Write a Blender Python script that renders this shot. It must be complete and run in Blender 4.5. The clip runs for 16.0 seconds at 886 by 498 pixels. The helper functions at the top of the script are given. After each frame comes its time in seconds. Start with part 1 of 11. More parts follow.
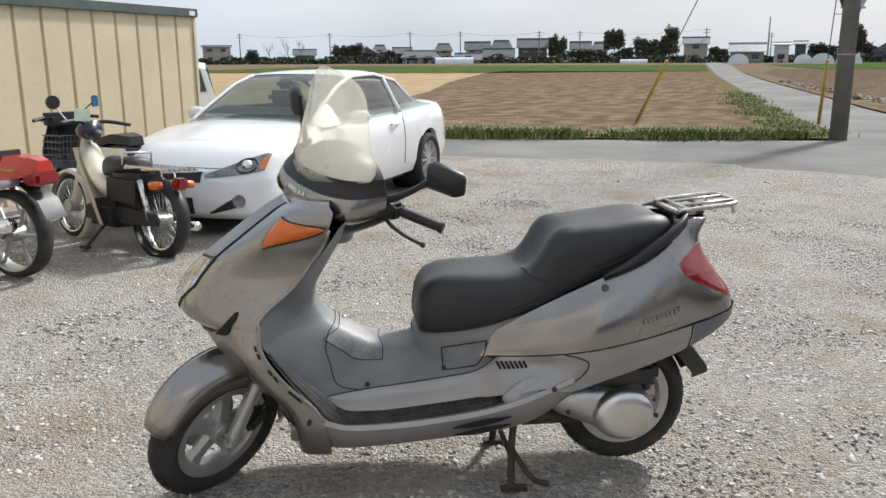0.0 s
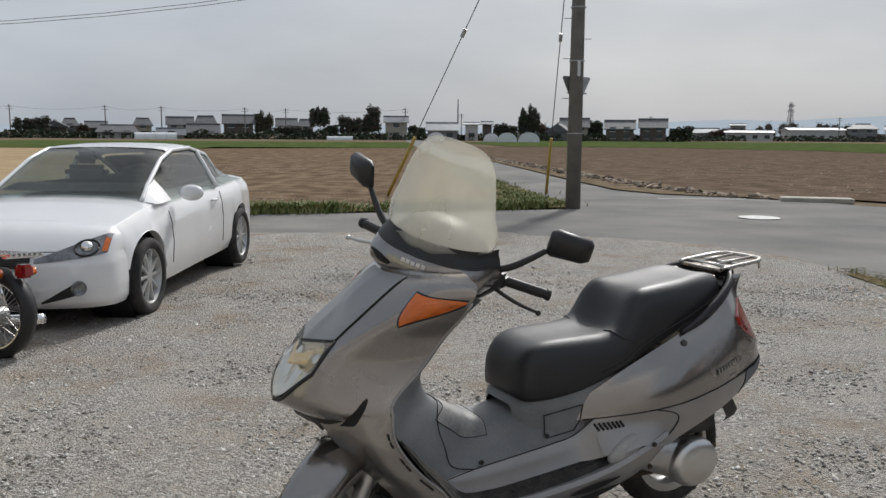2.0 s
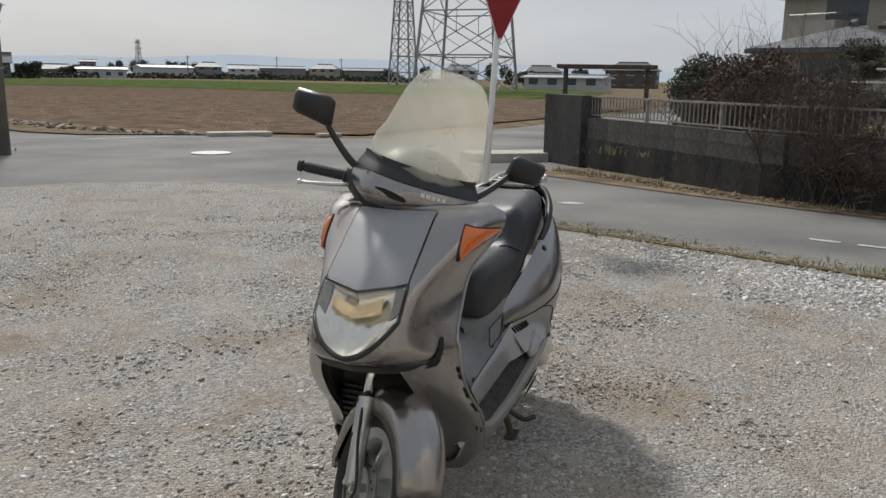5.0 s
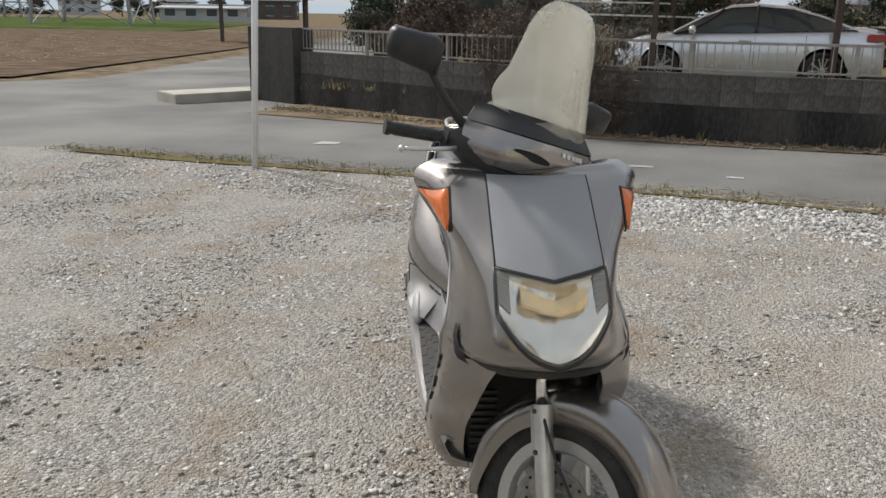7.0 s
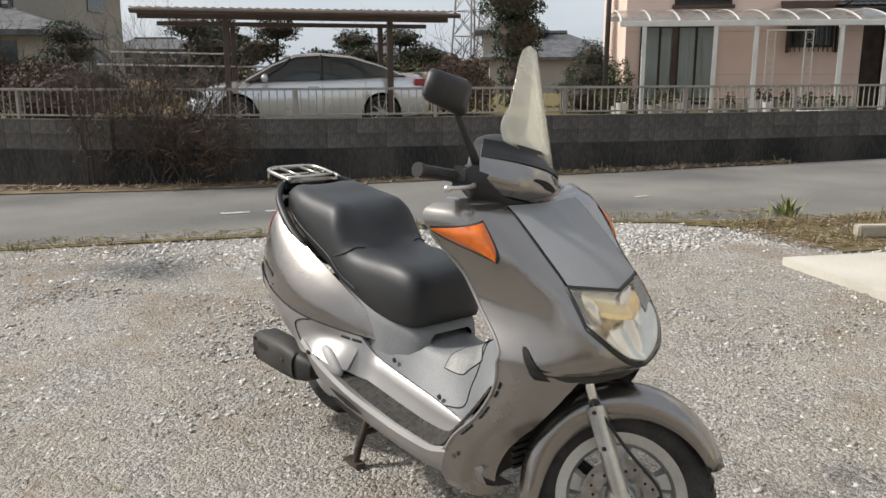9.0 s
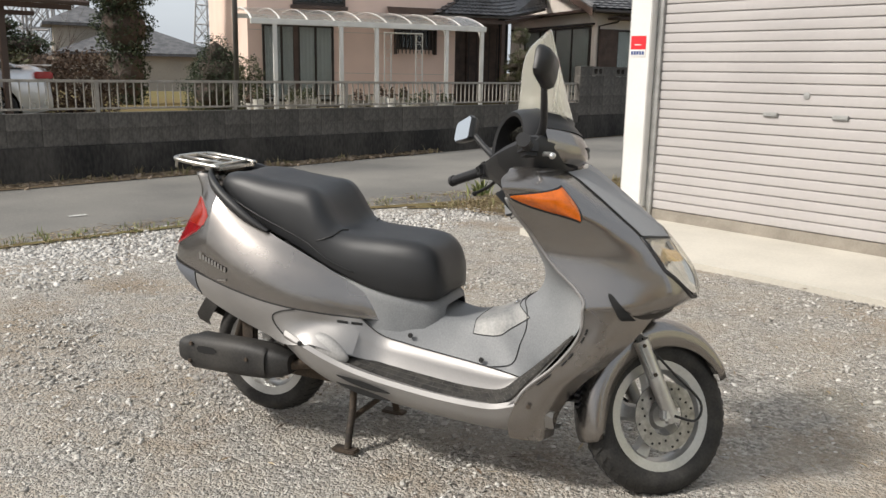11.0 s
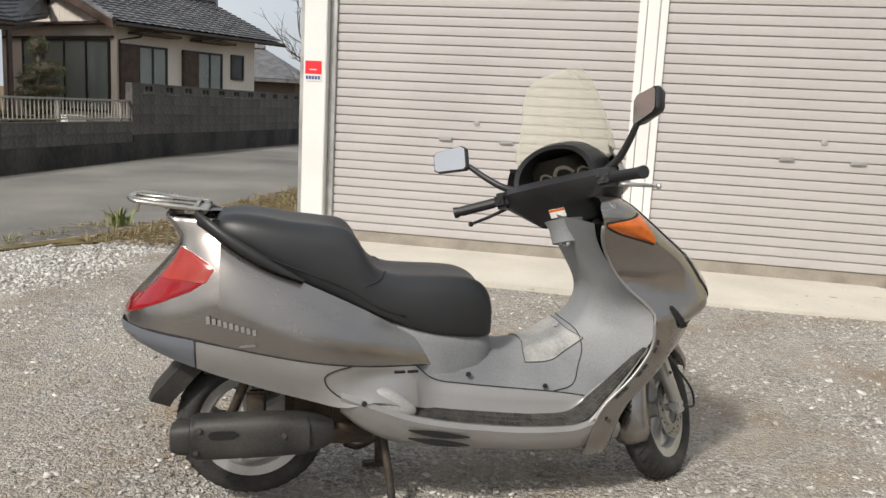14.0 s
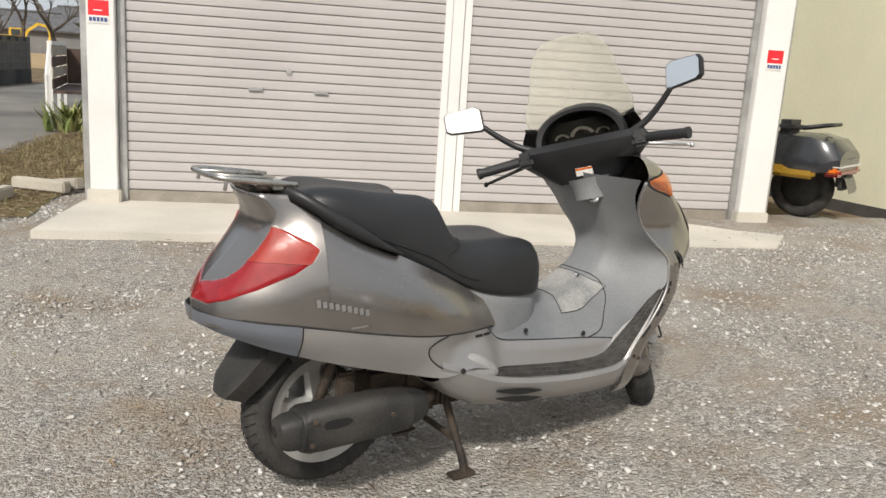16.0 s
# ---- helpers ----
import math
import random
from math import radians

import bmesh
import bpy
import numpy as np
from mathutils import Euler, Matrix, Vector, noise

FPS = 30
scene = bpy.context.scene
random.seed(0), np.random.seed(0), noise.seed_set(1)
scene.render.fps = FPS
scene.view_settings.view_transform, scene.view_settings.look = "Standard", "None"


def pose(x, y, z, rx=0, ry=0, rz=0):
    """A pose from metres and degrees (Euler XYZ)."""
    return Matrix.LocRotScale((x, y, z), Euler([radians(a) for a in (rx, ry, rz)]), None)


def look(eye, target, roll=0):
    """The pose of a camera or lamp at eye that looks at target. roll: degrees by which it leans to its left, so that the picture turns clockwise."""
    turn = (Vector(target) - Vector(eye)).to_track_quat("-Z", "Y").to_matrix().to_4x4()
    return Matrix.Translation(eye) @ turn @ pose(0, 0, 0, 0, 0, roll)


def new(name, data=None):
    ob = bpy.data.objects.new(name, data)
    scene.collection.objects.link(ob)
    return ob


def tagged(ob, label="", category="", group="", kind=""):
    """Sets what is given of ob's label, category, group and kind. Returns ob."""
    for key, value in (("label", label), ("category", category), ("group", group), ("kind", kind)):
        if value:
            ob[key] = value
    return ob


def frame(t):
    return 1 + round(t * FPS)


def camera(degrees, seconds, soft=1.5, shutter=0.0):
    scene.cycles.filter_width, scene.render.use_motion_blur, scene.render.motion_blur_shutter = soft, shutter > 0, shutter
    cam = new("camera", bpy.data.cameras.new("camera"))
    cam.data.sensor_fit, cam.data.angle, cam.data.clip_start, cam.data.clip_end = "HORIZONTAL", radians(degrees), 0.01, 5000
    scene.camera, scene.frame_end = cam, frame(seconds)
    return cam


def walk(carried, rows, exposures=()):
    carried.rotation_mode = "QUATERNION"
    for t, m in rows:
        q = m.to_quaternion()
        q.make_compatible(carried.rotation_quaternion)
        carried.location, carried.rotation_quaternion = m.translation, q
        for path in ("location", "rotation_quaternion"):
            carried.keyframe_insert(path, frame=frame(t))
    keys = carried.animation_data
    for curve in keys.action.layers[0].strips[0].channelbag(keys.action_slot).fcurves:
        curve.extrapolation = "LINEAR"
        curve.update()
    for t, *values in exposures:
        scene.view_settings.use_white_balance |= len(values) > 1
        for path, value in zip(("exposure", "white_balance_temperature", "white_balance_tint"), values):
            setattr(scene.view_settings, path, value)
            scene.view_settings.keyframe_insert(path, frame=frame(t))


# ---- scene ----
cam = camera(56.7, 16.0)
PATH = [
    (0, (0.781, 0.395, 1.499), (0.37, 2.299, 1.044), -0.3),
    (0.5, (0.522, 0.338, 1.469), (0.214, 2.277, 1.089), 0.2),
    (1, (0.196, 0.391, 1.47), (0.035, 2.364, 1.183), -1.1),
    (1.5, (-0.171, 0.365, 1.459), (-0.09, 2.346, 1.195), -0.6),
    (2, (-0.507, 0.38, 1.479), (-0.227, 2.34, 1.202), 0.4),
    (2.5, (-0.805, 0.486, 1.451), (-0.375, 2.405, 1.085), 0.7),
    (3, (-1.142, 0.521, 1.443), (-0.506, 2.373, 1.036), 0.6),
    (3.5, (-1.519, 0.578, 1.449), (-0.611, 2.312, 1.038), 1.3),
    (4, (-1.771, 0.785, 1.442), (-0.642, 2.389, 1.052), 1.4),
    (4.5, (-1.977, 1.042, 1.426), (-0.612, 2.454, 1.047), 1.0),
    (5, (-2.188, 1.265, 1.448), (-0.667, 2.498, 1.041), 0.9),
    (5.2, (-2.228, 1.398, 1.424), (-0.66, 2.561, 0.989), 1.0),
    (7.3, (-2.4, 2.835, 1.439), (-0.498, 3.157, 0.91), 1.1),
    (7.5, (-2.413, 2.94, 1.437), (-0.489, 3.136, 0.928), 1.4),
    (8, (-2.464, 3.304, 1.417), (-0.528, 3.156, 0.941), 2.3),
    (8.2, (-2.475, 3.421, 1.418), (-0.547, 3.166, 0.953), 2.0),
    (10.3, (-2.027, 4.766, 1.361), (-0.439, 3.625, 0.941), -0.9),
    (10.5, (-1.957, 4.86, 1.348), (-0.439, 3.628, 0.926), -0.3),
    (11, (-1.763, 5.159, 1.337), (-0.432, 3.728, 0.915), 1.0),
    (11.5, (-1.515, 5.339, 1.319), (-0.344, 3.771, 0.906), 0.9),
    (12, (-1.231, 5.446, 1.348), (-0.222, 3.766, 0.951), 1.3),
    (12.5, (-0.969, 5.625, 1.328), (-0.142, 3.839, 0.972), 2.1),
    (13, (-0.685, 5.773, 1.331), (-0.065, 3.901, 1.002), 2.3),
    (13.5, (-0.373, 5.786, 1.33), (0.079, 3.867, 0.994), 1.7),
    (14, (-0.093, 5.856, 1.314), (0.146, 3.899, 0.977), 3.0),
    (14.5, (0.204, 5.956, 1.313), (0.278, 3.99, 0.953), 4.1),
    (15, (0.494, 5.892, 1.292), (0.421, 3.931, 0.903), 3.3),
    (15.5, (0.787, 5.817, 1.306), (0.494, 3.88, 0.901), 3.1),
    (16, (1.125, 5.777, 1.31), (0.594, 3.896, 0.884), 3.7),
]
walk(cam, [(t, look(eye, target, roll)) for t, eye, target, roll in PATH], [(0, 0.5, 6200, 10), (0.5, 0.4, 6220, 10), (1, 0.12, 6200, 10), (1.5, -0.08, 6200, 10), (2, -0.16, 6200, 10), (3, 0.05, 6250, 10), (5.2, -0.03, 6280, 10), (7.3, 0.24, 6380, 10), (8.2, 0.32, 6440, 10), (10.3, 0.38, 6560, 10), (12, 0.3, 6600, 10), (13, 0.26, 6600, 10), (16, 0.24, 6600, 10)])

# ---- light ----
world = bpy.data.worlds.new("sky")
scene.world = world
world.use_nodes = True
wn, wl = world.node_tree.nodes, world.node_tree.links
wn.clear()
SUN_AZ = math.atan2(0.47, 0.88)
SUN_EL = radians(42)
w_out = wn.new("ShaderNodeOutputWorld")
w_bg = wn.new("ShaderNodeBackground")
w_sky = wn.new("ShaderNodeTexSky")
w_sky.sky_type, w_sky.sun_disc = "NISHITA", False
w_sky.sun_elevation, w_sky.sun_rotation = SUN_EL, SUN_AZ
w_sky.dust_density, w_sky.air_density = 3.0, 1.0
# a thin overcast: soft grey cloud laid over the sky's colour
w_co = wn.new("ShaderNodeTexCoord")
w_map = wn.new("ShaderNodeMapping")
w_map.inputs["Scale"].default_value = (1.0, 1.0, 3.2)
w_noise = wn.new("ShaderNodeTexNoise")
w_noise.inputs["Scale"].default_value, w_noise.inputs["Detail"].default_value = 2.2, 5
w_ramp = wn.new("ShaderNodeValToRGB")
w_ramp.color_ramp.elements[0].position, w_ramp.color_ramp.elements[0].color = 0.32, (4.3, 4.5, 4.8, 1)
w_ramp.color_ramp.elements[1].position, w_ramp.color_ramp.elements[1].color = 0.72, (6.2, 6.28, 6.35, 1)
w_mix = wn.new("ShaderNodeMix")
w_mix.data_type = "RGBA"
w_mix.inputs["Factor"].default_value = 0.86
wl.new(w_co.outputs["Generated"], w_map.inputs["Vector"])
wl.new(w_map.outputs["Vector"], w_noise.inputs["Vector"])
wl.new(w_noise.outputs["Fac"], w_ramp.inputs["Fac"])
wl.new(w_sky.outputs["Color"], w_mix.inputs["A"])
wl.new(w_ramp.outputs["Color"], w_mix.inputs["B"])
w_dot, w_pow, w_glow, w_mul = wn.new("ShaderNodeVectorMath"), wn.new("ShaderNodeMapRange"), wn.new("ShaderNodeValToRGB"), wn.new("ShaderNodeMix")
w_dot.operation = "DOT_PRODUCT"
w_dot.inputs[1].default_value = (0.47 * math.cos(SUN_EL), 0.88 * math.cos(SUN_EL), math.sin(SUN_EL))
w_pow.interpolation_type = "SMOOTHSTEP"
w_pow.inputs["From Min"].default_value, w_pow.inputs["From Max"].default_value = 0.2, 1.0
w_glow.color_ramp.elements[0].color, w_glow.color_ramp.elements[1].color = (0.9, 0.95, 1.0, 1), (2.2, 2.12, 2.0, 1)
mid_glow = w_glow.color_ramp.elements.new(0.88)
mid_glow.color = (1.0, 0.995, 0.985, 1)
w_mul.data_type, w_mul.blend_type = "RGBA", "MULTIPLY"
w_mul.inputs["Factor"].default_value = 1.0
wl.new(w_co.outputs["Generated"], w_dot.inputs[0])
wl.new(w_dot.outputs["Value"], w_pow.inputs["Value"])
wl.new(w_pow.outputs["Result"], w_glow.inputs["Fac"])
wl.new(w_mix.outputs["Result"], w_mul.inputs["A"])
wl.new(w_glow.outputs["Color"], w_mul.inputs["B"])
wl.new(w_mul.outputs["Result"], w_bg.inputs["Color"])
w_bg.inputs["Strength"].default_value = 0.11
wl.new(w_bg.outputs["Background"], w_out.inputs["Surface"])

sun = new("sun", bpy.data.lights.new("sun", "SUN"))
sun.data.energy, sun.data.angle, sun.data.color = 3.0, radians(5), (1.0, 0.96, 0.9)
sun.matrix_world = look((0, 0, 0), (-0.47 * math.cos(SUN_EL), -0.88 * math.cos(SUN_EL), -math.sin(SUN_EL)))


# ---- materials ----
def mat(name, base, rough=0.6, metal=0.0, var=0.2, scale=6.0, fine=80.0, bump=0.15, other=None, coat=0.0, split=0.5, per_object=0.0, alpha=1.0, trans=0.0, stretch=None):
    """A surface: two colours mixed by coarse and fine noise, with relief and uneven gloss."""
    m = bpy.data.materials.new(name)
    m.use_nodes = True
    n, l = m.node_tree.nodes, m.node_tree.links
    b = n["Principled BSDF"]
    co = n.new("ShaderNodeTexCoord")
    src = co.outputs["Object"]
    if stretch:
        mp = n.new("ShaderNodeMapping")
        mp.inputs["Scale"].default_value = stretch
        l.new(src, mp.inputs["Vector"])
        src = mp.outputs["Vector"]
    c1, c2 = n.new("ShaderNodeTexNoise"), n.new("ShaderNodeTexNoise")
    for t, s, d in ((c1, scale, 5), (c2, fine, 3)):
        t.inputs["Scale"].default_value, t.inputs["Detail"].default_value = s, d
        l.new(src, t.inputs["Vector"])
    mul = n.new("ShaderNodeMath")
    mul.operation = "MULTIPLY_ADD"
    mul.inputs[1].default_value = 0.45
    l.new(c2.outputs["Fac"], mul.inputs[0])
    l.new(c1.outputs["Fac"], mul.inputs[2])
    ramp = n.new("ShaderNodeValToRGB")
    lo = tuple(c * (1 - var) for c in base)
    hi = other or tuple(min(1, c * (1 + var)) for c in base)
    ramp.color_ramp.elements[0].position, ramp.color_ramp.elements[0].color = split + 0.02, (*lo, 1)
    ramp.color_ramp.elements[1].position, ramp.color_ramp.elements[1].color = split + 0.42, (*hi, 1)
    l.new(mul.outputs[0], ramp.inputs["Fac"])
    col = ramp.outputs["Color"]
    if per_object:
        oi = n.new("ShaderNodeObjectInfo")
        mr = n.new("ShaderNodeMapRange")
        mr.inputs["To Min"].default_value, mr.inputs["To Max"].default_value = 1 - per_object, 1 + per_object
        l.new(oi.outputs["Random"], mr.inputs["Value"])
        mx = n.new("ShaderNodeVectorMath")
        mx.operation = "SCALE"
        l.new(col, mx.inputs[0])
        l.new(mr.outputs["Result"], mx.inputs["Scale"])
        col = mx.outputs["Vector"]
    l.new(col, b.inputs["Base Color"])
    b.inputs["Metallic"].default_value = metal
    rr = n.new("ShaderNodeMapRange")
    rr.inputs["To Min"].default_value, rr.inputs["To Max"].default_value = max(0.02, rough - 0.12), min(1, rough + 0.12)
    l.new(c1.outputs["Fac"], rr.inputs["Value"])
    l.new(rr.outputs["Result"], b.inputs["Roughness"])
    if coat:
        b.inputs["Coat Weight"].default_value, b.inputs["Coat Roughness"].default_value = coat, 0.08
    if trans:
        b.inputs["Transmission Weight"].default_value = trans
    if alpha < 1:
        b.inputs["Alpha"].default_value = alpha
    if bump:
        bp = n.new("ShaderNodeBump")
        bp.inputs["Strength"].default_value, bp.inputs["Distance"].default_value = bump, 0.01
        l.new(mul.outputs[0], bp.inputs["Height"])
        l.new(bp.outputs["Normal"], b.inputs["Normal"])
    return m


def island_mat(name, colours, rough=0.9, bump=0.0, fine=150.0):
    """A colour of its own for each loose piece of a mesh."""
    m = bpy.data.materials.new(name)
    m.use_nodes = True
    n, l = m.node_tree.nodes, m.node_tree.links
    b = n["Principled BSDF"]
    g = n.new("ShaderNodeNewGeometry")
    r = n.new("ShaderNodeValToRGB")
    els = r.color_ramp.elements
    while len(els) < len(colours):
        els.new(0.5)
    for i, c in enumerate(colours):
        els[i].position, els[i].color = i / max(1, len(colours) - 1), (*c, 1)
    l.new(g.outputs["Random Per Island"], r.inputs["Fac"])
    l.new(r.outputs["Color"], b.inputs["Base Color"])
    b.inputs["Roughness"].default_value = rough
    if bump:
        co, t, bp = n.new("ShaderNodeTexCoord"), n.new("ShaderNodeTexNoise"), n.new("ShaderNodeBump")
        t.inputs["Scale"].default_value = fine
        l.new(co.outputs["Object"], t.inputs["Vector"])
        l.new(t.outputs["Fac"], bp.inputs["Height"])
        bp.inputs["Strength"].default_value, bp.inputs["Distance"].default_value = bump, 0.01
        l.new(bp.outputs["Normal"], b.inputs["Normal"])
    return m


def gravel_mat():
    """Crushed grey stone pressed into pale dust, with brown damp patches."""
    m = bpy.data.materials.new("gravel")
    m.use_nodes = True
    n, l = m.node_tree.nodes, m.node_tree.links
    b = n["Principled BSDF"]
    co = n.new("ShaderNodeTexCoord")

    def noise_tex(scale, detail, rough=0.5):
        t = n.new("ShaderNodeTexNoise")
        t.inputs["Scale"].default_value, t.inputs["Detail"].default_value, t.inputs["Roughness"].default_value = scale, detail, rough
        l.new(co.outputs["Object"], t.inputs["Vector"])
        return t.outputs["Fac"]

    def ramp(src, *stops):
        r = n.new("ShaderNodeValToRGB")
        e = r.color_ramp.elements
        while len(e) < len(stops):
            e.new(0.5)
        for k, (p, c) in enumerate(stops):
            e[k].position, e[k].color = p, (*c, 1)
        l.new(src, r.inputs["Fac"])
        return r.outputs["Color"]

    def mix(f, a, c, blend="MIX"):
        x = n.new("ShaderNodeMix")
        x.data_type, x.blend_type = "RGBA", blend
        if isinstance(f, float):
            x.inputs["Factor"].default_value = f
        else:
            l.new(f, x.inputs["Factor"])
        l.new(a, x.inputs["A"])
        l.new(c, x.inputs["B"])
        return x.outputs["Result"]

    def chips(scale):
        v = n.new("ShaderNodeTexVoronoi")
        v.inputs["Scale"].default_value = scale
        l.new(co.outputs["Object"], v.inputs["Vector"])
        sp = n.new("ShaderNodeSeparateColor")
        l.new(v.outputs["Color"], sp.inputs["Color"])
        return sp.outputs["Red"], v.outputs["Distance"]

    big, mid, fine = noise_tex(0.5, 6), noise_tex(2.6, 7, 0.6), noise_tex(38, 4)
    c1, d1 = chips(62.0)
    c2, d2 = chips(140.0)
    stone = mix(0.45, ramp(c1, (0.05, (0.136, 0.129, 0.119)), (0.5, (0.328, 0.312, 0.286)), (0.97, (0.678, 0.65, 0.605))), ramp(c2, (0.05, (0.124, 0.119, 0.108)), (0.55, (0.339, 0.322, 0.294)), (0.97, (0.701, 0.672, 0.627))))
    dust = mix(0.5, ramp(big, (0.36, (0.362, 0.296, 0.22)), (0.6, (0.497, 0.463, 0.409))), ramp(fine, (0.3, (0.305, 0.276, 0.237)), (0.72, (0.52, 0.484, 0.429))))
    sel = n.new("ShaderNodeMapRange")
    sel.inputs["From Min"].default_value, sel.inputs["From Max"].default_value = 0.42, 0.66
    sel.inputs["To Min"].default_value, sel.inputs["To Max"].default_value = 0.1, 0.85
    l.new(mid, sel.inputs["Value"])
    col = mix(sel.outputs["Result"], stone, dust)
    # damp brown stains of a few hand-widths
    stain = ramp(noise_tex(1.15, 8, 0.66), (0.5, (0, 0, 0)), (0.68, (0.85, 0.85, 0.85)))
    brown = n.new("ShaderNodeRGB")
    brown.outputs[0].default_value = (0.3, 0.235, 0.165, 1)
    col = mix(stain, col, brown.outputs[0])
    l.new(col, b.inputs["Base Color"])
    b.inputs["Roughness"].default_value = 0.93
    add = n.new("ShaderNodeMath")
    add.operation = "MULTIPLY_ADD"
    add.inputs[1].default_value = 0.6
    l.new(d2, add.inputs[0])
    l.new(d1, add.inputs[2])
    bp = n.new("ShaderNodeBump")
    bp.inputs["Strength"].default_value, bp.inputs["Distance"].default_value = 1.0, 0.016
    bp.invert = True
    l.new(add.outputs[0], bp.inputs["Height"])
    l.new(bp.outputs["Normal"], b.inputs["Normal"])
    return m


def furrow_mat(name, dark, light, angle, pitch):
    """Tilled soil with rows in one direction."""
    m = mat(name, dark, 0.95, var=0.25, scale=1.3, fine=22.0, bump=0.6, other=light)
    n, l = m.node_tree.nodes, m.node_tree.links
    co, mp, wv, mx = n.new("ShaderNodeTexCoord"), n.new("ShaderNodeMapping"), n.new("ShaderNodeTexWave"), n.new("ShaderNodeMix")
    mp.inputs["Rotation"].default_value = (0, 0, angle)
    wv.inputs["Scale"].default_value, wv.inputs["Distortion"].default_value, wv.inputs["Detail"].default_value = 1 / pitch, 6.0, 4
    wv.inputs["Detail Scale"].default_value = 0.6
    l.new(co.outputs["Object"], mp.inputs["Vector"])
    l.new(mp.outputs["Vector"], wv.inputs["Vector"])
    b = n["Principled BSDF"]
    ramp = b.inputs["Base Color"].links[0].from_node
    mx.data_type, mx.blend_type = "RGBA", "MULTIPLY"
    mx.inputs["Factor"].default_value = 0.16
    l.new(ramp.outputs["Color"], mx.inputs["A"])
    l.new(wv.outputs["Color"], mx.inputs["B"])
    l.new(mx.outputs["Result"], b.inputs["Base Color"])
    return m


GRAVEL = gravel_mat()
ASPHALT = mat("asphalt", (0.135, 0.133, 0.128), 0.9, var=0.25, scale=0.45, fine=70, bump=0.4, other=(0.225, 0.215, 0.195))
SOIL = furrow_mat("tilled_soil", (0.14, 0.1, 0.068), (0.25, 0.185, 0.125), 0.2, 3.0)
SOIL_E = furrow_mat("dark_soil", (0.13, 0.095, 0.068), (0.2, 0.15, 0.11), -0.5, 2.5)
STUBBLE = mat("stubble", (0.36, 0.27, 0.165), 0.95, var=0.2, scale=0.6, fine=15, bump=0.4)
GREEN = mat("wheat_green", (0.065, 0.1, 0.03), 0.9, var=0.3, scale=0.4, fine=9, bump=0.3, other=(0.115, 0.14, 0.055))
DRYGRASS = mat("dry_grass", (0.24, 0.185, 0.105), 0.95, var=0.4, scale=1.2, fine=25, bump=0.6, other=(0.16, 0.145, 0.07))
EARTH = mat("earth", (0.15, 0.115, 0.08), 0.95, var=0.3, scale=2.0, fine=40, bump=0.6, other=(0.24, 0.19, 0.13))
for ground, sheen in ((GRAVEL, 0.15), (ASPHALT, 0.2), (SOIL, 0.0), (SOIL_E, 0.0), (STUBBLE, 0.0), (GREEN, 0.0), (DRYGRASS, 0.0), (EARTH, 0.0)):
    ground.node_tree.nodes["Principled BSDF"].inputs["Specular IOR Level"].default_value = sheen
CONCRETE = mat("concrete", (0.5, 0.47, 0.41), 0.85, var=0.12, scale=1.5, fine=60, bump=0.1)
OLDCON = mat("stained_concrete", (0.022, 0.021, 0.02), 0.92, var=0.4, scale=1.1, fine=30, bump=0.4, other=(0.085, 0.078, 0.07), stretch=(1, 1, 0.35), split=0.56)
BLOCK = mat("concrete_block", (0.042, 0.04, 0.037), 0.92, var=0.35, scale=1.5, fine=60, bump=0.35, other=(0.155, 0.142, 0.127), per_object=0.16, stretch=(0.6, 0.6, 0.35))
WHITEPAINT = mat("road_paint", (0.62, 0.61, 0.58), 0.8, var=0.25, scale=9, fine=60, bump=0.1)
WORNPAINT = mat("worn_road_paint", (0.3, 0.295, 0.28), 0.85, var=0.35, scale=22, fine=90, bump=0.1, other=(0.6, 0.59, 0.56))
WHITE = mat("white_metal", (0.7, 0.69, 0.67), 0.45, var=0.05, scale=2, fine=40, bump=0.03)
SHUTTER = mat("shutter_paint", (0.425, 0.402, 0.394), 0.42, var=0.05, scale=1.2, fine=30, bump=0.03)
DARKSTEEL = mat("dark_steel", (0.09, 0.085, 0.08), 0.6, 0.3, bump=0.05)
GALV = mat("galvanised_steel", (0.42, 0.42, 0.41), 0.45, 0.7, bump=0.05)
REDP = mat("red_plate", (0.75, 0.02, 0.03), 0.45, var=0.05, bump=0.02)
BLUEP = mat("blue_ink", (0.05, 0.08, 0.22), 0.5, var=0.05, bump=0)
BEIGE = mat("beige_steel", (0.62, 0.53, 0.36), 0.55, var=0.08, scale=1.0, fine=30, bump=0.05)
CREAM = mat("cream_steel", (0.68, 0.66, 0.5), 0.55, var=0.06, scale=1.0, fine=30, bump=0.04)
POLECON = mat("pole_concrete", (0.17, 0.155, 0.135), 0.85, var=0.2, scale=3, fine=50, bump=0.15)
YELLOW = mat("yellow_paint", (0.42, 0.29, 0.05), 0.6, var=0.2, scale=8, fine=60, bump=0.1)


# ---- mesh tools ----
def part(name, bm, material, parent=None, label="", smooth=False, m=None):
    """One mesh object from a bmesh, under a thing or at the top level."""
    if m is not None:
        bm.transform(m)
    bmesh.ops.recalc_face_normals(bm, faces=bm.faces)
    if bm.faces and all(f.normal.z < -0.5 for f in bm.faces):
        bmesh.ops.reverse_faces(bm, faces=bm.faces)
    me = bpy.data.meshes.new(name)
    bm.to_mesh(me)
    bm.free()
    for x in material if isinstance(material, (list, tuple)) else (material,):
        me.materials.append(x)
    if smooth:
        me.shade_smooth()
        if smooth is not True:
            me.set_sharp_from_angle(angle=radians(smooth))
    ob = new(name, me)
    if parent:
        ob.parent = parent
    if label:
        ob["label"] = label
    return ob


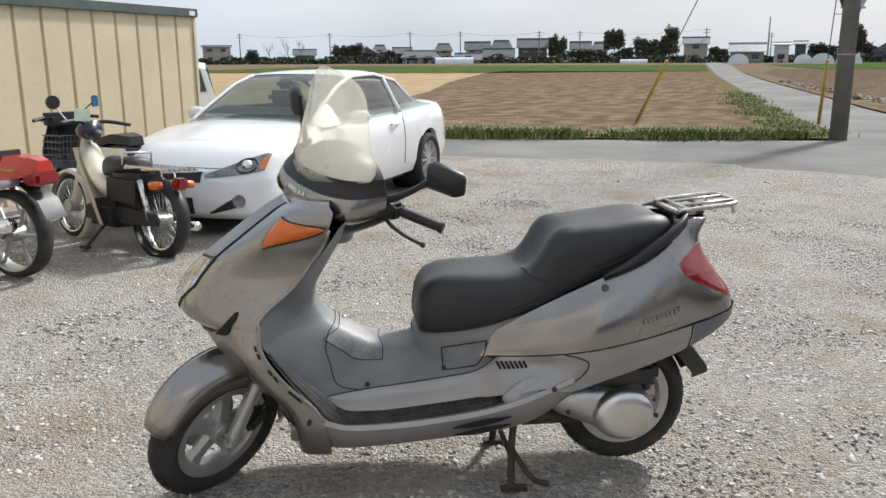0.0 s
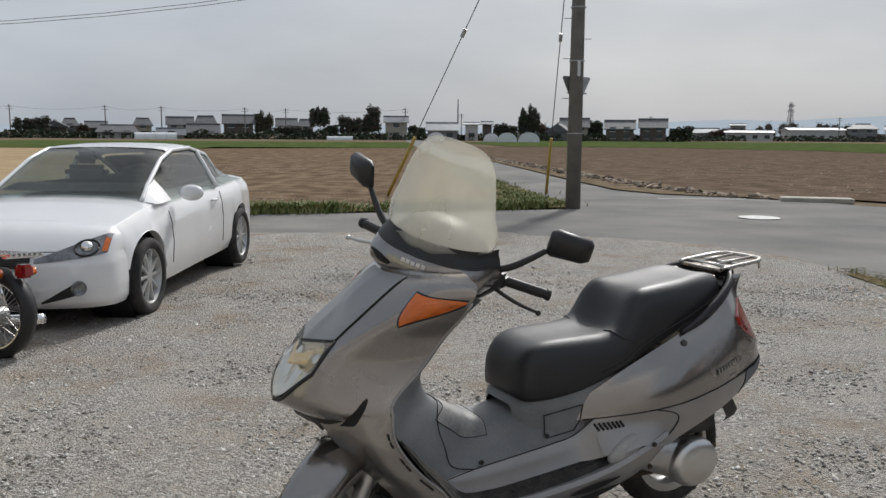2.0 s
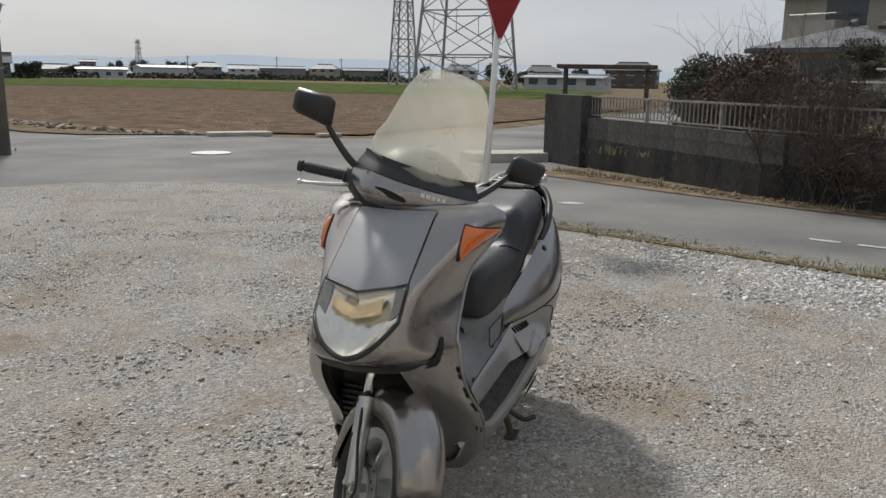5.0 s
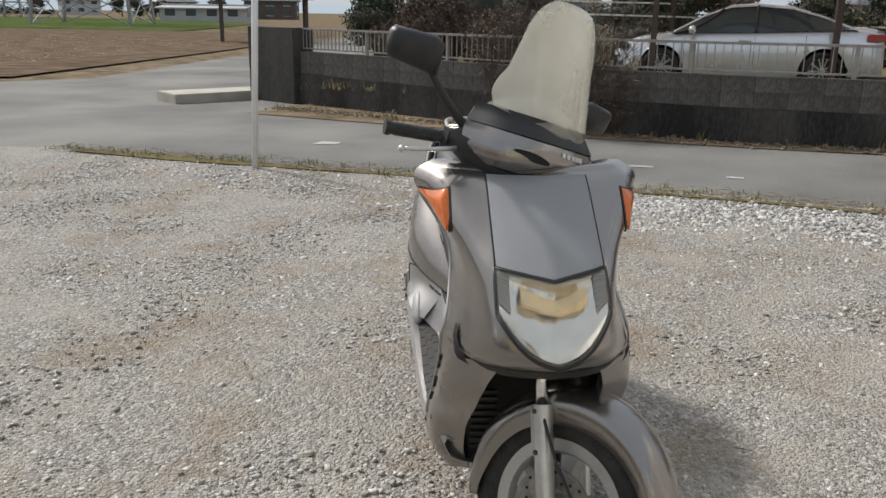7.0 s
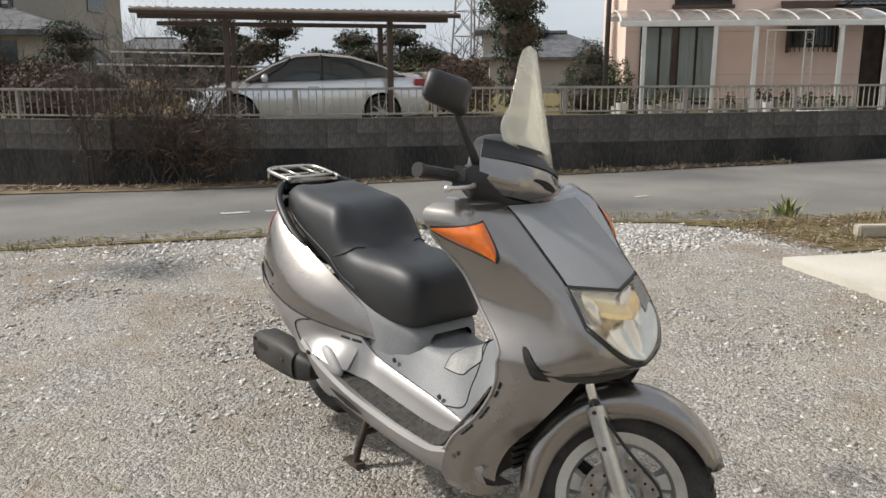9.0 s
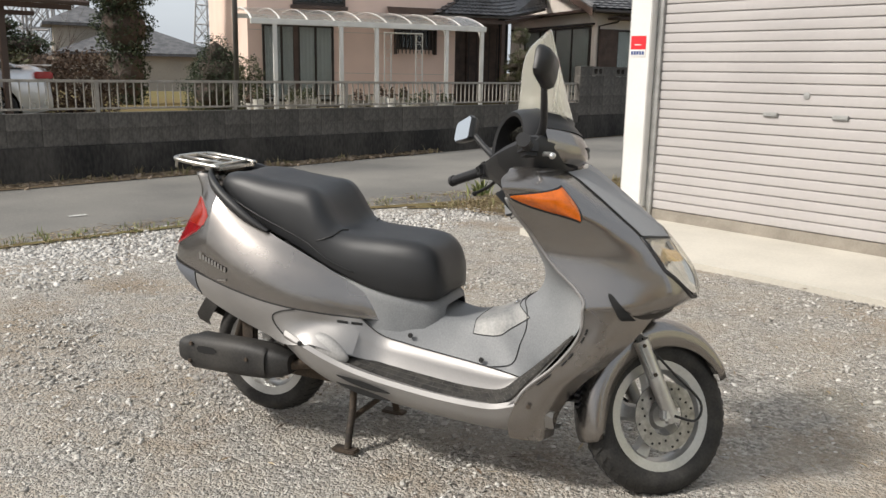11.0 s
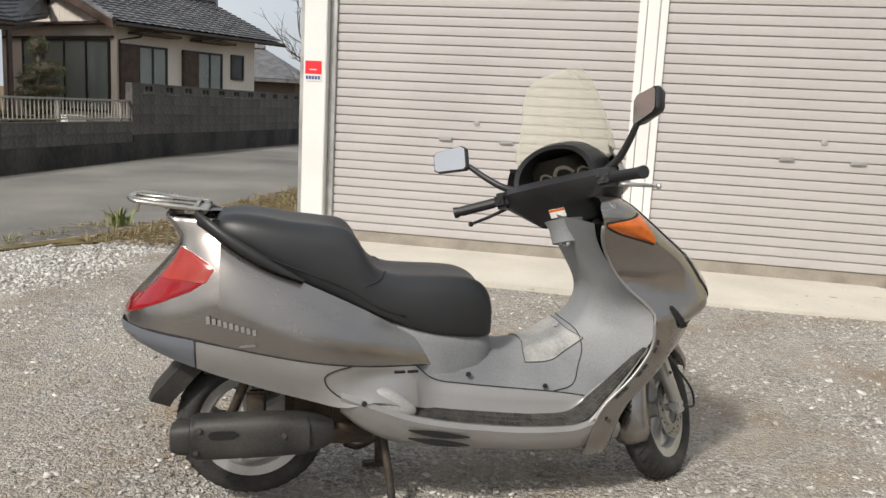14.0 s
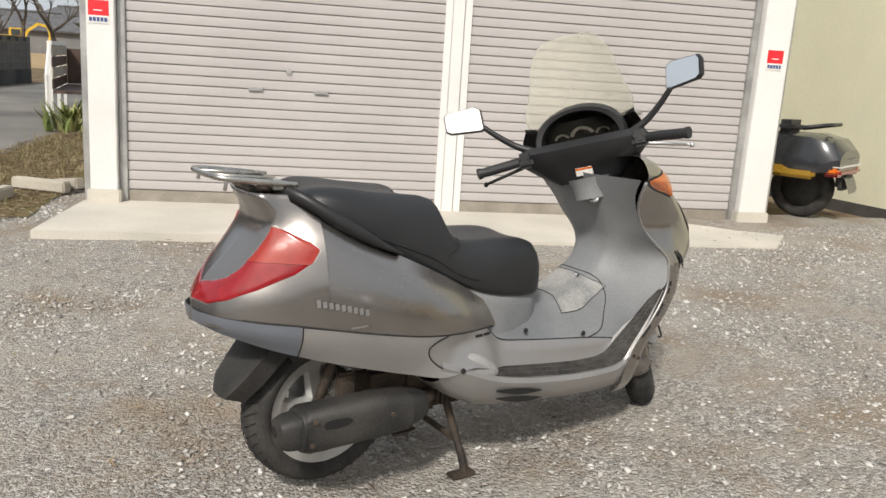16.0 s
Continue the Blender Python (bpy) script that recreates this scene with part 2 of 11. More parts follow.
def thing(name, label, category, at=None, group="", kind=""):
    """An empty at a thing's base, that carries its parts."""
    e = new(name)
    if at is not None:
        e.matrix_world = at
    return tagged(e, label, category, group, kind)


def box(bm, lo, hi, m=None, bevel=0.0):
    """A box between two corners, added to bm."""
    t = bmesh.new()
    bmesh.ops.create_cube(t, size=1)
    for v in t.verts:
        v.co = Vector([(a + b) / 2 + c * (b - a) for a, b, c in zip(lo, hi, v.co)])
    if bevel:
        bmesh.ops.bevel(t, geom=t.edges[:], offset=bevel, segments=2, affect="EDGES", clamp_overlap=True)
    merge(bm, t, m)
    return bm


def merge(bm, t, m=None):
    """Adds the bmesh t to bm, and frees it."""
    if m is not None:
        t.transform(m)
    at = {}
    for v in t.verts:
        at[v] = bm.verts.new(v.co)
    for f in t.faces:
        try:
            g = bm.faces.new([at[v] for v in f.verts])
            g.material_index = f.material_index
        except ValueError:
            pass
    t.free()
    return bm


def boxed(lo, hi, bevel=0.0, m=None):
    return box(bmesh.new(), lo, hi, m, bevel)


def tube(bm, pts, r, n=10, r2=None, caps=True):
    """A round bar along a line of points; r to r2 in thickness."""
    pts = [Vector(p) for p in pts]
    rings, side = [], None
    for i, p in enumerate(pts):
        d = (pts[min(i + 1, len(pts) - 1)] - pts[max(i - 1, 0)]).normalized()
        if side is None:
            side = d.orthogonal().normalized()
        side = (side - d * side.dot(d)).normalized()
        up = d.cross(side)
        rad = r if r2 is None else r + (r2 - r) * i / max(1, len(pts) - 1)
        rings.append([bm.verts.new(p + rad * (math.cos(a) * side + math.sin(a) * up)) for a in (2 * math.pi * k / n for k in range(n))])
    for a, b in zip(rings, rings[1:]):
        for k in range(n):
            bm.faces.new((a[k], a[(k + 1) % n], b[(k + 1) % n], b[k]))
    if caps:
        bm.faces.new(rings[0][::-1])
        bm.faces.new(rings[-1])
    return bm


def curve(pts, steps=6):
    """A smooth line through points (Catmull-Rom)."""
    p = [Vector(q) for q in pts]
    p = [2 * p[0] - p[1]] + p + [2 * p[-1] - p[-2]]
    out = []
    for i in range(1, len(p) - 2):
        for k in range(steps):
            t = k / steps
            out.append(0.5 * (2 * p[i] + (p[i + 1] - p[i - 1]) * t + (2 * p[i - 1] - 5 * p[i] + 4 * p[i + 1] - p[i + 2]) * t * t + (3 * p[i] - p[i - 1] - 3 * p[i + 1] + p[i + 2]) * t ** 3))
    return out + [p[-2]]


def lathe(bm, prof, n=32, m=None, close=True):
    """A turned shape about the x axis: prof is a list of (x, radius)."""
    t = bmesh.new()
    rings = [[t.verts.new((x, r * math.cos(2 * math.pi * k / n), r * math.sin(2 * math.pi * k / n))) for k in range(n)] for x, r in prof]
    for a, b in zip(rings, rings[1:]):
        for k in range(n):
            t.faces.new((a[k], b[k], b[(k + 1) % n], a[(k + 1) % n]))
    if close:
        t.faces.new(rings[0])
        t.faces.new(rings[-1][::-1])
    return merge(bm, t, m)


def skin(bm, rows, ring=False, caps=False, mi=0):
    """Quads between rows of points."""
    vs = [[bm.verts.new(p) for p in row] for row in rows]
    for a, b in zip(vs, vs[1:]):
        n = len(a)
        for k in range(n if ring else n - 1):
            try:
                f = bm.faces.new((a[k], a[(k + 1) % n], b[(k + 1) % n], b[k]))
                f.material_index = mi
            except ValueError:
                pass
    if caps:
        bm.faces.new(vs[0][::-1])
        bm.faces.new(vs[-1])
    return bm


def sheet(pts, z, th=0.0):
    """A flat polygon that follows the ground's fall, with thickness downwards."""
    bm = bmesh.new()
    top = [bm.verts.new((x, y, gz(x, y) + z)) for x, y in pts]
    f = bm.faces.new(top)
    if th:
        low = [bm.verts.new((x, y, gz(x, y) + z - th)) for x, y in pts]
        for i in range(len(pts)):
            j = (i + 1) % len(pts)
            bm.faces.new((top[i], low[i], low[j], top[j]))
        bmesh.ops.triangulate(bm, faces=[bm.faces.new(low[::-1])])
    bmesh.ops.triangulate(bm, faces=[f])
    return bm


def gz(x, y):
    """The ground's height: the yard falls gently towards the fields."""
    return max(-0.25, min(0.10, -(0.01047 * (x - 0.127) + 0.01134 * (y - 3.145))))


def gridsheet(inside, x0, x1, y0, y1, step, z, rough=0.0):
    """A finely divided sheet over the cells that inside(x, y) accepts."""
    bm, at = bmesh.new(), {}
    nx, ny = int((x1 - x0) / step), int((y1 - y0) / step)
    def vert(i, j):
        if (i, j) not in at:
            x, y = x0 + i * step, y0 + j * step
            at[i, j] = bm.verts.new((x, y, gz(x, y) + z + rough * noise.noise((x * 1.3, y * 1.3, 0))))
        return at[i, j]
    for i in range(nx):
        for j in range(ny):
            if inside(x0 + (i + 0.5) * step, y0 + (j + 0.5) * step):
                bm.faces.new((vert(i, j), vert(i + 1, j), vert(i + 1, j + 1), vert(i, j + 1)))
    return bm


def interp(table, x):
    """Straight interpolation in a list of (x, value)."""
    if x <= table[0][0]:
        return table[0][1]
    for (a, va), (b, vb) in zip(table, table[1:]):
        if x <= b:
            t = (x - a) / (b - a)
            return va + (vb - va) * t
    return table[-1][1]

# ---- ground, roads, fields ----
YARD_E = [(-25, 2.2), (-6, 3.3), (-3, 3.7), (-1.07, 3.95), (0.2, 4.6), (2.5, 5.0), (4.5, 5.25), (6.6, 5.35), (8, 5.55), (9.5, 5.75), (10.6, 5.7), (12.0, 5.2), (12.9, 4.2), (13.4, 2.6)]


def in_yard(x, y):
    north = 13.75 + 0.05 * min(x, 3)
    return -9 < x and -2.2 - 0.15 * (x - 2.2) < y < north + 0.12 * noise.noise((x * 0.7, 3, 0)) and x < interp(YARD_E, y) + 0.15 * noise.noise((y * 0.8, 0, 5))


def ground_sheet():
    bm = bmesh.new()
    rings = list(range(0, 60, 3)) + [70, 130, 260, 520, 1100, 2400]
    rows = []
    for r in rings:
        rows.append([(5 + r * math.cos(a), 8 + r * math.sin(a)) for a in (2 * math.pi * k / 96 for k in range(96))])
    skin(bm, [[(x, y, gz(x, y) - 0.045) for x, y in row] for row in rows], ring=True)
    return bm


tagged(part("ground", ground_sheet(), EARTH), "flat brown earth under fields and verges", "ground", kind="structure")
tagged(part("gravel_yard", gridsheet(in_yard, -9, 6.4, -3.6, 14.2, 0.1, 0.0, 0.012), GRAVEL, smooth=True), "pale crushed-stone gravel yard with dusty patches", "gravel", kind="structure")
road_pts = [(-60, 2.0), (-9, 12.0), (-1.2, 13.5), (1.7, 13.4), (4.0, 12.7), (5.0, 11.8), (5.5, 10.4), (5.5, 9.0), (5.2, 7.6), (5.0, 4.5), (4.7, 2.0), (4.3, 0.2), (3.6, -1.2), (3.3, -4), (3.0, -8), (2.5, -16), (0, -40), (5, -41), (7.1, -17), (7.6, -9), (7.8, -4), (8.0, -0.5), (8.5, 2.5), (9.2, 5.3), (10.4, 8.0), (12.3, 9.6), (14, 10.8), (15.2, 13.6), (16, 16.8), (13.6, 18.5), (12.6, 20.6), (11.0, 22.3), (9.3, 23.6), (8.6, 25.6), (8.8, 31.3), (9.5, 42), (10.6, 62), (12.9, 92), (21.5, 175), (28, 262), (24, 262), (17, 176), (9.2, 81), (6.6, 42), (5.8, 30), (5.7, 24), (5.6, 20.2), (5.0, 18.9), (1.7, 18.0), (-2.8, 17.0), (-10, 15.7), (-60, 6)]
tagged(part("road", sheet([(14.0, 10.75), (30, 14), (60, 20), (60, 26), (30, 19.5), (15.95, 16.85), (15.1, 13.6)], -0.011, 0.05), ASPHALT), "worn grey asphalt lane between the fields", "road", kind="structure")
tagged(part("road", sheet(road_pts, -0.008, 0.05), ASPHALT), "worn grey asphalt village road junction", "road", kind="structure")


def field(name, pts, z, material, label):
    tagged(part(name, sheet(pts, z), material), label, "field", kind="structure")


field("field_brown", [(-7, 17.4), (-2.8, 18.3), (1.7, 19.4), (4.0, 20.2), (4.4, 24), (5.6, 33), (6.6, 45), (8.5, 78), (10.5, 101), (-14, 103), (-11.5, 60), (-9, 42), (-7.5, 24)], 0.01, SOIL, "tilled brown field with stubble remains")
field("field_tan", [(-7.6, 17.4), (-7.6, 24), (-9, 42), (-11.5, 60), (-14, 92), (-60, 94), (-60, 9)], 0.006, STUBBLE, "pale tan stubble field")
field("field_green_north", [(-14, 104), (10.5, 102), (16.5, 172), (-60, 175), (-60, 96), (-14, 93)], 0.012, GREEN, "green winter wheat field")
field("field_dark_east", [(13, 22.8), (15.5, 18.8), (30, 21.5), (60, 28), (62, 45), (60, 64), (58, 92), (47, 113), (20, 116), (14.5, 90), (11.6, 55), (11.2, 34), (11.4, 25)], 0.01, SOIL_E, "dark freshly tilled field")
field("lane_bank", [(12.7, 20.7), (11.1, 22.4), (9.4, 23.7), (8.7, 25.7), (8.9, 31.3), (9.6, 42), (10.7, 62), (13.0, 92), (14.6, 92), (11.8, 55), (11.4, 34), (11.5, 25.2), (13.0, 23.0)], 0.018, EARTH, "bare earth bank between lane and field")
field("field_green_east", [(62.5, 43), (61, 64), (59, 92.5), (48, 114), (26, 118), (28, 175), (60, 230), (140, 210), (150, 105), (110, 60)], 0.016, GREEN, "bright green winter wheat field")
field("verge_north", [(5.1, 19.2), (5.6, 20.4), (5.65, 24), (5.75, 30), (6.55, 42), (9.1, 80), (8.3, 80), (5.9, 43), (4.8, 31), (4.2, 24), (4.0, 20.0), (1.7, 19.3), (-2.8, 18.2), (-10, 16.9), (-60, 8), (-60, 6.2), (-10, 15.9), (-2.8, 17.15), (1.7, 18.1)], 0.02, DRYGRASS, "grassy verge with dry straw")
field("verge_strip", [(3.65, -1.3), (4.35, 0.1), (4.75, 2.0), (5.05, 4.5), (5.25, 7.5), (5.55, 9.2), (5.75, 9.2), (5.6, 8.0), (5.35, 6.4), (5.15, 4.4), (4.85, 2.0), (4.45, 0), (3.75, -1.5)], 0.012, DRYGRASS, "thin strip of dry grass beside the gravel")
field("grass_corner", [(2.45, -1.75), (2.5, -0.9), (3.6, -0.9), (4.0, -0.4), (3.6, -3), (3.2, -8), (2.5, -16), (0, -38), (-4, -38), (1.2, -8)], 0.012, DRYGRASS, "patch of dry brown grass beside the garage")
bank = [(10.0, 9.3), (9.2, 6.6), (8.6, 4.2), (8.15, 1.5), (7.9, -1.5), (7.8, -5), (8.1, -5), (8.45, -1.5), (8.75, 1.8), (9.4, 4.6), (10.2, 6.0), (11.8, 9.0)]
field("earth_strip", bank, 0.004, EARTH, "bare earth and rubble strip along the wall")
# neighbour's raised garden
field("garden_ground", [(12.2, 9.0), (9.75, 4.9), (8.95, 2), (8.4, -4), (8.2, -9.2), (7.7, -17), (7.2, -25), (20, -26), (40, -10), (44, 14), (30, 12.5), (15, 10.2)], 0.38, DRYGRASS, "raised garden of dry grass and soil behind the wall")
# plain soil beyond
for pts in ([(8.6, 22.1), (11.0, 21.7), (11.05, 21.85), (8.65, 22.25)], [(5.62, 0.36), (5.74, 0.36), (5.7, -0.02), (5.58, -0.02)], [(5.68, -1.0), (5.76, -1.0), (5.77, -1.18), (5.69, -1.18)], [(6.38, 3.52), (6.48, 3.52), (6.46, 3.22), (6.36, 3.22)], [(6.36, 3.06), (6.45, 3.06), (6.44, 2.7), (6.35, 2.7)], [(6.95, 6.8), (7.2, 6.75), (7.18, 6.5), (6.98, 6.52)], [(5.95, 2.0), (6.03, 2.0), (6.0, 1.84), (5.92, 1.84)]):
    tagged(part("road_line", sheet(pts, -0.002), WORNPAINT), "worn white road marking", "road marking", kind="structure")
disc = bmesh.new()
bmesh.ops.create_circle(disc, cap_ends=True, segments=28, radius=0.42)
tagged(part("manhole_cover", disc, WHITEPAINT, m=Matrix.Translation((8.45, 16.38, gz(8.45, 16.38) + 0.04))), "pale round manhole cover in the asphalt", "manhole cover", kind="structure")
SLAB = mat("weathered_slab", (0.4, 0.37, 0.31), 0.9, var=0.2, scale=2, fine=50, bump=0.2)
for lo, hi, ang, at in (((-0.9, -0.35, 0), (0.9, 0.35, 0.12), -25, (12.6, 20.9)), ((-1.1, -0.45, 0), (1.1, 0.45, 0.2), -35, (12.2, 11.0)), ((-0.35, -0.2, 0), (0.35, 0.2, 0.08), -20, (14.6, 19.3))):
    tagged(part("concrete_slab", boxed(lo, hi, 0.015, None), SLAB, m=pose(at[0], at[1], gz(*at) - 0.02, 0, 0, ang)), "weathered concrete slab over a roadside ditch", "slab", kind="structure")

# ---- garage with roller shutters ----
GA = 3.0521
GAR = pose(2.085, -1.393, 0.055, 0, 0, 0) @ Matrix.Rotation(GA, 4, "Z")
# in the garage's own frame x runs along the front, -y points out to the yard


def garage():
    for i, x in enumerate((0.07, 2.944, 5.865)):
        w = (0.105, 0.05, 0.135)[i]
        back = 0.0 if i != 1 else 0.09
        bm = boxed((x - w, -0.02 + back, 0.12 if i != 1 else 0.0), (x + w, 0.28, 3.6), 0.006)
        p = tagged(part("garage_pillar", bm, WHITE, m=GAR), "white painted steel garage pillar", "pillar", kind="structure")
        if i != 1:
            part("footing", boxed((x - w - 0.025, -0.045, -0.05), (x + w + 0.025, 0.3, 0.125), 0.01), CONCRETE, p, m=GAR)
        for s in (-1, 1):
            part("guide_rail", boxed((x + s * (w + 0.035) - 0.03, 0.06, 0.02), (x + s * (w + 0.035) + 0.03, 0.15, 3.3), 0.004), WHITE if i == 1 else GALV, p, m=GAR)
    for i, (a, b) in enumerate(((0.22, 2.85), (3.04, 5.68))):
        sh = thing("shutter_%d" % (i + 1), "closed pale grey roller shutter with horizontal slats", "roller shutter", kind="structure")
        z = 0.12
        part("bottom_bar", boxed((a, 0.085, 0.01), (b, 0.125, 0.115), 0.006), mat("bottom_bar", (0.3, 0.27, 0.23), 0.5, 0.3), sh, m=GAR)
        rows = []
        prof = ((0.0, 0.104), (0.0015, 0.0925), (0.006, 0.0895), (0.02, 0.0882), (0.04, 0.0878), (0.06, 0.0882), (0.0715, 0.0898), (0.0735, 0.096), (0.0745, 0.106), (0.08, 0.106))
        n = 0
        while z < 3.3:
            bm = bmesh.new()
            skin(bm, [[(x, y, z + dz) for dz, y in prof] for x in (a, b)])
            part("slat", bm, SHUTTER, sh, smooth=25, m=GAR)
            z += 0.08
            n += 1
        for k in (-0.36, 0.36):
            c = (a + b) / 2 + k * 0.75
            bm = boxed((c - 0.06, 0.07, 0.98), (c + 0.06, 0.095, 1.015), 0.004)
            box(bm, (c - 0.045, 0.066, 0.987), (c + 0.045, 0.072, 1.0))
            part("hand_hold", bm, GALV, sh, "small recessed steel handle", m=GAR)
        lock = bmesh.new()
        lathe(lock, [(0, 0.0), (0, 0.028), (0.012, 0.026), (0.014, 0)], 14, close=False)
        part("lock", lock, GALV, sh, "round cylinder lock", m=GAR @ pose((a + b) / 2, 0.092, 1.15, 0, 0, -90))
    # plates on the pillars
    for x in (0.06, 5.87):
        pl = thing("pillar_sign", "red and white security company plate on the pillar", "sign")
        part("red_panel", boxed((x - 0.076, -0.026, 1.5), (x + 0.076, -0.0215, 1.615)), REDP, pl, m=GAR)
        part("white_panel", boxed((x - 0.076, -0.026, 1.44), (x + 0.076, -0.0215, 1.4995)), WHITE, pl, m=GAR)
        for k in range(5):
            bm = boxed((x - 0.068 + k * 0.028, -0.029, 1.455), (x - 0.047 + k * 0.028, -0.0265, 1.485))
            part("mark", bm, BLUEP, pl, m=GAR)
        part("line", boxed((x - 0.035, -0.029, 1.535), (x + 0.03, -0.0265, 1.543)), WHITE, pl, m=GAR)
    apron = [(-0.1, 0.02), (-0.15, -1.22), (5.45, -1.14), (6.28, -0.02), (6.13, 0.35), (-0.05, 0.35)]
    bm = bmesh.new()
    top = [bm.verts.new((x, y, 0.022)) for x, y in apron]
    low = [bm.verts.new((x, y, -0.12)) for x, y in apron]
    bm.faces.new(top)
    for i in range(len(apron)):
        j = (i + 1) % len(apron)
        bm.faces.new((top[i], low[i], low[j], top[j]))
    tagged(part("garage_apron", bm, CONCRETE, m=GAR), "pale smooth concrete apron before the shutters", "concrete apron", kind="structure")
    hdr = boxed((-0.02, 0.02, 3.3), (6.17, 0.4, 4.0), 0.01)
    tagged(part("garage_header", hdr, WHITE, m=GAR), "white steel header above the shutters", "wall", kind="structure")
    wall = boxed((0.0, 0.28, 0), (6.13, 0.36, 4.0))
    box(wall, (0.0, 0.36, 0), (0.1, 7, 4.0))
    box(wall, (6.05, 0.3, 0), (6.15, 7, 4.0))
    tagged(part("wall_garage", wall, WHITE, m=GAR), "white steel garage walls", "wall", kind="structure")
    tagged(part("roof_garage", boxed((-0.2, -0.15, 4.0), (6.33, 7.2, 4.12)), GALV, m=GAR), "flat steel garage roof", "roof", kind="structure")


garage()

# ---- low wall with railing beside the road ----
WALL = [(12.0, 9.2), (9.6, 5.0), (8.75, 2.0), (8.2, -4.0), (8.0, -9.3)]
RAILM = mat("railing_aluminium", (0.32, 0.3, 0.27), 0.5, 0.5, bump=0.03)


def along(pts, step):
    """Points at even steps along a line, each with its direction."""
    out, left = [], 0.0
    for (ax, ay), (bx, by) in zip(pts, pts[1:]):
        d = math.hypot(bx - ax, by - ay)
        s = left
        while s < d:
            out.append((ax + (bx - ax) * s / d, ay + (by - ay) * s / d, math.atan2(by - ay, bx - ax)))
            s += step
        left = s - d
    return out


def retaining_wall():
    low = thing("retaining_wall", "dark stained low concrete wall topped with blocks", "wall", kind="structure")
    for (a, b) in zip(WALL, WALL[1:]):
        d, an = math.dist(a, b), math.atan2(b[1] - a[1], b[0] - a[0])
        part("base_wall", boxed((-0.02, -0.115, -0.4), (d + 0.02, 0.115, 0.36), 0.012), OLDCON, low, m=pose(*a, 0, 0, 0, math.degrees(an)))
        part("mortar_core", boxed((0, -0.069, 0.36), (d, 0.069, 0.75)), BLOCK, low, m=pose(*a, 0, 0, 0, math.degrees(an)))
    data = {}
    for row in range(2):
        for k, (x, y, an) in enumerate(along(WALL, 0.4)):
            if row not in data:
                data[row] = boxed((0.002, -0.075, 0), (0.398, 0.075, 0.197), 0.003)
                b = part("block", data[row], BLOCK, low)
                data[row] = b.data
            else:
                b = new("block", data[row])
                b.parent = low
            b.matrix_local = pose(x, y, 0.36 + 0.2 * row, 0, 0, math.degrees(an))
    fence = thing("railing", "weathered aluminium railing with upright bars on the wall", "fence", kind="structure")
    for (a, b) in zip(WALL, WALL[1:]):
        d, an = math.dist(a, b), math.atan2(b[1] - a[1], b[0] - a[0])
        m = pose(*a, 0, 0, 0, math.degrees(an))
        part("top_rail", boxed((0, -0.025, 1.13), (d, 0.025, 1.165), 0.006), RAILM, fence, m=m)
        part("bottom_rail", boxed((0, -0.018, 0.795), (d, 0.018, 0.82), 0.004), RAILM, fence, m=m)
    bar = boxed((-0.006, -0.009, 0.82), (0.006, 0.009, 1.13))
    me = None
    for k, (x, y, an) in enumerate(along(WALL, 0.105)):
        if me is None:
            b = part("bar", bar, RAILM, fence)
            me = b.data
        else:
            b = new("bar", me)
            b.parent = fence
        b.matrix_local = pose(x, y, 0, 0, 0, math.degrees(an))
    me = None
    for k, (x, y, an) in enumerate(along(WALL, 1.9)):
        if me is None:
            b = part("post", boxed((-0.025, -0.025, 0.755), (0.025, 0.025, 1.13), 0.004), RAILM, fence)
            me = b.data
        else:
            b = new("post", me)
            b.parent = fence
        b.matrix_local = pose(x, y, 0, 0, 0, math.degrees(an))
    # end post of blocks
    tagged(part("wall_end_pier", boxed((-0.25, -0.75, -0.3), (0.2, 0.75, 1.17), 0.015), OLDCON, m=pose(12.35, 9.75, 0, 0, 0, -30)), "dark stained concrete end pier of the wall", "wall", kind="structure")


retaining_wall()
TALL = [(8.0, -9.3), (7.5, -17.0), (7.05, -24.0)]


